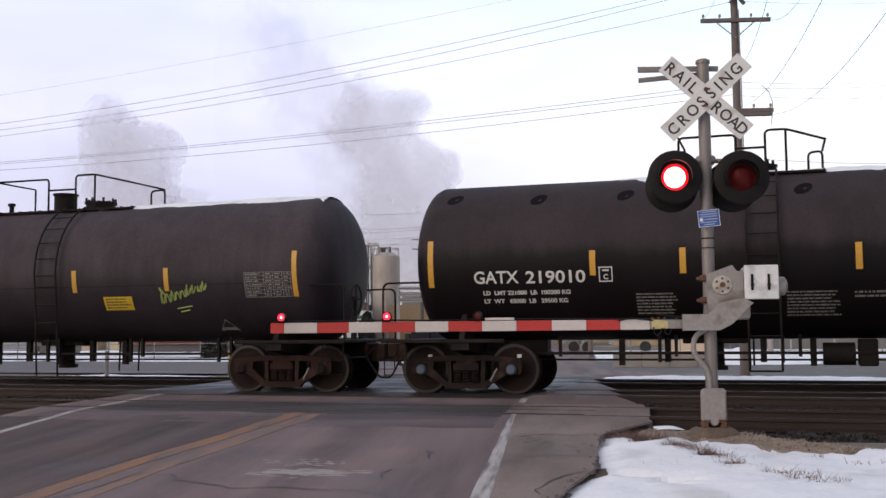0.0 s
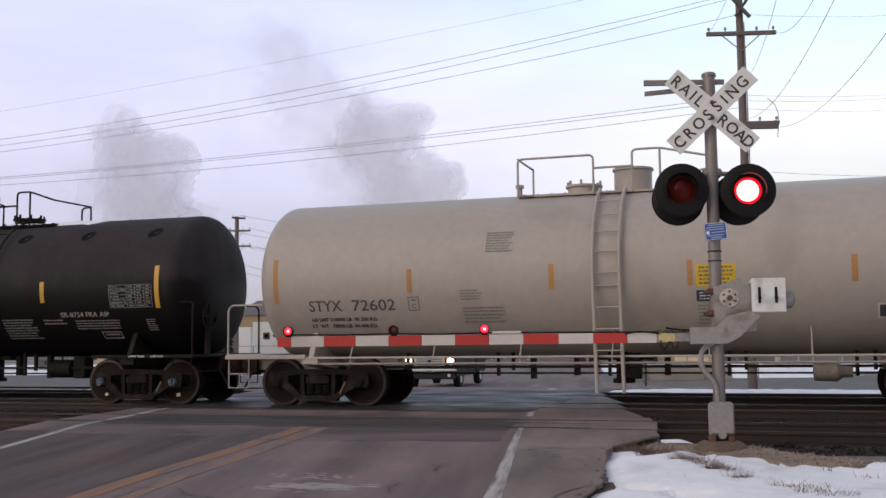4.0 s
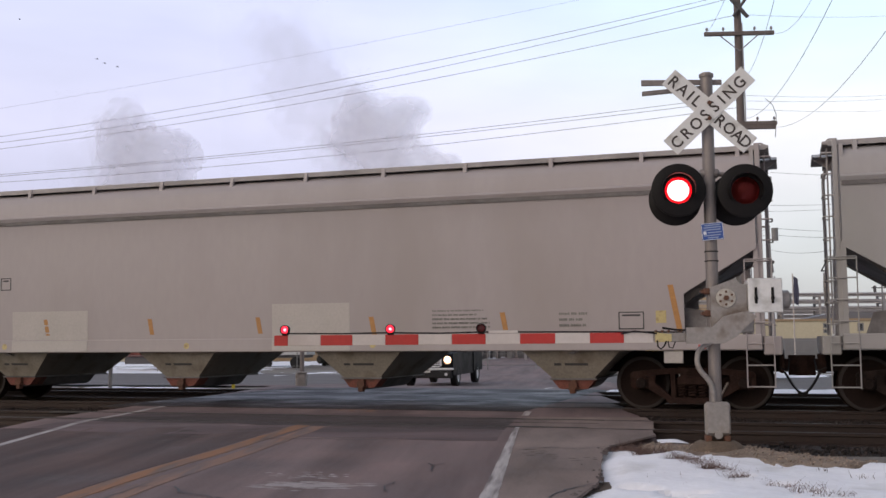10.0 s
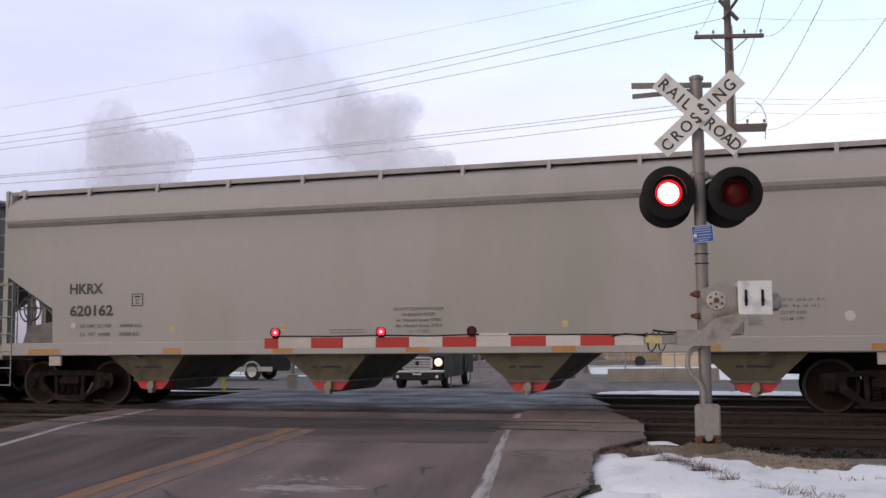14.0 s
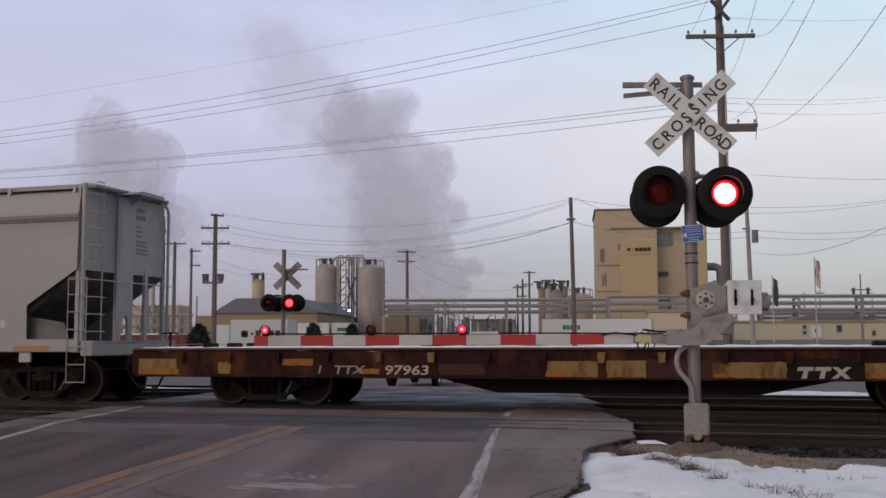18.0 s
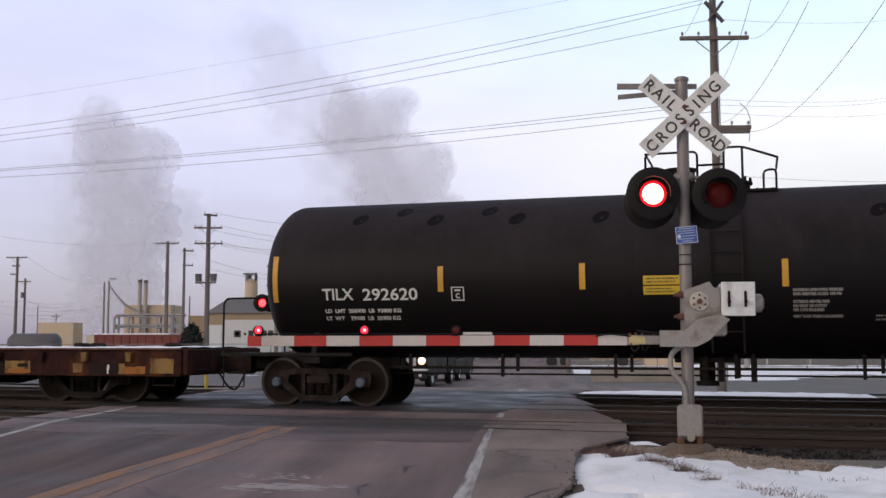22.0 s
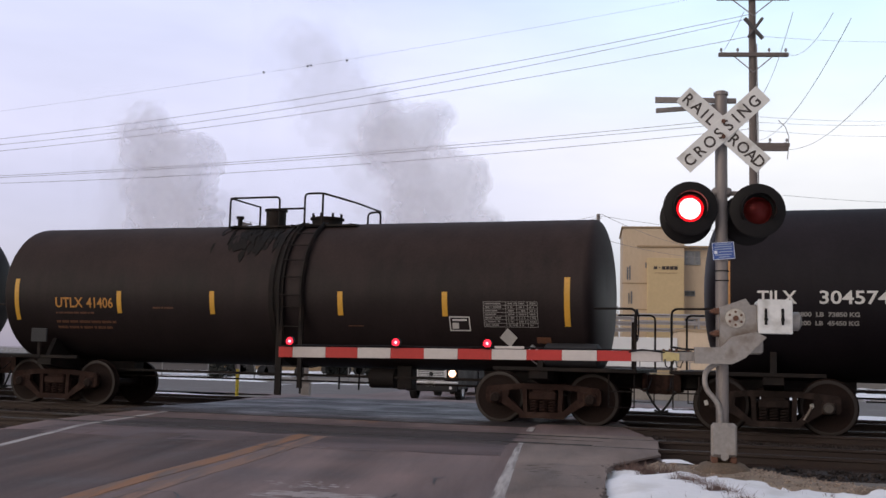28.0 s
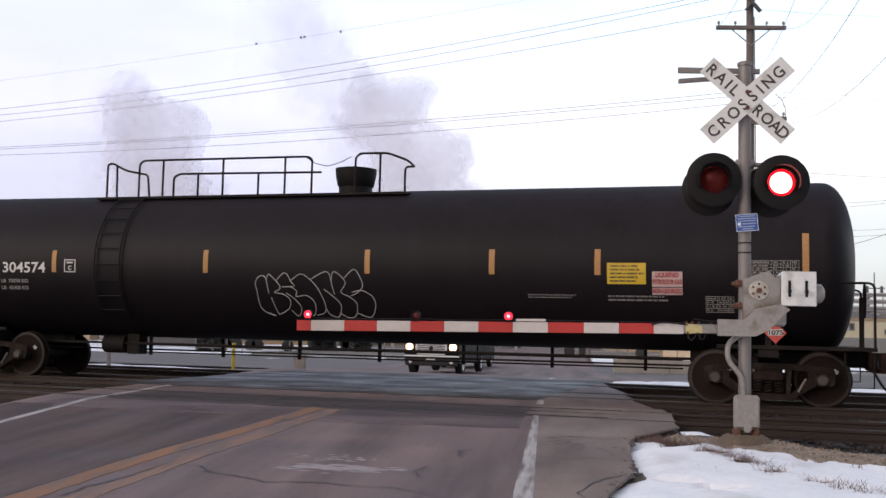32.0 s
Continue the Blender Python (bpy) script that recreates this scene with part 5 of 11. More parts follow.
FLAT_BROWN = mat("plain_brown_panel", (0.062, 0.029, 0.025), 0.8, spec=0.15, var=0.2, scale=2, fine=20)
FLAT_ORANGE = mat("bright_orange_patch", (0.33, 0.125, 0.030), 0.7, spec=0.2, var=0.2, dirt=(0.11, 0.045, 0.02), amount=0.4, dirt_scale=4)
DECK = mat("deck_planks", (0.10, 0.08, 0.07), 0.9, var=0.4)
PLACARD = mat("red_placard", (0.5, 0.06, 0.05), 0.5)

WR = 0.445            # wheel radius
AX = 0.835            # half of a truck's wheelbase


def wheelset_mesh(cap, chalk):
    sh = Shape()
    for sd in (-1, 1):
        y0 = sd * 0.715
        prof = [(-0.07, 0.13), (-0.055, 0.30), (-0.05, 0.36), (-0.062, 0.385), (-0.062, WR), (0.045, WR + 0.008), (0.062, WR + 0.028), (0.072, WR + 0.02), (0.072, 0.375), (0.05, 0.35), (0.035, 0.18), (0.08, 0.14), (0.08, 0.0)]
        sh.m = 0
        sh.lathe([(a * -sd, r) for a, r in prof], 36, "y", (0, y0, 0))
        sh.m = 1
        sh.lathe([(sd * 0.0625, 0.392), (sd * 0.0635, WR - 0.004), (sd * 0.062, WR)], 36, "y", (0, y0, 0))
        sh.m = 2
        sh.lathe([(sd * 0.07, 0.10), (sd * 0.33, 0.095), (sd * 0.362, 0.07), (sd * 0.362, 0.0)], 16, "y", (0, y0, 0))
        for i in range(3):
            t = radians(120 * i + 20)
            sh.cyl((0.045 * math.cos(t), y0 + sd * 0.36, 0.045 * math.sin(t)), (0.045 * math.cos(t), y0 + sd * 0.378, 0.045 * math.sin(t)), 0.014, n=6)
        if chalk:
            sh.m = 3
            a = 1.2
            c, s = 0.25 * math.cos(a), 0.25 * math.sin(a)
            sh.box(c - 0.04, c + 0.04, y0 + sd * 0.056, y0 + sd * 0.066, s - 0.03, s + 0.03)
    sh.m = 0
    sh.cyl((0, -0.75, 0), (0, 0.75, 0), 0.085, n=14)
    return sh.mesh("wheelset", [WHEEL, TREAD, cap, CHALK], 40)


def side_frame(y):
    """Cast side frame of a freight truck: sloping chords, two openings, pedestal ends."""
    sh = Shape()
    a, b = y - 0.045, y + 0.045
    sh.prism([(-1.02, 0.60), (-0.98, 0.64), (-0.40, 0.70), (0.40, 0.70), (0.98, 0.64), (1.02, 0.60), (1.0, 0.545), (0.42, 0.60), (-0.42, 0.60), (-1.0, 0.545)], a, b)
    for s in (-1, 1):
        sh.prism([(s * 1.02, 0.60), (s * 1.02, 0.42), (s * 0.985, 0.36), (s * 0.94, 0.36), (s * 0.94, 0.58)], a, b)
        sh.prism([(s * 0.73, 0.58), (s * 0.73, 0.36), (s * 0.69, 0.33), (s * 0.62, 0.42), (s * 0.60, 0.57)], a, b)
        sh.prism([(s * 0.74, 0.36), (s * 0.63, 0.47), (s * 0.34, 0.22), (s * 0.30, 0.13), (s * 0.36, 0.13)], a - 0.01, b + 0.01)
        sh.prism([(s * 0.28, 0.62), (s * 0.36, 0.62), (s * 0.34, 0.16), (s * 0.27, 0.16)], a, b)
        sh.box(s * AX - 0.115, s * AX + 0.115, a - 0.03, b + 0.03, WR - 0.10, WR + 0.12, 0.03)
    sh.prism([(-0.38, 0.11), (0.38, 0.11), (0.42, 0.16), (0.38, 0.21), (-0.38, 0.21), (-0.42, 0.16)], a - 0.02, b + 0.02)
    return sh


def coil_mesh(skin):
    turns = [(0.058 * math.cos(0.628 * i), 0.058 * math.sin(0.628 * i), 0.016 + 0.0046 * i) for i in range(44)]
    return Shape().tube(turns, 0.016, 5).mesh("coil_spring", [skin], 60)


COILS = {c.name: coil_mesh(c) for c in (TRUCK_GREY, TRUCK_RUST, UNDER)}


def truck_parts(car, x, body_mat, wset, coil=True):
    tr = part("truck", Shape().box(x - 0.2, x + 0.2, -1.0, 1.0, 0.42, 0.62, 0.03).box(x - 0.34, x + 0.34, -0.86, 0.86, 0.19, 0.5, 0.03).box(x - 0.3, x + 0.3, -0.3, 0.3, 0.6, 0.72, 0.02), body_mat, car, "cast freight truck")
    for sd in (-1, 1):
        sh = side_frame(sd * 0.965)
        sh.v = [(px + x, py, pz) for px, py, pz in sh.v]
        part("side_frame", sh, body_mat, tr, "", 30)
        for k in (-0.16, 0.0, 0.16):
            c = new("coil_spring", COILS[body_mat.name])
            c.parent = tr
            c.matrix_basis = pose(x + k, sd * 0.965, 0.205, 0, 0, 400 * k)
        sp = Shape().box(x - 0.24, x + 0.24, sd * 0.965 - 0.07, sd * 0.965 + 0.07, 0.42, 0.56, 0.02)
        sp.box(x - 0.25, x + 0.25, sd * 0.965 - 0.07, sd * 0.965 + 0.07, 0.185, 0.212, 0.008)
        part("spring_seat", sp, body_mat, tr)
        if not coil:
            continue
        rb = Shape()
        for k in range(6):
            rb.cyl((x + 0.46 + 0.02 * k, sd * 1.03, 0.25 + 0.036 * k), (x + 0.47 + 0.02 * k, sd * 1.03, 0.268 + 0.036 * k), 0.026, n=8)
        rb.cyl((x + 0.46, sd * 1.03, 0.25), (x + 0.58, sd * 1.03, 0.466), 0.014, n=6)
        part("return_spring", rb, GALV, tr, "pale coil spring", 40)
    sets = []
    for d in (-1, 1):
        w = new("wheelset", wset)
        w.parent = tr
        w.matrix_basis = pose(x + d * AX, 0, WR)
        ROLLING.append(w)
    return tr


ROLLING, CARS = [], []
COUPLER = mat("grimy_brown_casting", (0.030, 0.0165, 0.0135), 0.85, spec=0.15, var=0.4, scale=6, fine=30, dirt=(0.06, 0.03, 0.022), amount=0.4, dirt_scale=5)


def coupler(car, x, sgn, more=0.0):
    c = Shape()
    c.box(x - sgn * 0.5, x + sgn * (0.05 + more), -0.085, 0.085, 0.64, 0.84, 0.02)
    c.box(x - sgn * 0.06, x + sgn * 0.02, -0.30, 0.30, 0.60, 0.92, 0.02)
    e = x + sgn * more
    c.prism([(e + sgn * 0.02, -0.12), (e + sgn * 0.16, -0.19), (e + sgn * 0.30, -0.17), (e + sgn * 0.37, -0.06), (e + sgn * 0.36, 0.06), (e + sgn * 0.24, 0.15), (e + sgn * 0.05, 0.14)], 0.56, 0.90, "z")
    part("coupler", c, COUPLER, car, "rusty knuckle coupler", 30)
    h = []
    for i in range(9):
        t = i / 8
        h.append((x + sgn * (0.02 + 0.36 * t), -0.32 + 0.1 * t, 0.62 - 0.36 * math.sin(math.pi * min(1, t * 0.62))))
    part("air_hose", Shape().tube(h, 0.022, 6), RUBBER, car, "black rubber air hose", 60)
    part("cut_lever", Shape().tube([(x - sgn * 0.05, -1.25, 0.72), (x + sgn * 0.06, -1.22, 0.66), (x + sgn * 0.08, -0.5, 0.66), (x + sgn * 0.1, -0.2, 0.84)], 0.014, 5), UNDER, car)


def on_shell(car_r, zc, s0, s1, z0, z1, lift=0.006, n=6, slant=0.0):
    """A thin patch on the curved near side of a tank, as a Shape with a little thickness."""
    sh = Shape()
    pts = []
    for k in range(n + 1):
        z = z0 + (z1 - z0) * k / n
        t = math.asin(max(-1, min(1, (z - zc) / car_r)))
        for rr in (car_r + lift, car_r + 0.001):
            dx = slant * (z - z0)
            for s in (s0 + dx, s1 + dx):
                sh.v.append((s, -rr * math.cos(t), zc + rr * math.sin(t)))
    for k in range(n):
        a, b = 4 * k, 4 * (k + 1)
        for i, j in ((0, 1), (1, 3), (3, 2), (2, 0)):
            sh.f.append([a + i, a + j, b + j, b + i])
            sh.k.append(0)
    sh.f += [[0, 1, 3, 2], [4 * n, 4 * n + 1, 4 * n + 3, 4 * n + 2]]
    sh.k += [0, 0]
    return sh


def wrap(sh, car_r, zc, lift=0.008):
    """Bend flat letters (x along, y up) round the near side of a tank, or set them on a flat side when car_r is 0."""
    out = []
    for x, y, z in sh.v:
        if car_r:
            t = math.asin(max(-1, min(1, (y - zc) / car_r)))
            rr = car_r + lift
            out.append((x, -rr * math.cos(t), zc + rr * math.sin(t)))
        else:
            out.append((x, zc - lift, y))
    sh.v = out
    return sh


def stencil(car, text, x, z, h, ink, r, zc, align="LEFT", bold=0.004, squeeze=1.0, label="stencilled lettering"):
    sh = letters(text, h, align, bold, squeeze)
    sh.v = [(px + x, py + z, 0) for px, py, pz in sh.v]
    return part("lettering", wrap(sh, r, zc), ink, car, label, 0)


def print_block(car, x0, x1, z0, z1, rows, ink, r, zc, seed, fill=0.42, label="block of small print"):
    """Lines of print too small to read, as words of short bars."""
    rg = random.Random(seed)
    sh = Shape()
    dz = (z1 - z0) / rows
    wide = min(0.034, dz * 0.34)
    for i in range(rows):
        z = z1 - (i + 0.5) * dz
        x = x0
        end = x1 - rg.uniform(0, 0.25) * (x1 - x0)
        while x < end:
            for _ in range(rg.randint(2, 8)):
                b = x + wide * rg.uniform(0.45, 0.85)
                if b > end:
                    break
                if r:
                    q = on_shell(r, zc, x, b, z - dz * fill / 2, z + dz * fill / 2, 0.006, 1)
                    sh.add(q.v, q.f)
                else:
                    sh.box(x, b, zc - 0.006, zc - 0.001, z - dz * fill / 2, z + dz * fill / 2)
                x = b + wide * 0.28
            x += wide * 0.8
    return tagged(part("small_print", sh, ink, car, label, 0), label, kind="stuff")


def data_table(car, x0, x1, z0, z1, rows, ink, r, zc):
    """A ruled table of print."""
    sh = Shape()
    for i in range(rows + 1):
        z = z0 + (z1 - z0) * i / rows
        q = on_shell(r, zc, x0, x1, z - 0.0035, z + 0.0035, 0.006, 1)
        sh.add(q.v, q.f)
    for f in (0, 0.42, 0.62, 0.82, 1):
        x = x0 + (x1 - x0) * f
        q = on_shell(r, zc, x - 0.0035, x + 0.0035, z0, z1, 0.0065, 4)
        sh.add(q.v, q.f)
    rg = random.Random(int(x0 * 10))
    for i in range(rows):
        z = z0 + (z1 - z0) * (i + 0.5) / rows
        for a, b in ((0.03, rg.uniform(0.22, 0.39)), (0.46, rg.uniform(0.54, 0.60)), (0.66, rg.uniform(0.74, 0.80)), (0.86, rg.uniform(0.92, 0.97))):
            x, end = x0 + (x1 - x0) * a, x0 + (x1 - x0) * b
            while x < end:
                w = rg.uniform(0.009, 0.018)
                q = on_shell(r, zc, x, x + w, z - 0.013, z + 0.013, 0.006, 1)
                sh.add(q.v, q.f)
                x += w + (0.007 if rg.random() < 0.8 else 0.03)
    return part("data_table", sh, ink, car, "ruled table of small print", 0)


def new_car(name, s, label, category):
    c = thing(name, pose(*on_track(s), 0, 0, -math.degrees(TRACK)), label, category, "cars of the freight train")
    CARS.append((c, s))
    return c


def tank_car(name, s, L, r, top, half, skin, label, ink, truck_x, truck_mat, cap, chalk, head=0.62, trim=None, pipe_rail=False, sag=0.0, outlet=True, dx=0.0, gear=None, ox=None, sill=(0.8, 0.925, 0.99), rig=None, rail_z=2.0):
    """A stub-sill tank car about its middle. L: half of the straight shell, half: half over the sills."""
    car = new_car(name, s, label, "tank car")
    zc = top - r
    trim = trim or UNDER
    prof = []
    for i in range(13):
        a = radians(90 * i / 12)
        prof.append((-L - head * math.cos(a) ** 0.95, r * math.sin(a) ** 0.8))
    rings = [k * L / 3.5 for k in (-3, -1.7, -0.4, 0.4, 1.7, 3)]
    for x in [-L + 0.06] + rings + [L - 0.06]:
        prof += [(x - 0.05, r), (x - 0.012, r), (x, r - 0.0012), (x + 0.012, r), (x + 0.05, r)]
    for i in range(12, -1, -1):
        a = radians(90 * i / 12)
        prof.append((L + head * math.cos(a) ** 0.95, r * math.sin(a) ** 0.8))
    sh = Shape().lathe(prof, 64, "x", (dx, 0, zc))
    if sag:
        sh.v = [(x, y, z - sag * (1 - (x / (L + head)) ** 2) * max(0, (zc - z) / r) * 0.5) for x, y, z in sh.v]
    part("tank", sh, skin, car, "", 30)
    for sg in (-1, 1):
        x0 = sg * truck_x
        st = Shape().box(min(x0 - sg * 1.3, sg * half), max(x0 - sg * 1.3, sg * half), -0.18, 0.18, 0.66, 0.98, 0.02)
        part("stub_sill", st, trim, car, "stub sill")
        bl = Shape().prism([(-1.36, 0.93), (-1.36, 0.80), (-0.3, 0.66), (0.3, 0.66), (1.36, 0.80), (1.36, 0.93)], x0 - 0.16, x0 + 0.16, "x")
        bl.prism([(-1.30, 0.93), (1.30, 0.93), (1.06, zc - 0.95), (0.6, zc - r * 0.86), (-0.6, zc - r * 0.86), (-1.06, zc - 0.95)], x0 - 0.05, x0 + 0.05, "x")
        part("saddle", bl, trim, car, "saddle under the tank")
        pl = Shape().box(min(sg * (half - 0.75), sg * half), max(sg * (half - 0.75), sg * half), -1.35, 1.35, 0.93, 0.985, 0.01)
        part("end_platform", pl, trim, car, "narrow end platform")
        part("side_sill", Shape().box(min(x0 - sg * sill[0], sg * half), max(x0 - sg * sill[0], sg * half), -1.39, -1.33, sill[1], sill[2], 0.008), trim, car)
        part("side_sill", Shape().box(min(x0 - sg * sill[0], sg * half), max(x0 - sg * sill[0], sg * half), 1.33, 1.39, sill[1], sill[2], 0.008), trim, car)
        for y in (-1.33, 1.33):
            x = sg * (half - 0.03)
            hr = [(x, y, 0.98), (x, y, rail_z - 0.12), (x, y * 0.97, rail_z - 0.05), (x - sg * 0.06, y * 0.96, rail_z), (x - sg * 0.7, y * 0.98, rail_z)]
            part("handrail", Shape().tube(bent(hr, 0.06), 0.02, 6), trim, car, "bent pipe handrail", 60)
            sp = Shape().tube([(x - sg * 0.02, y, 0.9), (x - sg * 0.02, y, 0.36), (x - sg * 0.44, y, 0.36), (x - sg * 0.44, y, 0.9)], 0.014, 5).tube([(x - sg * 0.02, y, 0.62), (x - sg * 0.44, y, 0.62)], 0.012, 5)
            part("sill_step", sp, trim, car, "wire step", 60)
        coupler(car, sg * half, sg)
        truck_parts(car, x0, truck_mat, WSETS[(cap.name, chalk)], gear is None)
    br = part("brake_wheel", Shape().lathe([(-0.01, 0.27), (0.01, 0.29), (0.01, 0.25), (-0.01, 0.25)], 20, "x").box(-0.01, 0.01, -0.27, 0.27, -0.015, 0.015).box(-0.01, 0.01, -0.015, 0.015, -0.27, 0.27), trim, car, "brake hand wheel")
    br.matrix_basis = pose(half - 0.12, -0.55, 1.75)
    part("brake_stand", Shape().box(half - 0.2, half - 0.13, -0.62, -0.48, 0.98, 1.8, 0.01), trim, car)
    # brake rigging under the belly, most of it behind the leading truck
    x1 = rig if rig is not None else -truck_x + 2.3 if gear is None else gear
    if rig is None:
        part("air_reservoir", Shape().cyl((x1 + 0.9, -0.35, 0.76), (x1 + 1.7, -0.35, 0.76), 0.16, n=14), UNDER, car, "air reservoir", 40)
    if not pipe_rail:
        part("brake_cylinder", Shape().cyl((x1, -0.3, 0.70), (x1 + 0.5, -0.3, 0.70), 0.19, n=14), UNDER, car, "brake cylinder", 40)
    part("brake_valve", Shape().box(x1 + 0.55, x1 + 0.85, -0.42, -0.12, 0.5, 0.95, 0.02), UNDER, car, "brake valve")
    if outlet:
        part("outlet", Shape().cyl((ox or 0, 0, 0.48), (ox or 0, 0, zc - r + 0.05), 0.14, n=12).cyl((ox or 0, 0, 0.42), (ox or 0, 0, 0.5), 0.2, n=12).box((ox or 0) - 0.55, (ox or 0) + 0.55, -0.22, 0.22, zc - r - 0.07, zc - r + 0.06, 0.02), UNDER, car, "bottom outlet valve", 40)
        for k in range(5):
            x = -1.6 + 0.8 * k if ox is None else ox - 0.3 + 0.27 * k
            part("skid_post", Shape().box(x - 0.05, x + 0.05, -0.3, -0.2, 0.5 + 0.06 * (k % 2), zc - r + 0.05), UNDER, car)
    part("brake_rod", Shape().tube([(-truck_x + 1, -0.15, 0.60), (truck_x - 1, -0.15, 0.60)], 0.018, 5), UNDER, car, "", 60)
    part("train_pipe", Shape().tube([(-truck_x, -0.42, 0.72), (truck_x, -0.42, 0.72)], 0.026, 6), UNDER, car, "", 60)
    k = 0
    x = -truck_x + 1.6
    while x < truck_x - 1.2:
        if outlet:
            part("pipe_hanger", Shape().box(x - 0.028, x + 0.028, -0.48, -0.42, 0.56 if k % 2 else 0.66, zc - r * 0.93), UNDER, car)
        x += 0.28 if k % 2 else 1.75
        k += 1
    y = -1.33
    rail = Shape().tube([(-truck_x, y, 0.80), (truck_x, y, 0.80)], 0.022, 6)
    if pipe_rail:
        rail.tube([(-truck_x, y - 0.03, 0.91), (truck_x, y - 0.03, 0.91)], 0.02, 6)
        for k in range(7):
            x = -truck_x + 2 * truck_x * (k + 0.5) / 7
            rail.cyl((x, y, 0.8), (x, y, 0.93), 0.014, n=5)
            rail.cyl((x, y, 0.9), (x, -r * 0.72, zc - r * 0.69), 0.014, n=5)
        part("side_pipe", rail, trim, car, "side rail pipe", 60)
    return car, zc


def top_works(car, zc, r, x0, x1, trim, dome_x, dome_r, dome_h, valve_x, ladder_x, lw=0.5, ladder_bottom=0.5, post=0.72, style=0, rungs=True):
    """Railed platform over the manway, with dome, valves and side ladder."""
    top = zc + r
    gr = Shape()
    gr.box(x0, x1, -0.62, -0.30, top - 0.10, top - 0.06).box(x0, x1, 0.30, 0.62, top - 0.10, top - 0.06).box(x0, x0 + 0.3, -0.62, 0.62, top - 0.1, top - 0.06)
    for x in np.arange(x0 + 0.1, x1, 0.25):
        gr.box(x, x + 0.02, -0.62, -0.30, top - 0.06, top - 0.045)
    plat = part("platform", gr, trim, car, "grating platform on top")
    w = x1 - x0
    zt = top + post
    for y in (-0.62, 0.62):
        # a tall loop at one end, a rail dipping between, and a loop that slopes down at the other end
        runs = [[(x0, y, top - 0.1), (x0, y, zt), (x0 + 0.40 * w, y, zt), (x0 + 0.40 * w, y, top - 0.1)]] if y < 0 else [[(x0, y, top - 0.1), (x0, y, zt)]]
        if y < 0:
            runs.append([(x0 + 0.60 * w, y, top - 0.1), (x0 + 0.60 * w, y, zt + 0.05), (x0 + 0.74 * w, y, zt + 0.05), (x1, y, zt - 0.16)])
            runs.append([(x0 + 0.74 * w, y, zt + 0.05), (x0 + 0.74 * w, y, top - 0.1)])
            runs.append([(x0 + 0.40 * w, y, zt - 0.24), (x0 + 0.60 * w, y, zt - 0.24)])
        else:
            runs.append([(x0 + 0.90 * w, y, top - 0.1), (x0 + 0.90 * w, y, zt - 0.18), (x1, y, zt - 0.16), (x1, y, top - 0.1)])
        for p in runs:
            part("guard_rail", Shape().tube(bent(p), 0.021, 7), trim, car, "bent pipe guard rail", 60)
    part("guard_rail", Shape().tube([(x0, -0.62, zt), (x0, 0.62, zt)], 0.02, 6), trim, car, "", 60)
    part("guard_rail", Shape().tube([(x1, -0.62, zt - 0.16), (x1, 0.62, zt - 0.16)], 0.02, 6), trim, car, "", 60)
    part("manway", Shape().cyl((dome_x, 0, top - 0.08), (dome_x, 0, top + dome_h), dome_r, n=20).cyl((dome_x, 0, top + dome_h), (dome_x, 0, top + dome_h + 0.04), dome_r + 0.03, n=20), trim, car, "round manway nozzle", 40)
    vb = Shape().cyl((valve_x, 0, top - 0.05), (valve_x, 0, top + 0.10), 0.3, n=18).cyl((valve_x, 0, top + 0.1), (valve_x, 0, top + 0.14), 0.34, n=18)
    for i in range(8):
        t = 2 * math.pi * i / 8
        vb.cyl((valve_x + 0.3 * math.cos(t), 0.3 * math.sin(t), top + 0.08), (valve_x + 0.3 * math.cos(t), 0.3 * math.sin(t), top + 0.22), 0.025, n=6)
    part("valve_cover", vb, trim, car, "bolted hatch cover", 40)
    part("relief_valve", Shape().cyl((x0 - 0.12, 0, top - 0.05), (x0 - 0.12, 0, top + 0.16), 0.05, n=10).cyl((x0 - 0.12, 0, top + 0.16), (x0 - 0.12, 0, top + 0.22), 0.08, n=10), trim, car, "small relief valve", 40)
    # ladder over the curved side
    for y_sign in (-1, 1):
        for dx in (-lw / 2, lw / 2):
            pts = []
            for i in range(9):
                a = radians(68 - 78 * i / 8)
                rr = r + 0.09
                pts.append((ladder_x + dx, y_sign * rr * math.cos(a), zc + rr * math.sin(a)))
            pts.append((ladder_x + dx, y_sign * (r + 0.03), zc - 0.75))
            pts.append((ladder_x + dx, y_sign * 1.38, ladder_bottom))
            part("ladder_rail", Shape().tube(pts, 0.032 if trim is TANK_CREAM else 0.02, 6), trim, car, "ladder stile", 60)
        if rungs:
            for i in range(10):
                if i < 6:
                    a = radians(62 - 13 * i)
                    p = (y_sign * (r + 0.09) * math.cos(a), zc + (r + 0.09) * math.sin(a))
                else:
                    p = (y_sign * (r + 0.03), zc - 0.30 - 0.36 * (i - 6))
                if p[1] > ladder_bottom:
                    part("rung", Shape().cyl((ladder_x - lw / 2, p[0], p[1]), (ladder_x + lw / 2, p[0], p[1]), 0.012, n=5), trim, car)
    return plat


WSETS = {(c.name, k): wheelset_mesh(c, k) for c in (CAP_BLUE, TRUCK_GREY, CAP_STEEL) for k in (True, False)}


def reflectors(car, xs, z0, z1, r, zc, ink, w=0.1, ends=()):
    for x in xs:
        a, b = (z0, z1) if x not in ends else (z0 - 0.15, z1 + 0.25)
        part("reflector_strip", on_shell(r, zc, x - w / 2, x + w / 2, a, b, 0.006, 6), ink, car, "yellow reflective strip", 0)


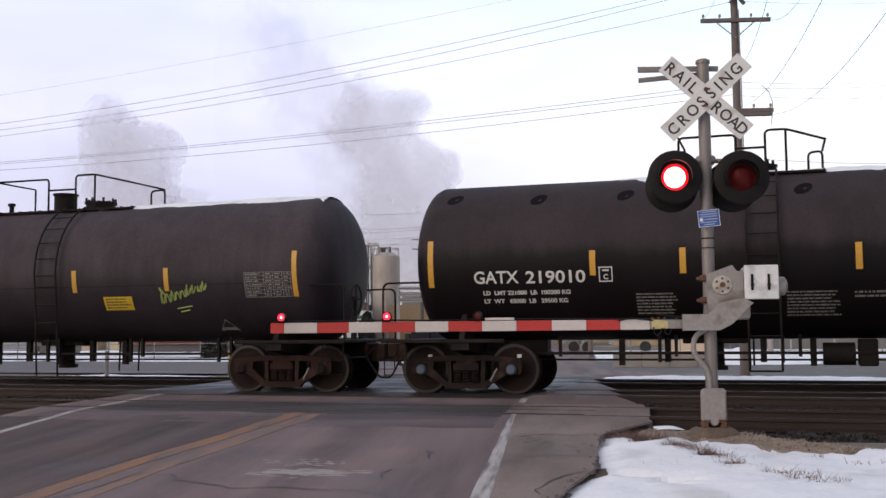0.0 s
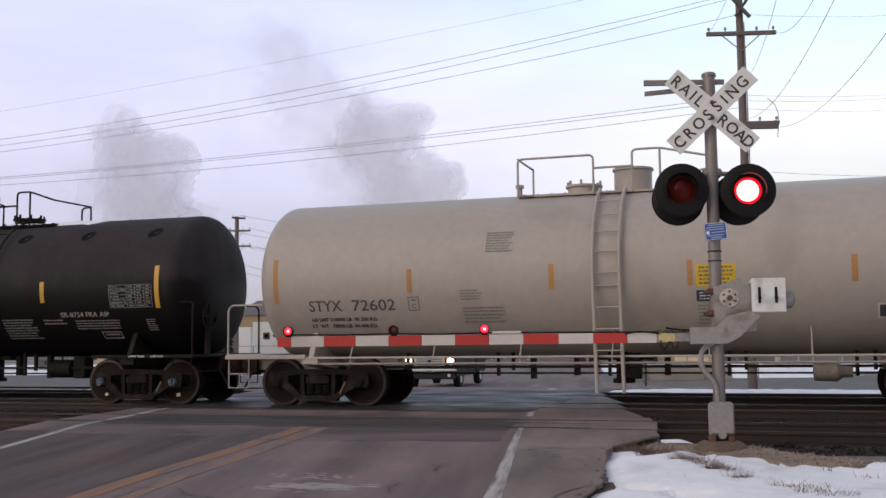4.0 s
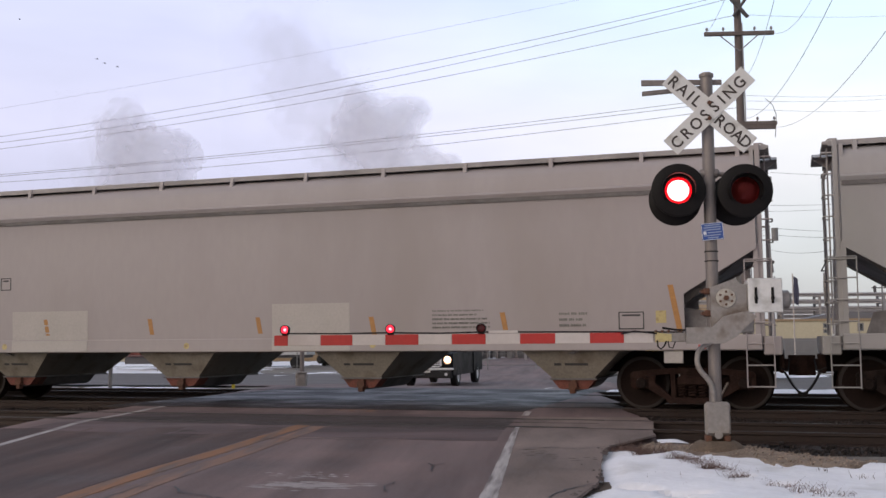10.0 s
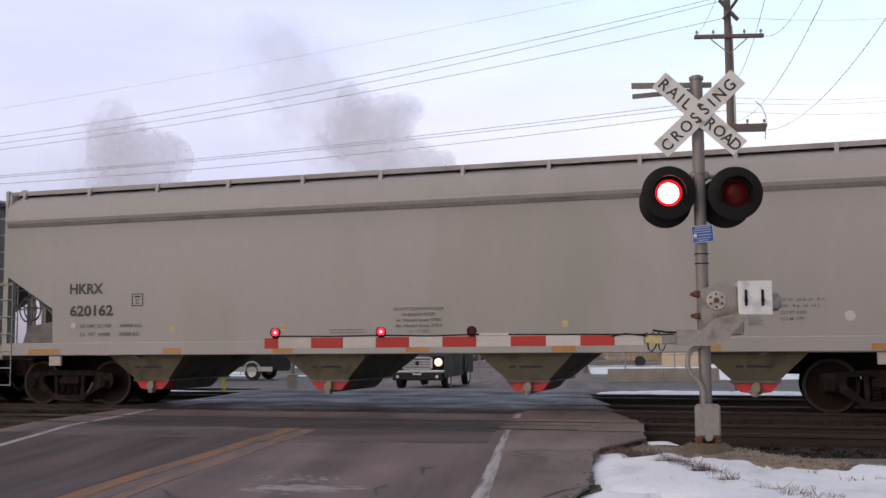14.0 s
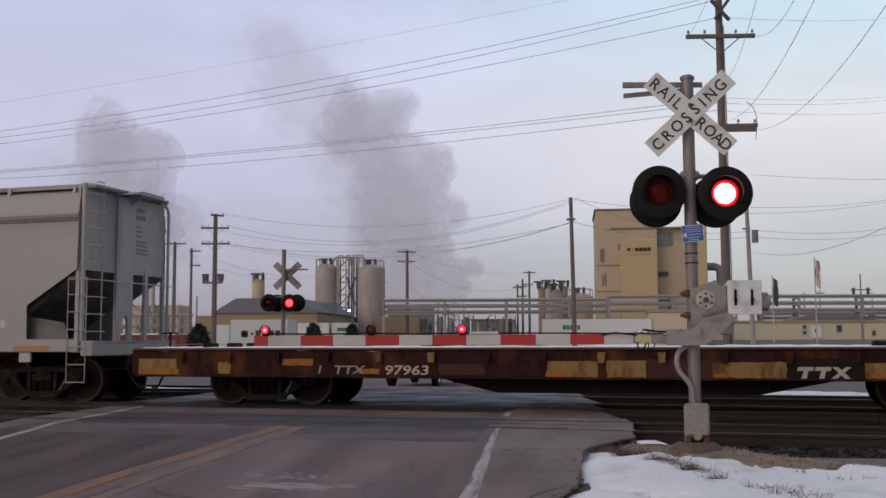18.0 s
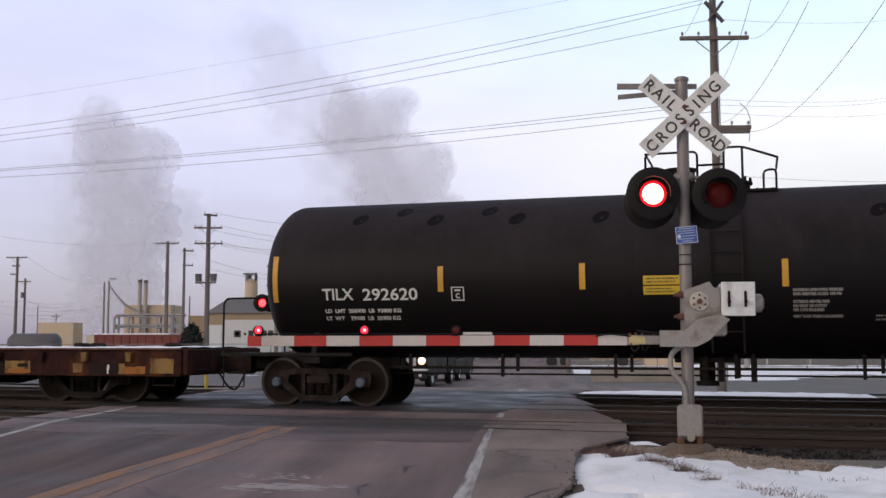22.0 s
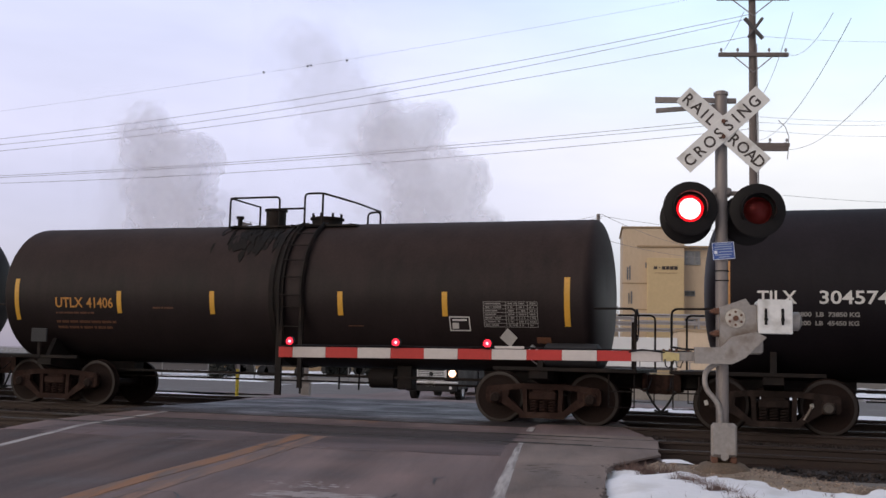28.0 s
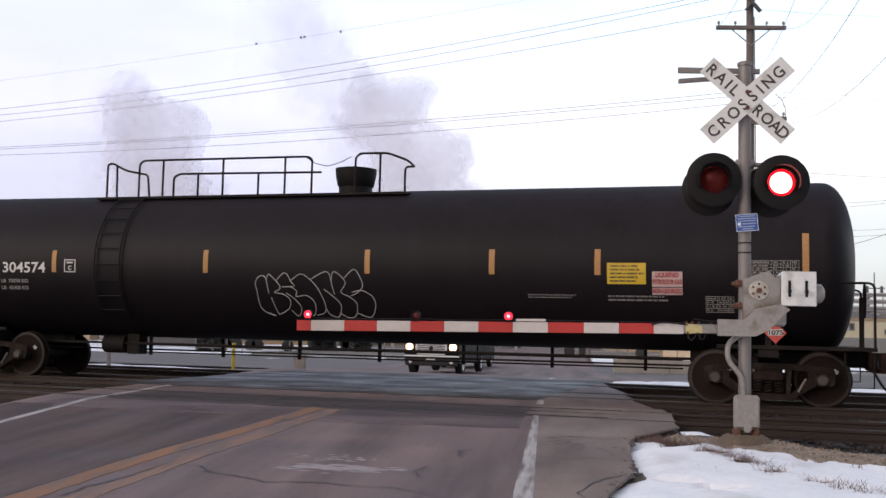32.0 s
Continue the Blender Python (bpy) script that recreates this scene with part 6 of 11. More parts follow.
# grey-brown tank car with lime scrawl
A, za_ = tank_car("tank_car", -11.1, 6.0, 1.42, 3.80, 7.0, TANK_DULL, "dull dark grey tank car with lime scrawl and snow", WHITE_INK, 5.55, TRUCK_RUST, TRUCK_GREY, False, head=0.66)
top_works(A, za_, 1.42, -1.45, 1.92, UNDER, -0.15, 0.24, 0.32, 0.75, 0.55, 0.5, 0.3, 0.6)
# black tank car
B, zb_ = tank_car("tank_car", 2.35, 5.0, 1.44, 3.83, 5.75, TANK_PALE_TOP, "black tank car with white stencils and a strip of snow", WHITE_INK, 4.27, TRUCK_GREY, CAP_BLUE, True, head=0.47, dx=0.2, sill=(0.8, 0.925, 0.99), rig=1.75)
top_works(B, zb_, 1.44, -0.5, 1.89, UNDER, 0.9, 0.2, 0.10, 0.75, 0.85, 0.5, 0.45, 0.6)
part("ladder_step", Shape().tube([(0.60, -1.38, 0.45), (1.10, -1.38, 0.45)], 0.016, 6), UNDER, B, "lowest rung of the ladder", 60)
# cream tank car
C, zc_ = tank_car("tank_car", 16.12, 6.3, 1.49, 3.88, 7.3, TANK_CREAM, "dirty cream tank car with dark stencils and side ladder", DARK_INK, 5.56, TRUCK_GREY, TRUCK_GREY, False, trim=TANK_CREAM, pipe_rail=True, head=0.52, sill=(-0.08, 0.89, 0.97), rig=-0.5, rail_z=1.91)
top_works(C, zc_, 1.49, -1.75, 1.7, TANK_CREAM, 0.25, 0.34, 0.36, -0.65, -0.03, 0.45, 0.3, 0.6)
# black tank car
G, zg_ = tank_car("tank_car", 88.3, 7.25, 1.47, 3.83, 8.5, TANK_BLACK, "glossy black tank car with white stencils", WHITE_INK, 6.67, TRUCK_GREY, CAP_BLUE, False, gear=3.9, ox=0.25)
top_works(G, zg_, 1.47, -0.7, 1.5, UNDER, -0.15, 0.26, 0.38, 0.75, 0.65, 0.5, 1.0, 0.62)
# brown-black tank car
H, zh_ = tank_car("tank_car", 104.11, 5.95, 1.40, 3.68, 6.75, TANK_BROWN, "weathered brown-black tank car with amber stencils", AMBER_INK, 5.08, TRUCK_RUST, TRUCK_GREY, False, head=0.27, dx=-0.12, gear=1.6, outlet=False, rig=1.6)
top_works(H, zh_, 1.40, -1.42, 1.31, UNDER, -0.72, 0.2, 0.3, 0.42, 0.40, 0.45, 0.4, 0.5)
for k, w in ((0.185, 0.06), (0.62, 0.04)):
    sd = Shape()
    for i in range(14):
        a = radians(72 - 82 * i / 13)
        sd.v += [(k - w, -1.47 * math.cos(a), zh_ + 1.47 * math.sin(a)), (k + w, -1.47 * math.cos(a), zh_ + 1.47 * math.sin(a)), (k + w, -1.40 * math.cos(a), zh_ + 1.40 * math.sin(a)), (k - w, -1.40 * math.cos(a), zh_ + 1.40 * math.sin(a))]
    for z in (zh_ - 0.8, 0.36 if k < 0.5 else 0.5):
        sd.v += [(k - w, -1.44, z), (k + w, -1.44, z), (k + w, -1.38, z), (k - w, -1.38, z)]
    for i in range(15):
        for j in range(4):
            sd.f.append([4 * i + j, 4 * i + (j + 1) % 4, 4 * i + 4 + (j + 1) % 4, 4 * i + 4 + j])
            sd.k.append(0)
    part("ladder_side", sd, UNDER, H, "wide black ladder side plate", 30)
# long black pressure tank car
I, zi_ = tank_car("tank_car", 120.74, 8.46, 1.46, 3.77, 9.35, TANK_LONG, "long black pressure tank car with outlined paint scrawl", WHITE_INK, 7.73, TRUCK_GREY, CAP_STEEL, True, outlet=False, head=0.54, dx=0.12, rig=-5.3)


def pressure_top(car, zc, r):
    top = zc + r
    part("platform", Shape().box(-5.4, 1.34, -0.75, -0.35, top - 0.14, top - 0.1).box(-5.4, 1.34, 0.35, 0.75, top - 0.14, top - 0.1), UNDER, car, "long grating platform")
    y = -0.72
    zt = top + 0.57
    runs = ([(-5.6, y, top - 0.1), (-5.6, y, zt), (-5.5, y, zt + 0.04), (-5.15, y, zt - 0.13), (-4.65, y, zt - 0.22), (-4.6, y, top - 0.1)],
            [(-5.38, y, zt), (-5.36, y, top - 0.1)],
            [(-4.85, y, top - 0.1), (-4.85, y, zt), (-4.75, y, zt + 0.07), (-1.2, y, zt + 0.05), (-1.1, y, zt), (-1.1, y, top - 0.1)],
            [(-4.05, y, top - 0.1), (-4.05, y, zt - 0.28), (-3.9, y, zt - 0.22), (-0.9, y, zt - 0.26)],
            [(-0.2, y, top - 0.1), (-0.2, y, zt), (-0.1, y, zt + 0.08), (0.45, y, zt + 0.07), (0.85, y, zt - 0.08), (0.98, y, zt - 0.2)],
            [(0.3, y, top - 0.1), (0.3, y, zt + 0.07)], [(0.8, y, top - 0.1), (0.8, y, zt - 0.2), (0.98, y, zt - 0.2)])
    shift = lambda x: x + (0.48 if x > -1.2 else 0.42 if x < -3 else 0.42 + 0.06 * (x + 3) / 1.8)
    for p in [[(shift(x), yy, z) for x, yy, z in q] for q in runs]:
        part("guard_rail", Shape().tube(bent(p, 0.08), 0.022, 7), UNDER, car, "bent pipe guard rail", 60)
    for x in (-4.3, -3.5, -2.95, -2.2, -1.65):
        part("rail_post", Shape().cyl((shift(x), y, top - 0.1), (shift(x), y, zt + (0.05 if x in (-4.3, -2.95, -1.65) else -0.24)), 0.022, n=6), UNDER, car)
    d = Shape().lathe([(top - 0.05, 0.33), (top + 0.10, 0.33), (top + 0.13, 0.36), (top + 0.34, 0.40), (top + 0.46, 0.41), (top + 0.48, 0.2), (top + 0.48, 0.0)], 24, "z")
    part("protective_housing", d, BLACK, car, "round black valve housing", 40)
    part("chain", Shape().tube([(-0.74, -0.72, top + 0.6), (-0.54, -0.72, top + 0.48), (-0.29, -0.72, top + 0.42), (0.0, -0.72, top + 0.5), (0.2, -0.72, top + 0.6)], 0.008, 5), UNDER, car, "", 60)
    for dx in (-0.28, 0.28):
        pts = [(-4.55 + dx, -(r + 0.06) * math.cos(radians(a)), zc + (r + 0.06) * math.sin(radians(a))) for a in range(62, -50, -10)]
        part("ladder_rail", Shape().tube(pts, 0.02, 6), BLACK, car, "ladder stile", 60)
    for a in range(58, -45, -12):
        part("rung", Shape().cyl((-4.83, -(r + 0.06) * math.cos(radians(a)), zc + (r + 0.06) * math.sin(radians(a))), (-4.27, -(r + 0.06) * math.cos(radians(a)), zc + (r + 0.06) * math.sin(radians(a))), 0.012, n=5), BLACK, car)


pressure_top(I, zi_, 1.46)


# ---- covered hoppers ----
def hopper_car(s, half_body, half, label, marks, chutes, gate, truck_x, truck_mat, seed, wheel_end=1):
    car = new_car("hopper_car", s, label, "hopper car")
    Wd, z0, z1, ze = 1.52, 1.02, 4.02, 4.22
    hb = half_body
    # sides: bulging panel, cut away by the end slopes
    slope_z, slope_x = 1.92, 1.15
    ys = lambda z: Wd + 0.05 * math.sin(math.pi * max(0, min(1, (z - z0) / (z1 - z0))))
    zs = [1.24, 1.5, 1.92, 2.25, 2.62, 3.1, 3.6, 3.68, 3.71, 4.0, 4.12, 4.22, 4.28]

    def end_at(z):
        if z >= 2.62:
            return hb
        return hb - 1.15 * min(1.0, (2.62 - z) / (2.62 - 1.92))

    for sd in (-1, 1):
        sh = Shape()
        rows = []
        for z in zs:
            y = ys(z) + (0.03 if z in (3.68, 3.71) else 0)
            if z > 4.0:
                y = Wd * (1 - ((z - 4.0) / 0.33) ** 2 * 0.38)
            e = end_at(z)
            rows.append([(x * e, sd * y, z) for x in np.linspace(-1, 1, 15)])
            rows[-1] = [(x, y_, z_) for x, y_, z_ in rows[-1]]
        sh.v = [p for r_ in rows for p in r_]
        for j in range(len(rows) - 1):
            for i in range(14):
                sh.f.append([j * 15 + i, j * 15 + i + 1, (j + 1) * 15 + i + 1, (j + 1) * 15 + i])
                sh.k.append(0)
        part("side", sh, HOPPER_GREY, car, "smooth grey side", 40)
        part("side_sill", Shape().box(-half + 0.3, half - 0.3, sd * 1.50 - 0.05, sd * 1.50 + 0.05, 1.0, 1.25, 0.015), HOPPER_GREY, car, "grey side sill")
        part("top_rib", Shape().prism([(sd * 1.52, 3.78), (sd * 1.60, 3.71), (sd * 1.595, 3.69), (sd * 1.52, 3.58)], -hb, hb, "x"), HOPPER_GREY, car, "overhanging rib under the eaves")
        # dark strip painted in place of the shadow the rib would cast
        part("rib_shadow_seam", Shape().box(-hb + 0.02, hb - 0.02, sd * 1.545 - 0.02, sd * 1.545 + 0.02, 3.575, 3.665), HOPPER_DARK, car, "dark band drawn as the shadow under the rib")
        for k, x in enumerate(np.linspace(-hb + 0.25, hb - 0.25, 12)):
            part("roof_bracket", Shape().prism([(sd * 1.43, 4.00), (sd * 1.36, 4.33), (sd * 1.29, 4.33), (sd * 1.37, 4.00)], x - 0.035, x + 0.035, "x"), HOPPER_GREY, car, "flat bracket holding the walkway")
        rb = Shape().box(-hb - 0.15, hb + 0.2, sd * 1.12 - 0.20, sd * 1.12 + 0.20, 4.285, 4.30)
        for u in np.arange(-hb - 0.1, hb + 0.2, 0.12):
            rb.box(u, u + 0.012, sd * 1.12 - 0.19, sd * 1.12 + 0.19, 4.30, 4.312)
        part("running_board", rb, WALKWAY, car, "dark grating walkway on the roof")
        part("walkway_edge", Shape().box(-hb - 0.15, hb + 0.2, sd * 1.335 - 0.012, sd * 1.335 + 0.012, 4.25, 4.335), HOPPER_END, car, "grey steel edge of the walkway")
    roof = Shape()
    n = 11
    for x in np.linspace(-hb, hb, 9):
        for i in range(n):
            y = -0.96 + 1.92 * i / (n - 1)
            roof.v.append((x, y * 1.0, 4.28 + 0.10 * (1 - (y / 0.96) ** 2)))
    for j in range(8):
        for i in range(n - 1):
            roof.f.append([j * n + i, j * n + i + 1, (j + 1) * n + i + 1, (j + 1) * n + i])
            roof.k.append(0)
    part("roof", roof, HOPPER_GREY, car, "curved roof", 40)
    for x in np.linspace(-hb + 0.9, hb - 2.2, 4):
        part("hatch_cover", Shape().box(x, x + 1.7, -0.34, 0.34, 4.36, 4.46, 0.03), HOPPER_LIGHT, car, "trough hatch cover")
    for sg in (-1, 1):
        e = Shape()
        # end wall, slope sheet below it and its inner side plates
        e.box(min(sg * hb, sg * (hb - 0.06)), max(sg * hb, sg * (hb - 0.06)), -1.5, 1.5, 2.62, 4.25)
        part("end_wall", e, HOPPER_END, car, "grey end wall")
        xw = lambda d, e: (min(sg * (hb + d), sg * (hb + e)), max(sg * (hb + d), sg * (hb + e)))
        # broad middle plate with an arched foot, slim post beside it
        part("middle_plate", Shape().prism([(-0.32, 4.2), (-0.32, 1.2), (-0.14, 1.2), (-0.12, 1.62), (-0.04, 1.74), (0.06, 1.74), (0.12, 1.62), (0.14, 1.2), (0.27, 1.2), (0.27, 4.2)], *xw(-0.02, 0.05), "x"), HOPPER_END, car, "broad middle plate of the end")
        part("end_post", Shape().box(*xw(-0.04, 0.04), 0.74, 0.86, 1.2, 2.76, 0.01), HOPPER_GREY, car, "slim end post")
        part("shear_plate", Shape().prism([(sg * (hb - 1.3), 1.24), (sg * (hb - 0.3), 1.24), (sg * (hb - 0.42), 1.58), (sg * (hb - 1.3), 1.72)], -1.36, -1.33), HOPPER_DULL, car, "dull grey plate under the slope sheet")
        part("far_corner_rail", Shape().tube(bent([(sg * (hb + 0.14), 1.46, 1.24), (sg * (hb + 0.14), 1.46, 4.12), (sg * (hb + 0.08), 1.30, 4.30), (sg * (hb - 0.05), 0.95, 4.34)], 0.10), 0.032, 7), HOPPER_GREY, car, "bent corner rail", 60)
        part("cross_rail", Shape().tube(bent([(sg * (half - 0.54), -1.54, 2.42), (sg * (half - 0.12), -1.54, 2.42), (sg * (half - 0.12), 1.46, 2.42), (sg * (hb + 0.14), 1.46, 2.42)], 0.06), 0.014, 6), HOPPER_GREY, car, "pipe rail across the end", 60)
        part("end_walkway", Shape().box(*xw(-0.25, 0.24), -1.34, -0.30, 4.27, 4.325, 0.008).prism([(-0.34, 4.24), (0.10, 4.36), (0.92, 4.34), (0.92, 4.27), (0.10, 4.28)], *xw(-0.1, 0.36), "x"), HOPPER_END, car, "flat walkway across the end of the roof")
        part("walkway_gusset", Shape().prism([(sg * hb, 4.27), (sg * (hb + 0.34), 4.27), (sg * hb, 4.02)], 0.12, 0.16), HOPPER_END, car, "triangular bracket")
        # shade under the car end is coloured into the slope sheet and gusset
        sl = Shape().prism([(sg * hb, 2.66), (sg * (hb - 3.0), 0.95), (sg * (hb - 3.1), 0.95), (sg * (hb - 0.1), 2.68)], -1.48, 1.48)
        part("slope_sheet", sl, HOPPER_DARK, car, "sloping end sheet")
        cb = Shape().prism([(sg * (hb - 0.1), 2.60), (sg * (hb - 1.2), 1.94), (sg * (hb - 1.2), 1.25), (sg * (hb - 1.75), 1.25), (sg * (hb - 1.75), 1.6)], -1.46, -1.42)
        part("end_gusset", cb, HOPPER_DARK, car)
        for y in (-1.49, 1.49):
            part("end_post", Shape().box(min(sg * (hb - 0.05), sg * (hb + 0.03)), max(sg * (hb - 0.05), sg * (hb + 0.03)), y - 0.04, y + 0.04, 1.2, 2.7), HOPPER_GREY, car, "corner post")
        part("end_sill", Shape().box(min(sg * half, sg * (half - 0.28)), max(sg * half, sg * (half - 0.28)), -1.5, 1.5, 0.92, 1.22, 0.02).box(min(sg * half, sg * (half - 1.6)), max(sg * half, sg * (half - 1.6)), -1.45, 1.45, 1.17, 1.22), HOPPER_GREY, car, "end sill and platform")
        part("center_sill", Shape().box(min(sg * half, sg * (half - 3.4)), max(sg * half, sg * (half - 3.4)), -0.2, 0.2, 0.62, 0.98, 0.02), UNDER, car)
        # side ladder low, end ladder high
        x = sg * (half - 0.12)
        lad = [[(x, -1.56, 0.40), (x, -1.56, 2.45)], [(x - sg * 0.42, -1.56, 0.40), (x - sg * 0.42, -1.56, 2.45)], [(x, -1.56, 2.45), (x - sg * 0.42, -1.56, 2.45)]]
        for p in lad:
            part("ladder_rail", Shape().tube(p, 0.011, 5), HOPPER_GREY, car, "ladder stile", 60)
        for k in range(6):
            z = 0.42 + 0.34 * k
            part("rung", Shape().cyl((x, -1.56, z), (x - sg * 0.42, -1.56, z), 0.012, n=5), HOPPER_GREY, car)
        xe = sg * (hb + 0.16)
        part("corner_stile", Shape().box(min(sg * (hb + 0.02), sg * (hb + 0.10)), max(sg * (hb + 0.02), sg * (hb + 0.10)), -1.50, -1.42, 1.2, 4.34, 0.01), HOPPER_GREY, car, "upright corner stile")
        part("ladder_rail", Shape().tube(bent([(xe, -0.98, 1.25), (xe, -0.98, 4.42), (xe - sg * 0.16, -0.98, 4.42)], 0.06), 0.015, 5), HOPPER_GREY, car, "end ladder stile", 60)
        for k in range(9):
            z = 1.4 + 0.34 * k
            part("rung", Shape().tube(bent([(sg * (hb + 0.06), -1.44, z), (xe + sg * 0.10, -1.44, z), (xe + sg * 0.10, -0.98, z), (xe, -0.98, z)], 0.04, 3), 0.013, 5), HOPPER_GREY, car, "bent grab iron", 60)
        coupler(car, sg * half, sg, 0.06)
        truck_parts(car, sg * truck_x, truck_mat, WSETS[(TRUCK_GREY.name, False)])
    bw = part("brake_wheel", Shape().lathe([(-0.01, 0.27), (0.01, 0.29), (0.01, 0.25), (-0.01, 0.25)], 20, "x").box(-0.01, 0.01, -0.27, 0.27, -0.015, 0.015).box(-0.01, 0.01, -0.015, 0.015, -0.27, 0.27), HOPPER_GREY, car, "brake hand wheel")
    bw.matrix_basis = pose(wheel_end * (half - 0.1), 0.42 * wheel_end, 2.0)
    part("brake_box", Shape().box(half - 1.15, half - 0.95, -1.2, -1.0, 1.22, 1.50, 0.02), UNDER, car, "small black valve box on the end platform", 40)
    for x in chutes:
        ch = Shape()
        # four sloping sides down to the gate
        t = [(x - 0.86, -1.40, 1.02), (x + 0.86, -1.40, 1.02), (x + 0.95, 1.40, 1.02), (x - 0.95, 1.40, 1.02)]
        b = [(x - 0.36, -1.17, 0.53), (x + 0.36, -1.17, 0.53), (x + 0.36, 1.17, 0.53), (x - 0.36, 1.17, 0.53)]
        ch.add(t + b, [(0, 1, 5, 4), (1, 2, 6, 5), (2, 3, 7, 6), (3, 0, 4, 7), (4, 5, 6, 7)])
        c = part("chute", ch, HOPPER_OLIVE if gate is HOPPER_TAN else HOPPER_TAN, car, "grimy funnel of a hopper bay")
        part("gate_frame", Shape().box(x - 0.40, x + 0.40, -1.20, 1.18, 0.50, 0.53), HOPPER_DARK, c)
        for s_ in (-1, 1):
            part("gate", Shape().prism([(x + s_ * 0.37, 0.50), (x + s_ * 0.05, 0.50), (x + s_ * 0.04, 0.41), (x + s_ * 0.13, 0.34), (x + s_ * 0.24, 0.35)][::s_], -1.16, -0.80), CHUTE_RED if gate is HOPPER_TAN else CHUTE_RUST, c, "outlet gate")
        part("gate_body", Shape().prism([(x - 0.30, 0.52), (x + 0.30, 0.52), (x + 0.16, 0.36), (x + 0.07, 0.31), (x - 0.07, 0.31), (x - 0.16, 0.36)], -1.10, 0.9), HOPPER_DARK, c, "dark gate casting")
        for k, (xa, xb) in enumerate(((x - 0.30, x - 0.18), (x - 0.12, x + 0.28))):
            part("stencil_bar", Shape().add([(xa, -1.298, 0.79), (xb, -1.298, 0.79), (xb, -1.278, 0.748), (xa, -1.278, 0.748)], [(0, 1, 2, 3)]), DARK_INK, c)
        part("gate_valve", Shape().cyl((x, -1.24, 0.41), (x, -1.08, 0.41), 0.075, n=10).box(x - 0.06, x + 0.04, -1.22, -1.10, 0.27, 0.36, 0.012).box(x - 0.12, x + 0.12, -1.19, -1.12, 0.345, 0.37, 0.006).box(x - 0.03, x + 0.06, -1.22, -1.12, 0.44, 0.50, 0.01), gate, c, "capped outlet casting", 40)
    return car


D = hopper_car(33.17, 8.8, 9.15, "grey covered hopper with pale repaint patches and orange strips", None, [27.45 - 33.17, 31.25 - 33.17, 35.0 - 33.17, 38.9 - 33.17], RUST, 7.7, TRUCK_RUST, 3)
E_ = hopper_car(52.07, 8.8, 9.15, "grey covered hopper with dark stencils and red outlet gates", None, [46.46 - 52.07, 50.2 - 52.07, 53.93 - 52.07, 57.7 - 52.07], HOPPER_TAN, 7.63, TRUCK_GREY, 4, -1)
for k, (z, w) in enumerate(((4.02, 0.30), (3.86, 0.34), (3.66, 0.16), (3.56, 0.22), (3.46, 0.22), (3.34, 0.40), (3.26, 0.38), (3.17, 0.44), (3.09, 0.44))):
    part("small_print", Shape().box(8.801, 8.806, 0.42, 0.42 + w, z - (0.045 if k < 2 else 0.02), z + (0.045 if k < 2 else 0.02)), GREY_INK, E_, "line of worn print on the end wall")
for sg in (-1, 1):
    for d in (-AX, AX):
        part("white_dash", Shape().box(sg * 7.7 + d - 0.06, sg * 7.7 + d + 0.06, -1.052, -1.039, 0.50, 0.512), WHITE_INK, D, "short white paint dash on the truck")
HOPPER_COOL = mat("cool_grey_hopper_paint", (0.362, 0.340, 0.341), 0.55, var=0.04, scale=0.6, fine=9, bump=0.04, dirt=(0.315, 0.305, 0.29), amount=0.3, streak=(1.0, 1, 0.35), dirt_scale=0.5)
for ob in E_.children_recursive:
    if ob.type == "MESH" and ob.data.materials and ob.data.materials[0] == HOPPER_GREY:
        ob.data.materials[0] = HOPPER_COOL

# ---- flat car ----
F = new_car("flat_car", 70.65, "rusty yellow flat car with snow along its empty deck", "flat car")


def ragged_patch(car, x0, x1, z0, z1, lift, skin, seed):
    """Flaking paint on the flat side: a thin plate with torn edges."""
    rim = []
    for (ax, az), (bx, bz) in zip(((x0, z0), (x1, z0), (x1, z1), (x0, z1)), ((x1, z0), (x1, z1), (x0, z1), (x0, z0))):
        n_ = max(3, int(math.hypot(bx - ax, bz - az) / 0.04))
        for i in range(n_):
            u = i / n_
            px, pz = ax + (bx - ax) * u, az + (bz - az) * u
            k = 0.022 * noise.noise(Vector((px * 9, pz * 9, seed))) + 0.012 * noise.noise(Vector((px * 31, pz * 31, seed)))
            rim.append((px + k, max(0.572, pz - abs(k) * (1 if pz > 0.7 else -1))))
    part("paint_patch", Shape().prism(rim, -1.531 - lift, -1.5305), skin, car, "torn patch of old paint", 0)


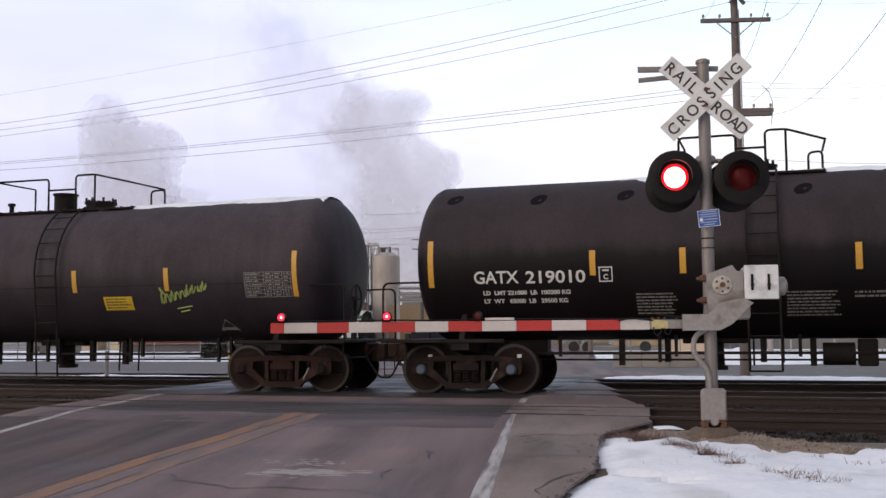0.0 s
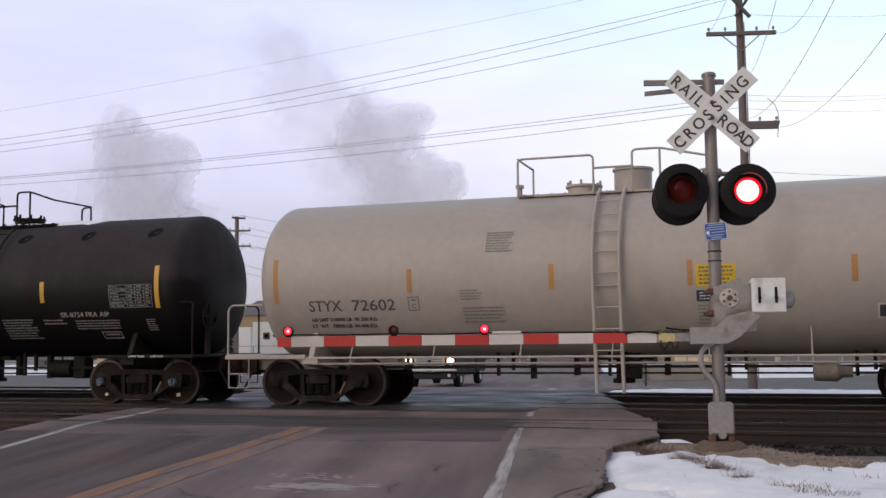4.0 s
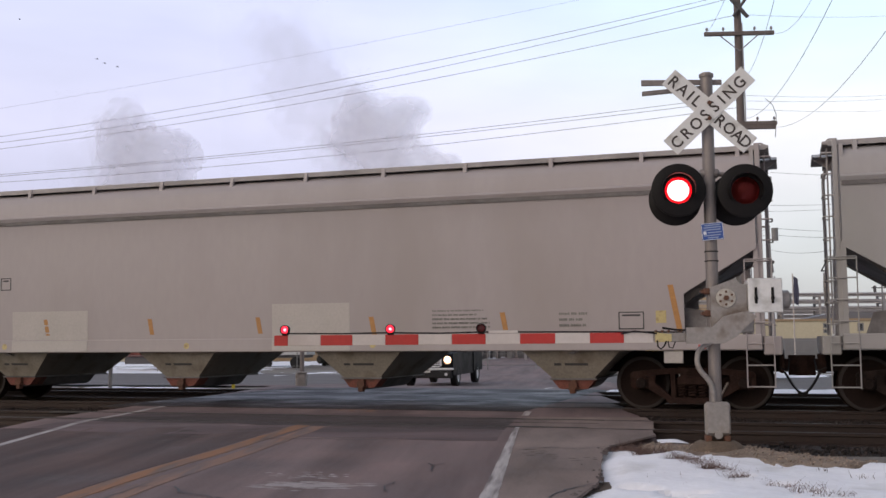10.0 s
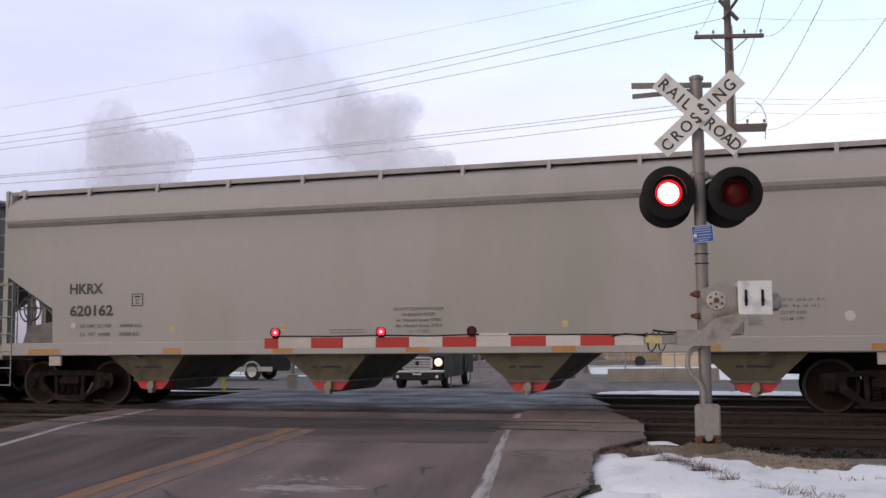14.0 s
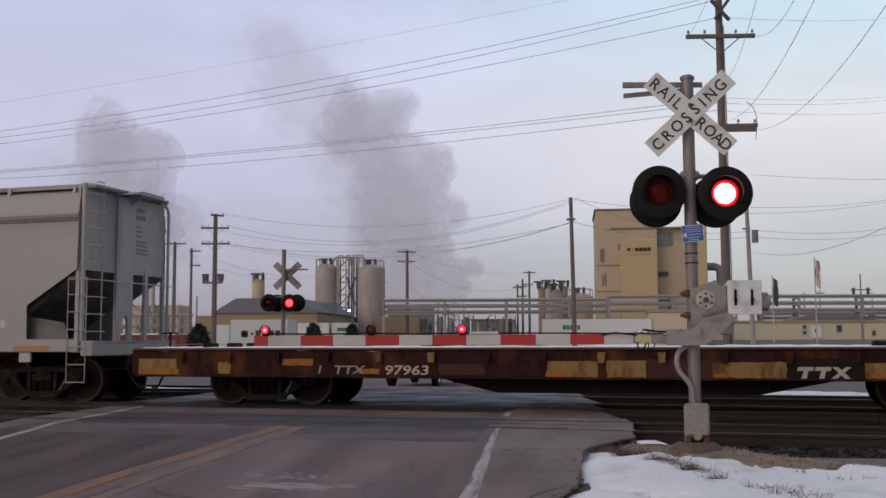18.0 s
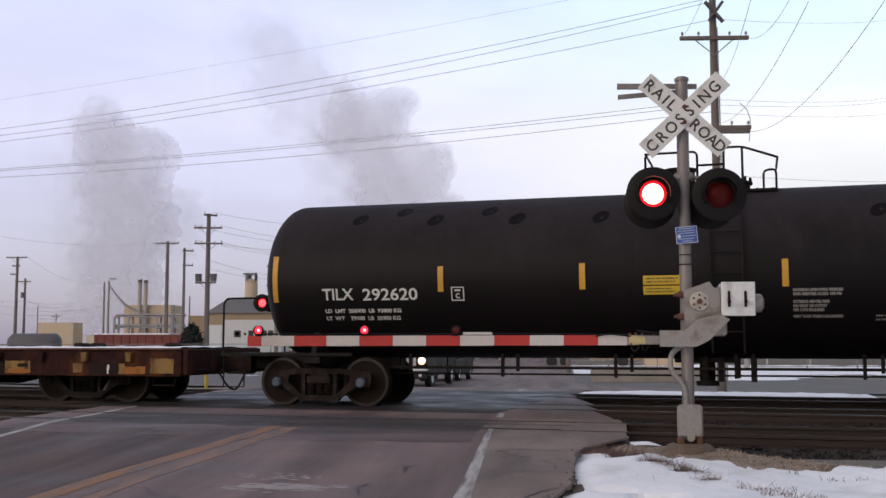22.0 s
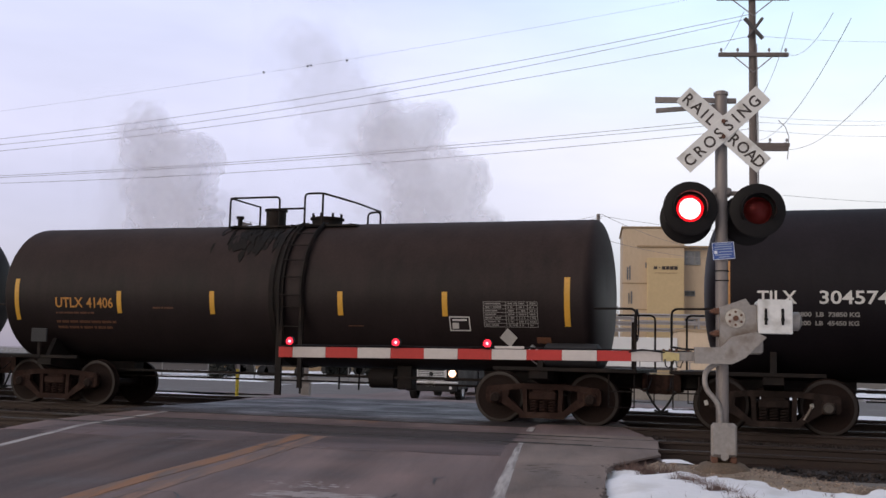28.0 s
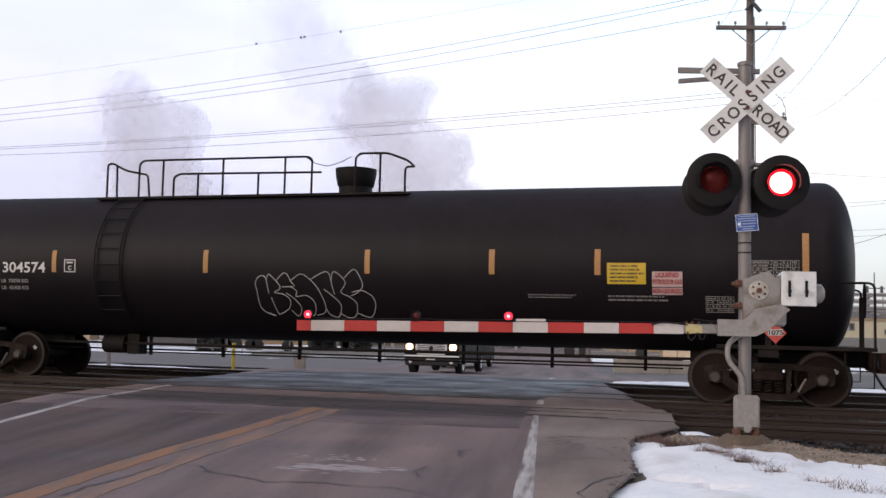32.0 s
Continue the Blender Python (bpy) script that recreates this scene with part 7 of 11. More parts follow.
def flat_car(car):
    hb = 8.42
    part("deck", Shape().box(-hb, hb, -1.5, 1.5, 0.99, 1.05), DECK, car, "worn plank deck")
    for sd in (-1, 1):
        part("side_sill", Shape().box(-hb, hb, sd * 1.5 - 0.03, sd * 1.5 + 0.03, 0.57, 1.035, 0.01), FLAT_RUST, car, "rust-brown side sill with flaking yellow")
        part("top_flange", Shape().box(-hb, hb, sd * 1.53 - 0.05, sd * 1.53 + 0.05, 1.035, 1.075, 0.01), RUST, car, "rusty top flange")
        part("bottom_flange", Shape().box(-hb, hb, sd * 1.53 - 0.05, sd * 1.53 + 0.05, 0.54, 0.57, 0.01), FLAT_RUST, car, "rusty bottom flange")
        for k in range(17):
            x = -8.41 + k * 0.9835
            if k:
                part("stake_pocket", Shape().prism([(x - 0.065, 0.99), (x + 0.065, 0.99), (x + 0.05, 0.82), (x - 0.05, 0.82)], sd * 1.53, sd * 1.61), FLAT_YELLOW if k in (5, 6, 9, 10, 15, 16) else FLAT_RUST, car, "stake pocket")
        part("belly_sill", Shape().prism([(-2.7, 0.56), (-1.5, 0.28), (2.9, 0.28), (4.3, 0.56)], sd * 0.9 - 0.03, sd * 0.9 + 0.03), UNDER, car, "deep dark belly sill")
    for k, (x0, x1, z0, z1, m) in enumerate(((-6.67, -6.42, 0.60, 0.82, FLAT_YELLOW), (-8.36, -7.55, 0.575, 0.88, FLAT_YELLOW), (-5.37, -4.77, 0.76, 0.88, FLAT_ORANGE), (-3.89, -3.49, 0.61, 0.70, FLAT_ORANGE), (-2.39, -1.57, 0.60, 0.80, FLAT_BROWN), (-0.48, 0.37, 0.575, 0.85, FLAT_YELLOW), (0.52, 1.16, 0.575, 0.86, FLAT_YELLOW),
                                             (1.18, 2.2, 0.575, 0.88, FLAT_BROWN), (2.21, 3.35, 0.575, 0.84, FLAT_YELLOW), (3.38, 4.45, 0.575, 0.90, FLAT_BLACK), (4.5, 5.08, 0.575, 0.83, FLAT_YELLOW), (6.06, 6.27, 0.60, 0.78, FLAT_YELLOW), (6.45, 6.80, 0.575, 0.80, FLAT_BLACK), (6.82, 7.06, 0.575, 0.78, FLAT_BLACK), (7.08, 7.2, 0.575, 0.78, FLAT_YELLOW), (7.2, 7.66, 0.575, 0.73, FLAT_ORANGE), (7.77, 8.26, 0.59, 0.88, FLAT_YELLOW))):
        ragged_patch(car, x0, x1, z0, z1, 0.006, m, k)
    for k, (x0, x1, z0, z1, m) in enumerate(((-8.34, -7.5, 0.577, 0.68, FLAT_ORANGE), (-0.50, -0.09, 0.577, 0.675, FLAT_ORANGE), (2.23, 2.47, 0.577, 0.64, FLAT_ORANGE), (4.52, 5.06, 0.577, 0.66, FLAT_ORANGE), (4.80, 5.03, 0.70, 0.78, FLAT_BLACK), (6.83, 6.87, 0.58, 0.76, SIGN_WHITE))):
        ragged_patch(car, x0, x1, z0, z1, 0.010, m, 40 + k)
    part("center_sill", Shape().box(-hb, hb, -0.25, 0.25, 0.6, 0.98), UNDER, car)
    for k in range(15):
        x = -hb + 0.6 + k * (2 * hb - 1.2) / 14
        part("cross_bearer", Shape().box(x - 0.06, x + 0.06, -1.46, 1.46, 0.62, 0.98), UNDER, car)
    for sg in (-1, 1):
        part("end_sill", Shape().box(min(sg * hb, sg * (hb + 0.12)), max(sg * hb, sg * (hb + 0.12)), -1.5, 1.5, 0.56, 1.06, 0.02), FLAT_RUST, car)
        coupler(car, sg * (hb + 0.1), sg, 0.06)
        truck_parts(car, sg * 5.98, UNDER, WSETS[(TRUCK_GREY.name, False)])
        part("grab_iron", Shape().tube([(sg * (hb - 0.1), -1.56, 0.5), (sg * (hb - 0.1), -1.6, 0.38), (sg * (hb - 0.55), -1.6, 0.38), (sg * (hb - 0.55), -1.56, 0.5)], 0.013, 5), UNDER, car, "", 60)
    part("brake_mast", Shape().cyl((-8.3, -0.55, 1.05), (-8.3, -0.55, 1.37), 0.025, n=8).cyl((-8.3, -0.55, 1.35), (-8.3, -0.55, 1.39), 0.04, n=8).lathe([(1.35, 0.155), (1.365, 0.168), (1.38, 0.155), (1.365, 0.142), (1.35, 0.155)], 18, "z", (-8.3, -0.55, 0.0)).box(-8.45, -8.15, -0.565, -0.535, 1.358, 1.374), UNDER, car, "low hand brake wheel on a post", 40)
    for x in (-7.9, -7.35, -6.9, 4.9, 5.3, 7.1):
        part("tie_down", Shape().box(x - 0.12, x + 0.12, 0.2, 0.5, 1.06, 1.17, 0.03), UNDER, car, "dark deck tie-down")
    # snow on the deck
    sn = Shape()
    xs, ysn = np.arange(-hb + 0.05, hb - 0.04, 0.12), np.linspace(-1.52, 1.5, 16)
    for x in xs:
        for y in ysn:
            h = 0.032 + 0.045 * noise.noise(Vector((x * 0.9, y * 1.5, 3))) + 0.03 * noise.noise(Vector((x * 3, y * 3, 9)))
            edge = y < -1.45
            hang = max(0, noise.noise(Vector((x * 2.1, 0, 5))) + 0.4 * noise.noise(Vector((x * 7, 0, 6))) - 0.32) if edge else 0
            sn.v.append((x, y - 0.05 * min(1, 4 * hang), 1.052 + h - (0.05 if edge else 0) - 0.06 * hang))
    m = len(ysn)
    for i in range(len(xs) - 1):
        for j in range(m - 1):
            sn.f.append([i * m + j, i * m + j + 1, (i + 1) * m + j + 1, (i + 1) * m + j])
            sn.k.append(0)
    part("deck_snow", sn, SNOW, car, "crusted snow on the deck", 60)


flat_car(F)


# ---- lettering and markings on the cars ----
WHITE_PANEL = mat("white_plate", (0.55, 0.54, 0.53), 0.6, var=0.1)
RED_INK = mat("faded_red_print", (0.36, 0.075, 0.075), 0.6, var=0.15)
PINK_PANEL = mat("faded_pink_notice", (0.50, 0.36, 0.355), 0.6, var=0.15)
NAVY = mat("navy_notice", (0.03, 0.035, 0.06), 0.5)
PAD = mat("dark_pad", (0.0065, 0.005, 0.006), 0.7, spec=0.1)
SCRAWL = mat("chalky_outline_paint", (0.36, 0.36, 0.36), 0.7)
FADED = mat("rusty_stencil", (0.13, 0.055, 0.03), 0.7)


def plate_box(car, x0, x1, z0, z1, ink, r, zc, letter="C"):
    """An outlined square with a small letter."""
    sh = Shape()
    w = 0.018
    for a, b, c, d in ((x0, x1, z0, z0 + w), (x0, x1, z1 - w, z1), (x0, x0 + w, z0, z1), (x1 - w, x1, z0, z1), (x0 + 0.06, x1 - 0.06, z1 - 0.075, z1 - 0.045)):
        if r:
            q = on_shell(r, zc, a, b, c, d, 0.006, 2)
            sh.add(q.v, q.f)
        else:
            sh.box(a, b, zc - 0.006, zc - 0.001, c, d)
    part("outlined_box", sh, ink, car, "small outlined square", 0)
    if letter:
        stencil(car, letter, (x0 + x1) / 2, z0 + 0.045, 0.085, ink, r, zc, "CENTER", label="small letter")


def panel(car, x0, x1, z0, z1, skin, r, zc, label, lines=0, ink=None, seed=1, name="notice"):
    p = part(name, on_shell(r, zc, x0, x1, z0, z1, 0.006, 4), skin, car, label, 0)
    if lines:
        print_block(car, x0 + 0.05, x1 - 0.02, z0 + 0.02, z1 - 0.02, lines, ink, r + 0.006, zc, seed)
    return p


def diamond(car, x, z, h, skin, r, zc, label, text=""):
    sh = Shape()
    for rr in (r + 0.012, r + 0.004):
        for dx, dz in ((0, h), (h, 0), (0, -h), (-h, 0)):
            t = math.asin(max(-1, min(1, (z + dz - zc) / r)))
            sh.v.append((x + dx, -rr * math.cos(t), zc + rr * math.sin(t)))
    sh.f = [[0, 1, 2, 3], [7, 6, 5, 4], [0, 4, 5, 1], [1, 5, 6, 2], [2, 6, 7, 3], [3, 7, 4, 0]]
    sh.k = [0] * 6
    part("placard", sh, skin, car, label, 0)
    if text:
        panel(car, x - h * 0.62, x + h * 0.62, z - 0.045, z + 0.055, WHITE_PANEL, r + 0.012, zc, "white number panel")
        stencil(car, text, x, z - 0.03, 0.07, DARK_INK, r + 0.014, zc, "CENTER")


def hung_placard(car, x, z, h, skin, y, label, text):
    """A hazard placard in a flat holder that hangs clear of the tank."""
    p = part("placard", Shape().prism([(x, z + h), (x + h, z), (x, z - h), (x - h, z)], y - 0.006, y + 0.006), skin, car, label, 0)
    part("placard_holder", Shape().box(x - 0.02, x + 0.02, y + 0.008, y + 0.03, 0.95, z + h * 0.7), UNDER, p)
    part("number_panel", Shape().box(x - h * 0.68, x + h * 0.68, y - 0.012, y - 0.007, z - 0.04, z + 0.06), WHITE_PANEL, p, "white number panel")
    sh = letters(text, 0.075, "CENTER", 0.004)
    sh.v = [(px + x, y - 0.016, py + z - 0.028) for px, py, pz in sh.v]
    part("lettering", sh, DARK_INK, p, "black number", 0)
    return p


def pads(car, spots, r, zc):
    for x, z in spots:
        t0 = math.asin((z - zc) / r)
        sh = Shape()
        for k, rr in enumerate((r + 0.005, r + 0.0)):
            for i in range(14):
                a = 2 * math.pi * i / 14
                t = t0 + 0.10 * math.sin(a)
                sh.v.append((x + 0.14 * math.cos(a) + 0.05 * math.sin(a), -rr * math.cos(t), zc + rr * math.sin(t)))
        sh.f.append(list(range(14)))
        sh.k.append(0)
        for i in range(14):
            sh.f.append([i, (i + 1) % 14, 14 + (i + 1) % 14, 14 + i])
            sh.k.append(0)
        part("weld_pad", sh, PAD, car, "dark worn weld pad", 0)


def top_snow(car, x0, x1, r, zc, seed):
    """Old snow along the crown of a tank."""
    sh = Shape()
    xs = np.arange(x0, x1, 0.1)
    k = 13
    for x in xs:
        e = min(1, (x - x0) / 0.4, (x1 - x) / 0.4)
        for j in range(k):
            a = -0.42 + 0.84 * j / (k - 1)
            h = e * (0.05 + 0.04 * noise.noise(Vector((x * 1.1, a * 3, seed)))) - 0.5 * (a / 0.42) ** 4 * 0.08 - 0.02 + 0.02 * noise.noise(Vector((x * 4, a * 8, seed)))
            rr = r + h
            sh.v.append((x, rr * math.sin(a), zc + rr * math.cos(a)))
    for i in range(len(xs) - 1):
        for j in range(k - 1):
            sh.f.append([i * k + j, i * k + j + 1, (i + 1) * k + j + 1, (i + 1) * k + j])
            sh.k.append(0)
    part("snow_cap", sh, SNOW, car, "thin snow on the tank top", 60)


def scribble(car, lines, x0, z0, sx, sz, w, ink, r, zc, label):
    """Loose brush lines on the curved side: each a row of points in a unit box, smoothed."""
    for pts in lines:
        fine = []
        for i in range(len(pts) - 1):
            p0, p1, p2, p3 = pts[max(i - 1, 0)], pts[i], pts[i + 1], pts[min(i + 2, len(pts) - 1)]
            for k in range(6):
                t = k / 6
                fine.append(tuple(0.5 * (2 * p1[c] + (p2[c] - p0[c]) * t + (2 * p0[c] - 5 * p1[c] + 4 * p2[c] - p3[c]) * t * t + (3 * p1[c] - p0[c] - 3 * p2[c] + p3[c]) * t ** 3) for c in (0, 1)))
        fine.append(pts[-1])
        path = []
        for u, v in fine:
            x, z = x0 + u * sx, z0 + v * sz
            t = math.asin(max(-1, min(1, (z - zc) / r)))
            path.append((x, -(r + 0.002) * math.cos(t), zc + (r + 0.002) * math.sin(t)))
        part("paint_scrawl", Shape().tube(path, w, 5), ink, car, label, 60)


# grey car
ra, z_a = 1.42, za_
reflectors(A, (-4.2, -2.0, 1.17, 3.27, 6.0), 1.95, 2.39, ra, z_a, YELLOW_REF, 0.1, (6.0,))
panel(A, 1.8, 2.45, 1.60, 1.86, YELLOW_PANEL, ra, z_a, "yellow emergency notice", 4, DARK_INK, 5)
data_table(A, 4.96, 5.92, 1.80, 2.26, 7, DIM_INK, ra, z_a)
diamond(A, 4.35, 1.20, 0.20, DIM_INK, ra, z_a, "faded grey hazard placard")
rg = random.Random(12)
word = []
for k in range(9):
    u = k / 9
    word.append([(u + rg.uniform(-0.02, 0.02), 0.15 + 0.4 * u + rg.uniform(0, 0.1)), (u + 0.03, 0.5 + 0.38 * u + rg.uniform(-0.08, 0.1)), (u + rg.uniform(0.03, 0.09), 0.2 + 0.45 * u), (u + 0.1, 0.45 + 0.4 * u)])
word += [[(0.05, 0.5), (0.0, 0.7), (0.12, 0.45)], [(0.3, 0.05), (0.62, 0.12)], [(0.35, -0.05), (0.55, 0.0)], [(0.95, 0.6), (1.0, 0.75)]]
scribble(A, word, 3.1, 1.58, 1.05, 0.62, 0.012, LIME_INK, ra, z_a, "lime green brush scrawl")
top_snow(A, 0.7, 6.3, ra, z_a, 2)
part("panel_seam", on_shell(ra, z_a, -6.0, 6.0, 2.055, 2.065, 0.002, 1), UNDER, A)
# black car
rb_, z_b = 1.44, zb_
reflectors(B, (-4.78, -1.9, -0.41, 2.29, 4.97), 2.05, 2.47, rb_, z_b, YELLOW_REF, 0.1, (-4.78, 4.97))
stencil(B, "GATX", -4.0, 1.955, 0.215, WHITE_INK, rb_, z_b, bold=0.005)
stencil(B, "219010", -3.07, 1.945, 0.21, WHITE_INK, rb_, z_b, bold=0.005)
stencil(B, "LD  LMT 221000  LB  100200 KG", -3.85, 1.755, 0.07, WHITE_INK, rb_, z_b, squeeze=0.97)
stencil(B, "LT  WT   65000  LB   29500 KG", -3.85, 1.615, 0.07, WHITE_INK, rb_, z_b, squeeze=0.97)
plate_box(B, -1.8, -1.57, 1.94, 2.19, WHITE_INK, rb_, z_b)
stencil(B, "SR-8754 FRA AIP", 2.67, 1.755, 0.098, LIGHT_INK, rb_, z_b, bold=0.001, squeeze=1.0)
for i, (x0, x1, z0, z1, n_) in enumerate(((-1.2, -0.5, 1.38, 1.75, 7), (1.2, 2.05, 1.32, 1.74, 8), (2.22, 2.8, 1.6, 1.73, 2), (2.98, 4.05, 1.5, 1.70, 4), (4.63, 4.87, 1.46, 1.70, 6))):
    print_block(B, x0, x1, z0, z1, n_, DIM_INK, rb_, z_b, 40 + i)
data_table(B, 3.88, 4.85, 1.92, 2.36, 7, DIM_INK, rb_, z_b)
stencil(B, "2 INCH TREAD", 4.33, 0.945, 0.036, WHITE_INK, 0, -1.392, bold=0.001, squeeze=0.95)
stencil(B, "COMP SHOES", 4.83, 0.945, 0.036, WHITE_INK, 0, -1.392, bold=0.001, squeeze=0.95)
plate_box(B, 3.5, 3.95, 1.32, 1.46, DIM_INK, rb_, z_b, "")
pads(B, ((-4.46, 3.5), (-2.9, 3.43), (-1.38, 3.44), (-0.58, 3.4), (1.51, 3.41), (3.07, 3.42), (4.65, 3.42)), rb_, z_b)
top_snow(B, -1.9, 3.1, rb_, z_b, 6)
# cream car
CREAM_GRIME = mat("grimy_cream_paint", (0.20, 0.172, 0.15), 0.7, var=0.25, scale=4, fine=20, dirt=(0.10, 0.08, 0.066), amount=0.45, dirt_scale=3)
INDIGO_INK = mat("faded_indigo_stencil", (0.080, 0.076, 0.100), 0.7)
CREAM_INK = mat("worn_black_stencil", (0.09, 0.085, 0.08), 0.7)
rc_, z_c = 1.49, zc_
reflectors(C, (-6.2, -3.56, -0.98, 1.33, 3.85, 6.15), 2.06, 2.48, rc_, z_c, ORANGE_REF, 0.09, (-6.2, 6.15))
stencil(C, "STYX", -5.56, 1.765, 0.20, CREAM_INK, rc_, z_c, bold=0.003)
stencil(C, "72602", -4.71, 1.765, 0.20, INDIGO_INK, rc_, z_c, bold=0.002, squeeze=1.04)
stencil(C, "LD LMT 210000 LB  95 250 KG", -5.55, 1.585, 0.06, CREAM_INK, rc_, z_c)
stencil(C, "LT  WT   78000 LB  34 400 KG", -5.57, 1.47, 0.06, CREAM_INK, rc_, z_c)
plate_box(C, -3.61, -3.40, 1.74, 1.99, GREY_INK, rc_, z_c)
panel(C, 1.42, 2.06, 2.04, 2.40, YELLOW_PANEL, rc_, z_c, "yellow emergency notice", 5, DARK_INK, 8)
panel(C, 1.42, 1.90, 1.80, 1.98, NAVY, rc_, z_c, "navy notice", 3, BAR_WHITE, 9)
for i, (x0, x1, z0, z1, n_) in enumerate(((-2.15, -1.62, 2.72, 3.1, 8), (-2.6, -1.75, 1.5, 1.8, 5), (-2.62, -2.2, 1.9, 2.1, 4), (1.44, 1.95, 1.42, 1.76, 6))):
    print_block(C, x0, x1, z0, z1, n_, GREY_INK, rc_, z_c, 60 + i)
data_table(C, 4.95, 5.88, 1.82, 2.30, 8, GREY_INK, rc_, z_c)
panel(C, 4.92, 5.18, 1.69, 1.79, GREY_INK, rc_, z_c, "dark repaint block")
panel(C, 4.17, 4.52, 1.48, 1.72, WHITE_PANEL, rc_, z_c, "white-edged plate")
for x0 in (4.2, 4.37):
    panel(C, x0, x0 + 0.13, 1.51, 1.69, DARK_INK, rc_ + 0.006, z_c, "black square")
diamond(C, 5.6, 1.12, 0.18, HOPPER_LIGHT, rc_, z_c, "blank pale hazard placard")
part("air_tank", Shape().lathe([(-0.45, 0.0), (-0.43, 0.12), (-0.36, 0.19), (0.36, 0.19), (0.43, 0.12), (0.45, 0.0)], 18, "x", (6.2, -1.0, 1.18)), TANK_CREAM, C, "cream air reservoir beside the tank end", 40)
part("brake_cylinder", Shape().lathe([(-0.30, 0.0), (-0.28, 0.15), (0.08, 0.165), (0.16, 0.10), (0.32, 0.09), (0.32, 0.0)], 18, "x", (3.48, -0.6, 0.63)), CREAM_GRIME, C, "grimy cream brake cylinder", 40)
# glossy black car
rg_, z_g = 1.47, zg_
reflectors(G, (-7.36, -4.19, -1.7, 1.55, 4.26, 7.38), 2.06, 2.50, rg_, z_g, YELLOW_REF, 0.1, (-7.36, 7.38))
stencil(G, "TILX", -6.43, 1.94, 0.21, WHITE_INK, rg_, z_g, bold=0.005)
stencil(G, "292620", -5.66, 1.93, 0.21, WHITE_INK, rg_, z_g, bold=0.005)
stencil(G, "LD  LMT  206900  LB  93800 KG", -6.41, 1.715, 0.065, WHITE_INK, rg_, z_g)
stencil(G, "LT  WT    79100  LB  35900 KG", -6.41, 1.585, 0.065, WHITE_INK, rg_, z_g)
plate_box(G, -4.0, -3.77, 1.90, 2.14, WHITE_INK, rg_, z_g)
panel(G, -0.69, -0.05, 1.96, 2.10, YELLOW_PANEL, rg_, z_g, "yellow notice", 2, DARK_INK, 15)
panel(G, -0.69, -0.05, 2.12, 2.27, YELLOW_PANEL, rg_, z_g, "yellow notice", 2, DARK_INK, 16)
stencil(G, "MAXIMUM OPERATING PRESSURE", 1.66, 1.985, 0.042, DIM_INK, rg_, z_g, squeeze=0.86)
stencil(G, "FOR HEATER COILS 100 PSI", 1.66, 1.92, 0.042, DIM_INK, rg_, z_g, squeeze=0.86)
stencil(G, "EXTERIOR HEATER PIPES", 1.66, 1.80, 0.042, DIM_INK, rg_, z_g, squeeze=0.86)
stencil(G, "NO INLET OR OUTLET", 1.66, 1.735, 0.042, DIM_INK, rg_, z_g, squeeze=0.86)
stencil(G, "PIPE CAPS REQUIRED", 1.66, 1.67, 0.042, DIM_INK, rg_, z_g, squeeze=0.86)
stencil(G, "VENT TANK WHEN UNLOADING", 1.66, 1.57, 0.042, DIM_INK, rg_, z_g, squeeze=0.86)
for i, (x0, x1, z0, z1, n_) in enumerate(((2.89, 3.5, 1.5, 1.62, 2), (4.15, 5.2, 1.48, 1.62, 4), (5.85, 6.05, 1.6, 1.64, 1), (6.97, 7.2, 1.45, 1.69, 6))):
    print_block(G, x0, x1, z0, z1, n_, DIM_INK, rg_, z_g, 80 + i)
data_table(G, 6.25, 7.2, 1.84, 2.27, 7, WHITE_INK, rg_, z_g)
pads(G, ((-5.86, 3.43), (-5.05, 3.56), (-4.4, 3.37), (-3.43, 3.52), (-2.89, 3.34), (-1.42, 3.32), (3.01, 3.28), (3.48, 3.48), (4.41, 3.4), (5.12, 3.52), (5.94, 3.33)), rg_, z_g)
# brown-black car
STEEL_BOARD = mat("dull_grey_board", (0.019, 0.020, 0.024), 0.7)
rh_, z_h = 1.40, zh_
reflectors(H, (-5.82, -3.37, -1.29, 1.37, 3.38, 5.57), 1.84, 2.27, rh_, z_h, YELLOW_REF, 0.1, (-5.82, 5.57))
stencil(H, "UTLX", -4.88, 1.95, 0.2, AMBER_INK, rh_, z_h, bold=0.005, squeeze=0.95)
stencil(H, "41406", -4.13, 1.945, 0.2, AMBER_INK, rh_, z_h, bold=0.005, squeeze=0.75)
for i, (x0, x1, z0, z1, n_) in enumerate(((-4.88, -3.9, 1.80, 1.88, 1), (-4.9, -3.45, 1.50, 1.72, 2), (-2.6, -2.05, 1.91, 1.99, 1), (1.5, 1.9, 1.63, 1.68, 1))):
    print_block(H, x0, x1, z0, z1, n_, FADED, rh_, z_h, 90 + i)
plate_box(H, 3.45, 3.83, 1.59, 1.84, WHITE_INK, rh_, z_h, "")
panel(H, 3.5, 3.62, 1.63, 1.73, WHITE_PANEL, rh_, z_h, "white square")
data_table(H, 4.09, 5.05, 1.67, 2.10, 7, DIM_INK, rh_, z_h)
diamond(H, 4.5, 1.49, 0.16, WHITE_PANEL, rh_, z_h, "white hazard placard")
diamond(H, 4.9, 1.20, 0.18, BAR_WHITE, rh_, z_h, "white hazard placard with black number", "3082")
panel(H, 5.0, 5.25, 1.40, 1.50, FADED, rh_, z_h, "rust-brown label")
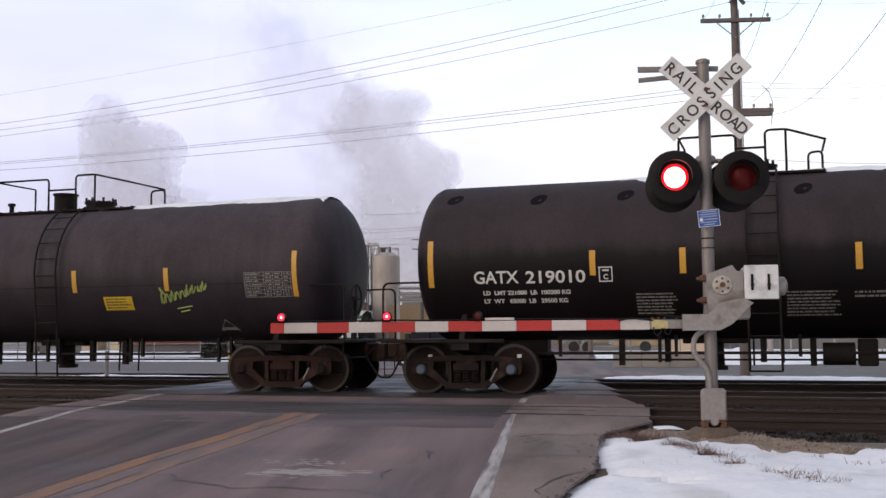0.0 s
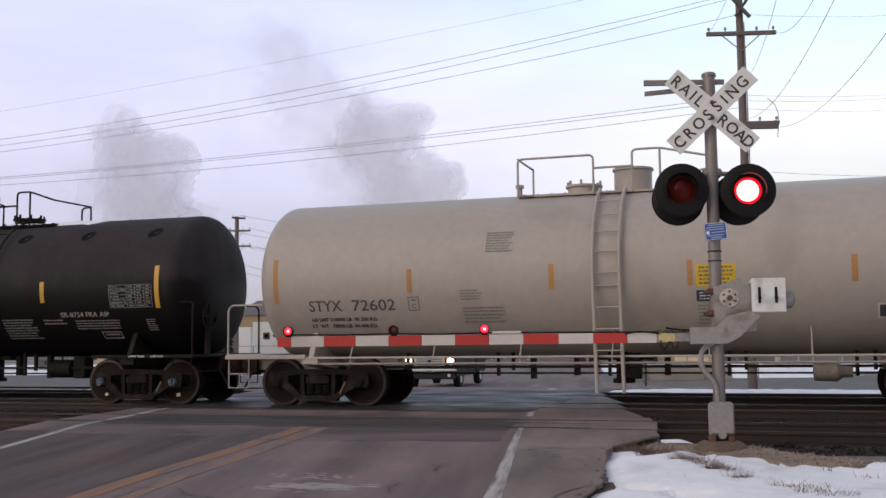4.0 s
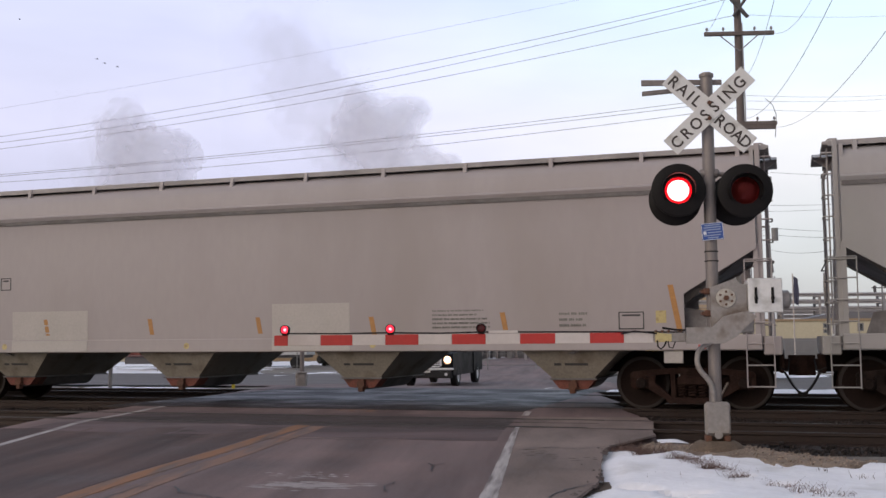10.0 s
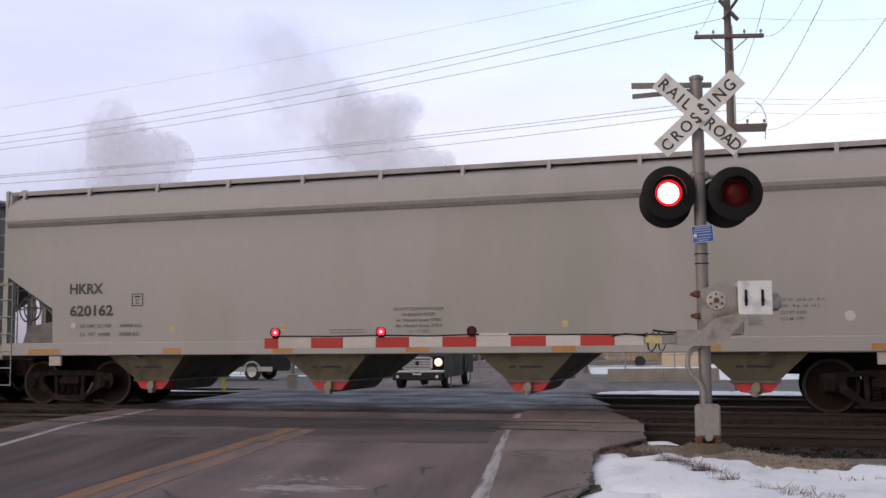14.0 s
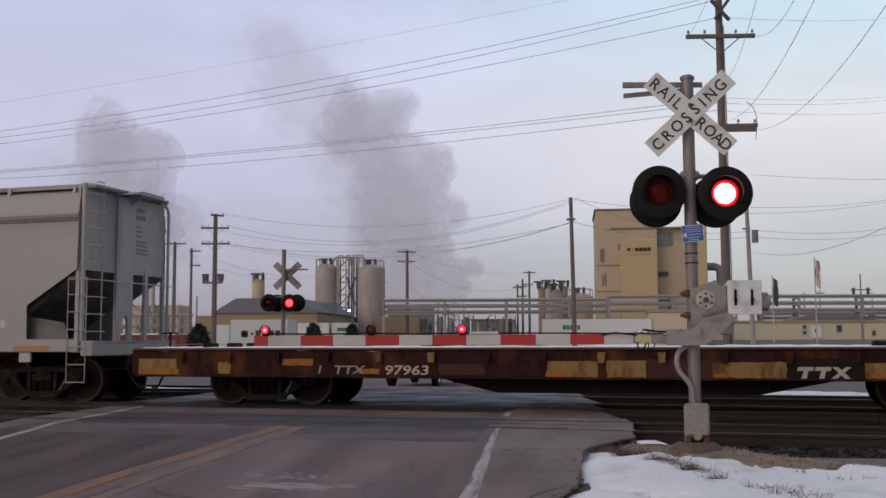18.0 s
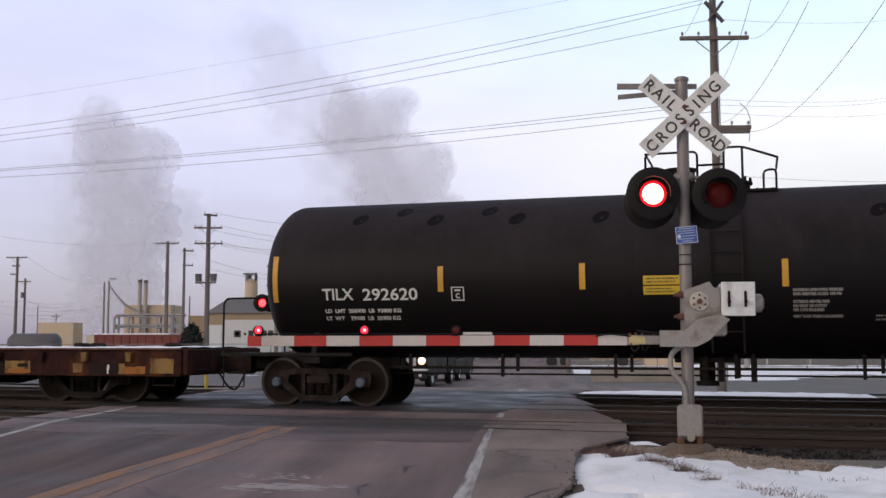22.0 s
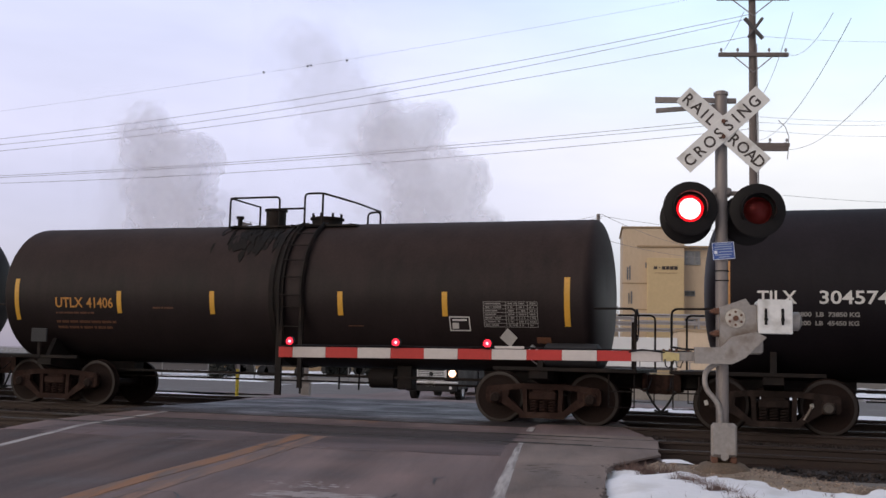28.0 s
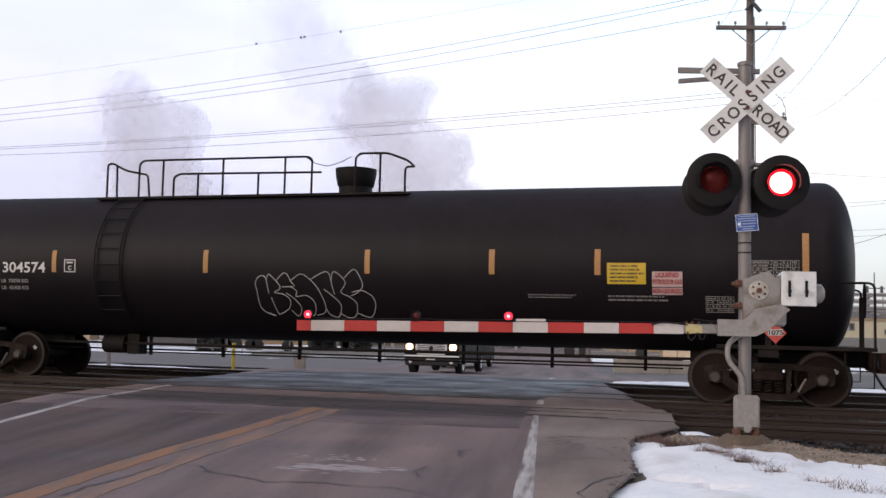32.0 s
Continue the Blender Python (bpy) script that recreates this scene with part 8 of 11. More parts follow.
for dx in (-0.38, -0.22):
    part("tank_band", Shape().lathe([(dx - 0.05, rh_ + 0.02), (dx - 0.05, rh_ + 0.03), (dx + 0.05, rh_ + 0.03), (dx + 0.05, rh_ + 0.02)], 48, "x", (0.35, 0, z_h)), UNDER, H, "raised band round the tank", 40)
part("card_board", Shape().box(-5.38, -5.0, -1.43, -1.39, 1.24, 1.52, 0.012), STEEL_BOARD, H, "small grey notice board")
part("board_post", Shape().box(-5.24, -5.16, -1.40, -1.36, 0.93, 1.3, 0.008), UNDER, H)
part("air_tank", Shape().lathe([(-0.5, 0.0), (-0.49, 0.14), (-0.44, 0.205), (0.44, 0.205), (0.49, 0.14), (0.5, 0.0)], 20, "x", (5.62, -1.12, 1.20)), STEEL_BOARD, H, "dull blue-black air reservoir", 40)
# long black car
ri_, z_i = 1.46, zi_
reflectors(I, (-8.43, -5.8, -2.41, 0.86, 3.17, 5.0, 8.3), 2.10, 2.53, ri_, z_i, ORANGE_REF, 0.1, (-8.43, 8.3))
stencil(I, "TILX", -7.96, 2.095, 0.21, WHITE_INK, ri_, z_i, bold=0.005)
stencil(I, "304574", -7.04, 2.095, 0.21, WHITE_INK, ri_, z_i, bold=0.005)
stencil(I, "LD  LMT  162800  LB  73850 KG", -7.96, 1.895, 0.068, DIM_INK, ri_, z_i)
stencil(I, "LT  WT   100200  LB  45450 KG", -7.96, 1.76, 0.068, DIM_INK, ri_, z_i)
plate_box(I, -5.56, -5.30, 2.10, 2.35, WHITE_INK, ri_, z_i)
panel(I, 5.16, 5.8, 1.95, 2.30, YELLOW_PANEL, ri_, z_i, "yellow emergency notice", 5, DARK_INK, 33)
panel(I, 5.9, 6.39, 1.91, 2.16, PINK_PANEL, ri_, z_i, "faded red and white notice")
panel(I, 5.9, 6.39, 1.78, 1.895, PINK_PANEL, ri_, z_i, "faded red and white notice")
for words, z in (("LIQUEFIED", 2.07), ("PETROLEUM GAS", 1.96), ("NON-ODORIZED", 1.81)):
    stencil(I, words, 6.145, z, 0.075, RED_INK, ri_ + 0.006, z_i, "CENTER", squeeze=0.60 if len(words) > 9 else 0.78)
for i, (x0, x1, z0, z1, n_) in enumerate(((3.8, 4.65, 1.70, 1.78, 2), (5.17, 6.25, 1.66, 1.78, 2))):
    print_block(I, x0, x1, z0, z1, n_, DIM_INK, ri_, z_i, 100 + i)
data_table(I, 7.47, 8.2, 2.02, 2.34, 6, DIM_INK, ri_, z_i)
data_table(I, 6.76, 7.2, 1.51, 1.76, 4, DIM_INK, ri_, z_i)
hung_placard(I, 7.84, 1.19, 0.17, PLACARD, -1.37, "red hazard placard with a number", "1075")
K = lambda *a: [(x / 240, 1 - y / 90) for x, y in a]
scribble(I, [
    K((18, 88), (30, 95), (5, 80), (2, 40), (0, 25), (6, 12), (16, 8), (23, 16), (26, 45)),
    K((24, 16), (28, 5), (34, 8), (48, 25), (50, 36), (38, 44), (56, 48), (68, 60), (62, 78), (42, 90), (36, 86), (30, 55)),
    K((44, 18), (60, 2), (68, 6), (74, 20), (80, 30), (55, 32)),
    K((70, 30), (84, 40), (82, 52), (104, 50), (118, 66), (112, 90), (96, 95)),
    K((62, 45), (76, 56), (88, 75), (78, 94), (66, 82)),
    K((74, 18), (94, 4), (112, 14), (128, 35), (138, 65), (134, 85), (116, 92)),
    K((114, 16), (140, 0), (152, 2), (156, 20), (160, 46)),
    K((140, 36), (158, 52), (170, 70), (160, 94), (144, 90), (138, 78)),
    K((156, 20), (160, 0), (172, 4), (184, 22), (174, 42), (190, 52), (202, 66), (196, 90), (180, 96), (164, 86)),
    K((182, 12), (200, -6), (210, 2), (218, 25), (210, 40), (192, 50)),
    K((196, 42), (216, 38), (236, 52), (238, 72), (224, 94), (200, 86))], -1.38, 1.36, 2.36, 0.76, 0.009, SCRAWL, ri_, z_i, "thin grey outline lettering")
for z in (0.66, 0.50):
    part("lower_rail", Shape().tube([(-6.2, 1.3, z), (6.2, 1.3, z)], 0.016, 6), UNDER, I, "low side rail", 60)
for k in range(7):
    x = -5.3 + 1.80 * k
    part("rail_hanger", Shape().box(x - 0.03, x + 0.03, 1.28, 1.34, 0.44, 0.95), UNDER, I)

# oil run down from the manway, and grime round it
OIL = mat("dried_oil", (0.0125, 0.0105, 0.0098), 0.75, var=0.4, scale=3, fine=20, spec=0.15)
ro = random.Random(31)


def blot(x, z, w, h, seed, lift):
    """A ragged thin stain on the curved side, drawn out downwards."""
    sh = Shape()
    for rr in (1.40 + lift, 1.395):
        for i in range(22):
            a = 2 * math.pi * i / 22
            k = 1 + 0.55 * noise.noise(Vector((math.cos(a) * 1.6, math.sin(a) * 1.6, seed)))
            dz = h * k * math.sin(a) * (1.0 if math.sin(a) > 0 else 1.7)
            t = math.asin(max(-1, min(0.985, (z + dz - zh_) / 1.40)))
            sh.v.append((x + w * k * math.cos(a), -rr * math.cos(t), zh_ + rr * math.sin(t)))
    sh.f = [list(range(22))] + [[i, 22 + i, 22 + (i + 1) % 22, (i + 1) % 22] for i in range(22)]
    sh.k = [0] * 23
    part("oil_stain", sh, OIL, H, "black oil run", 0)


for k in range(70):
    u = abs(ro.gauss(0, 0.42))
    blot(-0.62 + ro.gauss(0.05, 0.36), zh_ + 1.40 * (0.93 - 0.45 * u), ro.uniform(0.02, 0.10), ro.uniform(0.03, 0.12), 3.7 * k, 0.003 + 0.0002 * k)
for k in range(9):
    z = zh_ + 1.40 * (0.75 - 0.19 * k)
    blot(0.07 + ro.gauss(0, 0.02), z, ro.uniform(0.03, 0.06), 0.12, 50 + 2.1 * k, 0.010 + 0.0002 * k)

# hoppers: flat sides
def side_y(z):
    return -(1.52 + 0.05 * math.sin(math.pi * max(0, min(1, (z - 1.02) / 3.0))))


def flat_plate(car, x0, x1, z0, z1, skin, label, name="marking", slant=0.0):
    sh = Shape()
    n = 4
    for k in range(n + 1):
        z = z0 + (z1 - z0) * k / n
        y = side_y(z)
        dx = slant * (z - z0)
        for d in (0.006, 0.001):
            sh.v += [(x0 + dx, y - d, z), (x1 + dx, y - d, z)]
    for k in range(n):
        a, b = 4 * k, 4 * k + 4
        for i, j in ((0, 1), (1, 3), (3, 2), (2, 0)):
            sh.f.append([a + i, a + j, b + j, b + i])
            sh.k.append(0)
    sh.f += [[0, 1, 3, 2], [4 * n, 4 * n + 1, 4 * n + 3, 4 * n + 2]]
    sh.k += [0, 0]
    return part(name, sh, skin, car, label, 0)


def side_text(car, text, x, z, h, ink, bold=0.004, squeeze=1.0, align="LEFT"):
    return stencil(car, text, x, z, h, ink, 0, side_y(z + h / 2), align, bold, squeeze)


def side_print(car, x0, x1, z0, z1, rows, ink, seed):
    return print_block(car, x0, x1, z0, z1, rows, ink, 0, side_y((z0 + z1) / 2), seed)


side_text(D, "NCIX", -7.51, 2.30, 0.215, DARK_INK, 0.006, 0.86)
side_text(D, "1703", -7.49, 1.895, 0.205, DARK_INK, 0.006, 0.9)
plate_box(D, -5.92, -5.67, 2.26, 2.51, DARK_INK, 0, side_y(2.4), "")
side_text(D, "LD LMT   201900 LBS   98 700 KGS", -7.47, 1.595, 0.06, GREY_INK, 0.003, 0.92)
side_text(D, "LT  WT    62000 LBS   28 600 KGS", -7.45, 1.435, 0.06, GREY_INK, 0.003, 0.92)
flat_plate(D, -5.62, -3.83, 1.25, 1.82, HOPPER_LIGHT, "pale repaint patch")
flat_plate(D, 0.2, 1.75, 1.25, 1.88, HOPPER_LIGHT, "pale repaint patch")
for x0, x1 in ((-5.62, -3.83), (0.2, 1.75)):
    part("marking", Shape().box(x0, x1, -1.556, -1.551, 1.02, 1.235), HOPPER_LIGHT, D, "pale repaint patch")
for x, z0, z1 in ((-7.64, 1.28, 2.08), (-4.76, 1.34, 1.66), (-2.36, 1.34, 1.64), (-0.04, 1.34, 1.64), (2.23, 1.3, 1.62), (4.65, 1.36, 1.66), (7.58, 1.30, 2.07)):
    flat_plate(D, x - 0.05, x + 0.04, z0, z1, ORANGE_REF, "faded orange strip", slant=-0.18)
side_print(D, 3.32, 4.4, 1.38, 1.74, 5, GREY_INK, 120)
side_print(D, 5.58, 6.1, 1.38, 1.67, 3, GREY_INK, 121)
plate_box(D, 6.58, 7.0, 1.35, 1.64, DARK_INK, 0, side_y(1.5), "")
flat_plate(D, 7.19, 7.36, 1.45, 1.65, AMBER, "small yellow label")
part("marking", Shape().box(-8.05, -7.89, -1.556, -1.551, 1.06, 1.15), PLACARD, D, "small red tag")
part("marking", Shape().box(7.86, 7.98, -1.556, -1.551, 1.02, 1.09), PLACARD, D, "small red tag")
for x in (-7.79, 7.3):
    part("lift_plate", Shape().box(x, x + 0.31, -1.5, -1.44, 0.79, 1.0, 0.01), HOPPER_LIGHT, D, "pale jacking plate")
for x in (-5.8, -1.6, 2.2):
    part("marking", Shape().cyl((x, -1.552, 1.12), (x, -1.556, 1.12), 0.06, n=12), AMBER, D, "faint yellow dot")
side_text(E_, "HKRX", -7.25, 2.205, 0.20, DARK_INK, 0.009, 1.03)
side_text(E_, "620162", -7.24, 1.775, 0.20, DARK_INK, 0.009, 1.0)
plate_box(E_, -5.83, -5.58, 1.94, 2.18, DARK_INK, 0, side_y(2.05))
side_text(E_, "LD LMT 221400      100400 KG", -7.0, 1.54, 0.07, GREY_INK, 0.003, 0.92)
side_text(E_, "LT  WT  64600       29300 KG", -7.0, 1.375, 0.07, GREY_INK, 0.003, 0.92)
part("marking", Shape().cyl((-7.16, side_y(1.58) - 0.001, 1.58), (-7.16, side_y(1.58) - 0.006, 1.58), 0.055, n=14), WHITE_PANEL, E_, "small round white label")
for i, words in enumerate(("DO NOT CLEAN WITH STEAM", "OR BOILING WATER", "Int. Hempel Epoxy 37300", "Ext. Hempel Epoxy 37820", "1st - 17 NBC")):
    side_text(E_, words, 0.0, 1.765 - 0.098 * i, 0.055, GREY_INK, 0.002, 0.9, "CENTER")
side_print(E_, -1.7, -0.92, 1.36, 1.46, 2, GREY_INK, 130)
side_print(E_, 5.55, 5.8, 1.42, 1.62, 6, GREY_INK, 133)
for i, words in enumerate(("EX W  10-8  H   9-11", "EW   9-6   H  14-1", "CU FT 6245", "CU M  177")):
    side_text(E_, words, 6.05, 1.80 - 0.1 * i, 0.05, GREY_INK, 0.002, 0.95)
part("marking", Shape().cyl((7.08, side_y(1.56) - 0.001, 1.56), (7.08, side_y(1.56) - 0.006, 1.56), 0.08, n=16), WHITE_PANEL, E_, "round white label")
for x in (-4.95, -2.62, 2.6):
    flat_plate(E_, x - 0.05, x + 0.05, 1.44, 1.55, AMBER, "small yellow label")
for x0, x1 in ((-8.2, -7.45), (-5.14, -4.74), (-2.83, -2.43), (-0.24, 0.19), (2.37, 2.77), (4.69, 5.12), (7.37, 8.19)):
    part("marking", Shape().box(x0, x1, -1.556, -1.551, 1.03, 1.13), ORANGE_REF, E_, "orange sill reflector")
for x in (-7.75, 7.45):
    part("lift_plate", Shape().box(x, x + 0.28, -1.5, -1.44, 0.80, 1.0, 0.01), HOPPER_LIGHT, E_, "pale jacking plate")
# flat car
def leaning(car, text, x, z, h, ink, lean, squeeze):
    """Letters that lean forward, on the flat side."""
    sh = letters(text, h, "LEFT", 0.004, squeeze)
    sh.v = [(px + x + lean * py, py + z, 0) for px, py, pz in sh.v]
    part("lettering", wrap(sh, 0, -1.531), ink, car, "worn leaning stencil", 0)


leaning(F, "TTX", -4.37, 0.615, 0.15, DIM_INK, 0.22, 1.5)
part("stencil_bar", Shape().prism([(-4.66, 0.615), (-4.625, 0.615), (-4.59, 0.765), (-4.625, 0.765)], -1.538, -1.532), DIM_INK, F, "worn bar of a lost letter")
leaning(F, "97963", -3.40, 0.605, 0.165, LIGHT_INK, 0.16, 1.22)
for k, x in enumerate((3.5, 3.76)):
    part("logo_bar", Shape().prism([(x + 0.02, 0.76), (x + 0.25, 0.76), (x + 0.24, 0.70), (x + 0.0, 0.70)], -1.546, -1.542), LIGHT_INK, F, "cream slanted logo bar")
    part("logo_bar", Shape().prism([(x + 0.10, 0.70), (x + 0.17, 0.70), (x + 0.14, 0.58), (x + 0.06, 0.58)], -1.546, -1.542), LIGHT_INK, F, "cream slanted logo bar")
for q in ([(4.02, 0.76), (4.11, 0.76), (4.29, 0.58), (4.20, 0.58)], [(4.22, 0.76), (4.30, 0.76), (4.09, 0.58), (4.00, 0.58)]):
    part("logo_bar", Shape().prism(q, -1.546 - 0.002 * (q[0][0] > 4.1), -1.542), LIGHT_INK, F, "cream slanted logo bar")

# ---- beyond the street: poles, wires, plant ----
CREAM_WALL = mat("cream_painted_wall", (0.53, 0.415, 0.30), 0.8, var=0.10, scale=0.3, fine=4, bump=0.05, dirt=(0.47, 0.37, 0.265), amount=0.35, dirt_scale=0.25, streak=(1, 1, 0.4))
YELLOW_WALL = mat("yellow_painted_wall", (0.55, 0.42, 0.245), 0.8, var=0.08, scale=0.3, fine=4, bump=0.05, dirt=(0.50, 0.385, 0.23), amount=0.3, dirt_scale=0.3)
TAN_WALL = mat("tan_metal_wall", (0.31, 0.225, 0.14), 0.8, var=0.12, scale=0.3, fine=4, bump=0.05)
PALE_WALL = mat("pale_yellow_siding", (0.52, 0.465, 0.335), 0.8, var=0.08, scale=0.4, fine=5, bump=0.05)
ROOF_GREY = mat("grey_roof", (0.16, 0.16, 0.18), 0.8, var=0.15)
STEEL_PALE = mat("pale_steel_tank", (0.43, 0.38, 0.35), 0.6, metal=0.1, var=0.10, scale=0.5, fine=6, dirt=(0.33, 0.285, 0.26), amount=0.3, streak=(1, 1, 0.3))
STEEL_DARK = mat("dark_steelwork", (0.09, 0.085, 0.09), 0.7, var=0.2)
STEEL_GREY = mat("grey_pipework", (0.20, 0.196, 0.20), 0.6, var=0.15)
RACK_GREY = mat("pale_grey_rack_paint", (0.33, 0.315, 0.325), 0.7, var=0.15, scale=0.8, fine=8)
TRAILER_WHITE = mat("white_trailer", (0.60, 0.60, 0.60), 0.6, var=0.06)
GREEN_INK = mat("green_letter_bar", (0.05, 0.14, 0.10), 0.6)
WINDOW_DARK = mat("dark_window", (0.05, 0.055, 0.06), 0.25, var=0.1)
WINDOW_GREY = mat("grey_window", (0.18, 0.19, 0.21), 0.3, var=0.15)
BOXCAR_RED = mat("brick_red_wagon", (0.16, 0.045, 0.035), 0.8, var=0.2)
FOLIAGE = mat("dark_evergreen", (0.028, 0.030, 0.026), 0.9, var=0.4, island=0.4)
LAMP_GLOW = mat("yard_lamp", (0.8, 0.8, 0.8), 0.4, bump=0, glow=(0.85, 0.9, 1.0), power=6.0)
BASE = -0.55


def pole(x, y, top, arms=(), skin=POLE_WOOD, r=0.15, lean=0.0, label="weathered wooden utility pole", extras=()):
    """A tapered pole with crossarms: (height, left reach, right reach, turn in degrees)."""
    p = thing("utility_pole", pose(x, y, BASE), label, "utility pole", "utility poles")
    h = top - BASE
    part("shaft", Shape().cyl((lean, 0, 0), (0, 0, h), r, r * 0.68, 10), skin, p, "tapered wooden shaft", 50)
    for z, a, b, t in arms:
        m = pose(0, 0, z - BASE, 0, 0, t)
        arm = part("crossarm", Shape().box(-a, b, -0.19, -0.08, -0.06, 0.06, 0.01), skin, p, "wooden crossarm")
        arm.matrix_basis = m
        for k in (-a + 0.08, -a * 0.45, b * 0.45, b - 0.08):
            if abs(k) > 0.25:
                part("insulator", Shape().cyl((k, -0.13, 0.06), (k, -0.13, 0.12), 0.015, n=6).cyl((k, -0.13, 0.12), (k, -0.13, 0.2), 0.045, 0.03, 8), WIRE, arm, "dark insulator", 50)
        if a > 0.4 and b > 0.4:
            part("arm_brace", Shape().tube([(-a * 0.55, -0.12, -0.05), (0, -0.14, -0.55)], 0.018, 5).tube([(b * 0.55, -0.12, -0.05), (0, -0.14, -0.55)], 0.018, 5), WIRE, arm, "", 60)
    for kind, dx, z in extras:
        if kind == "can":
            part("transformer", Shape().cyl((dx, -0.15, z - BASE), (dx, -0.15, z - BASE + 0.70), 0.19, n=14).cyl((dx, -0.15, z - BASE + 0.70), (dx, -0.15, z - BASE + 0.75), 0.21, n=14), STEEL_GREY, p, "grey transformer can", 50)
        if kind == "flood":
            part("floodlight", Shape().prism([(dx - 0.14, z - BASE + 0.05), (dx + 0.14, z - BASE + 0.05), (dx + 0.18, z - BASE + 0.55), (dx - 0.18, z - BASE + 0.55)], -0.3, 0.1), STEEL_DARK, p, "dark floodlight")
    return p


def wire(p, q, sag, r=0.0055, n=16, name="overhead_wire"):
    p, q = Vector(p), Vector(q)
    pts = []
    for i in range(n + 1):
        t = i / n
        v = p.lerp(q, t)
        v.z -= sag * 4 * t * (1 - t)
        pts.append(v)
    return tagged(part(name, Shape().tube(pts, r, 5), WIRE, None, "", 60), "thin dark overhead power wire", "wire", "overhead wires")


# the tall pole behind the signal and the wires that leave it along the tracks
MAINP = Vector((4.8, 32.3, 0))
mp_ = pole(4.8, 32.3, 13.2, ((10.52, 1.05, 1.05, 4), (12.3, 1.1, 1.1, 4), (7.72, 0.1, 1.05, 4), (7.60, 0.1, 1.0, 4)), r=0.155, label="tall weathered wooden utility pole with crossarms")
part("cable_guard", Shape().tube([(-0.25, -0.2, 12.2), (0.28, -0.2, 11.55)], 0.06, 6).tube([(0.28, -0.2, 12.2), (-0.15, -0.2, 11.6)], 0.05, 6), STEEL_DARK, mp_, "dark cutout brackets", 60)
part("ground_cable", Shape().tube([(0.15, -0.18, 0.4), (0.13, -0.17, 5.0), (0.12, -0.16, 9.0), (0.1, -0.15, 11.4)], 0.02, 5), WIRE, mp_, "", 60)
for i, (trip, off) in enumerate(((((-1.26, 11.67), (-8.59, 10.74), (-26.14, 9.30)), 0.0), (((-0.74, 11.62), (-8.59, 10.51), (-26.14, 9.06)), 0.05), (((-0.76, 11.04), (-8.59, 10.11), (-26.13, 8.79)), -0.05),
                                (((-1.69, 8.52), (-8.62, 8.19), (-26.1, 7.75)), 0.0), (((-1.52, 8.41), (-8.62, 8.10), (-26.09, 7.69)), 0.05), (((-1.36, 8.17), (-8.62, 7.79), (-26.09, 7.43)), 0.0), (((-8.58, 11.80), (-16.62, 11.10), (-26.18, 10.43)), 0.0))):
    k = np.polyfit([a for a, b in trip], [b for a, b in trip], 2)
    pts = []
    for d in np.linspace(-34, 0.0, 26):
        v = MAINP + U * float(d) + AWAY * off
        v.z = float(np.polyval(k, d))
        pts.append(v)
    tagged(part("overhead_wire", Shape().tube(pts, 0.0035 if i == 6 else 0.008, 5), WIRE, None, "", 60), "thin dark overhead power wire", "wire", "overhead wires")
for q, z0 in (((18.97, 61.09, 19.66), 11.15), ((18.89, 61.47, 15.19), 8.62), ((18.89, 61.49, 15.00), 8.45), ((18.88, 61.55, 14.29), 8.2)):
    wire((4.95, 32.3, z0), q, 0.15)
# service wires that rise over the viewer
wire((5.82, 32.4, 7.62), (5.07, 16.26, 6.49), 0.55)
wire((5.0, 32.3, 7.9), (3.84, 16.13, 6.37), 0.4)
wire((5.0, 32.3, 9.2), (3.72, 20.04, 7.79), 0.25)
wire((5.8, 32.4, 10.6), (4.92, 22.13, 8.45), 0.35)
wire((3.8, 32.1, 10.5), (3.51, 24.92, 9.46), 0.1)
part("service_drop", Shape().tube([(5.55, 32.3, 8.5), (5.75, 32.3, 8.3), (5.85, 32.3, 8.0), (5.83, 32.3, 7.6), (5.8, 32.3, 7.3)], 0.012, 5), WIRE, None, "", 60)
tagged(bpy.data.objects["service_drop"], "short slack black service cable by the pole", "wire")

# poles across the street
pole(0.31, 60.62, 9.55, ((8.26, 0.25, 0.25, 0),), r=0.15, lean=0.14)
pole(-23.58, 68.03, 9.93, ((9.82, 0.4, 0.55, 40), (8.95, 0.95, 0.95, 8), (7.89, 0.9, 1.0, 8), (5.25, 0.8, 0.6, 4)), r=0.2, extras=(("flood", -0.6, 5.29), ("flood", 0.45, 5.29)))
pole(-33.81, 87.08, 10.01, ((9.82, 1.05, 1.05, 0),), r=0.2)
pole(-34.15, 92.09, 9.89, ((9.63, 0.2, 0.8, 20), (8.30, 0.2, 0.8, 20)), r=0.16)
pole(-16.00, 104.21, 10.58, ((10.35, 1.0, 0.9, 15), (9.39, 1.0, 0.8, 15)), r=0.2)
pole(-4.81, 135.74, 10.43, ((10.22, 0.8, 0.8, 5), (8.69, 0.9, 0.5, 5)), r=0.18)
pole(-5.68, 135.64, 9.41, ((8.40, 1.0, 0.6, 5), (7.16, 0.8, 0.6, 5)), r=0.18)
pole(-6.57, 140.59, 9.04, ((8.59, 0.7, 0.6, 5),), r=0.16)
pole(-57.13, 104.67, 10.38, ((10.26, 1.2, 1.1, 0), (9.37, 0.5, 0.4, 0), (8.48, 0.7, 0.2, 0)), r=0.2)
pole(-71.58, 133.35, 9.95, ((9.49, 0.9, 0.9, 0),), r=0.2, extras=(("can", -0.3, 7.30),))
pole(10.78, 63.79, 9.43, ((7.89, 0.3, 0.15, 0),), POLE_PALE, 0.17, 0.2, "pale wooden utility pole with a transformer", (("can", 0.42, 7.05),))
pole(-52.25, 115.31, 8.24, (), POLE_PALE, 0.16)
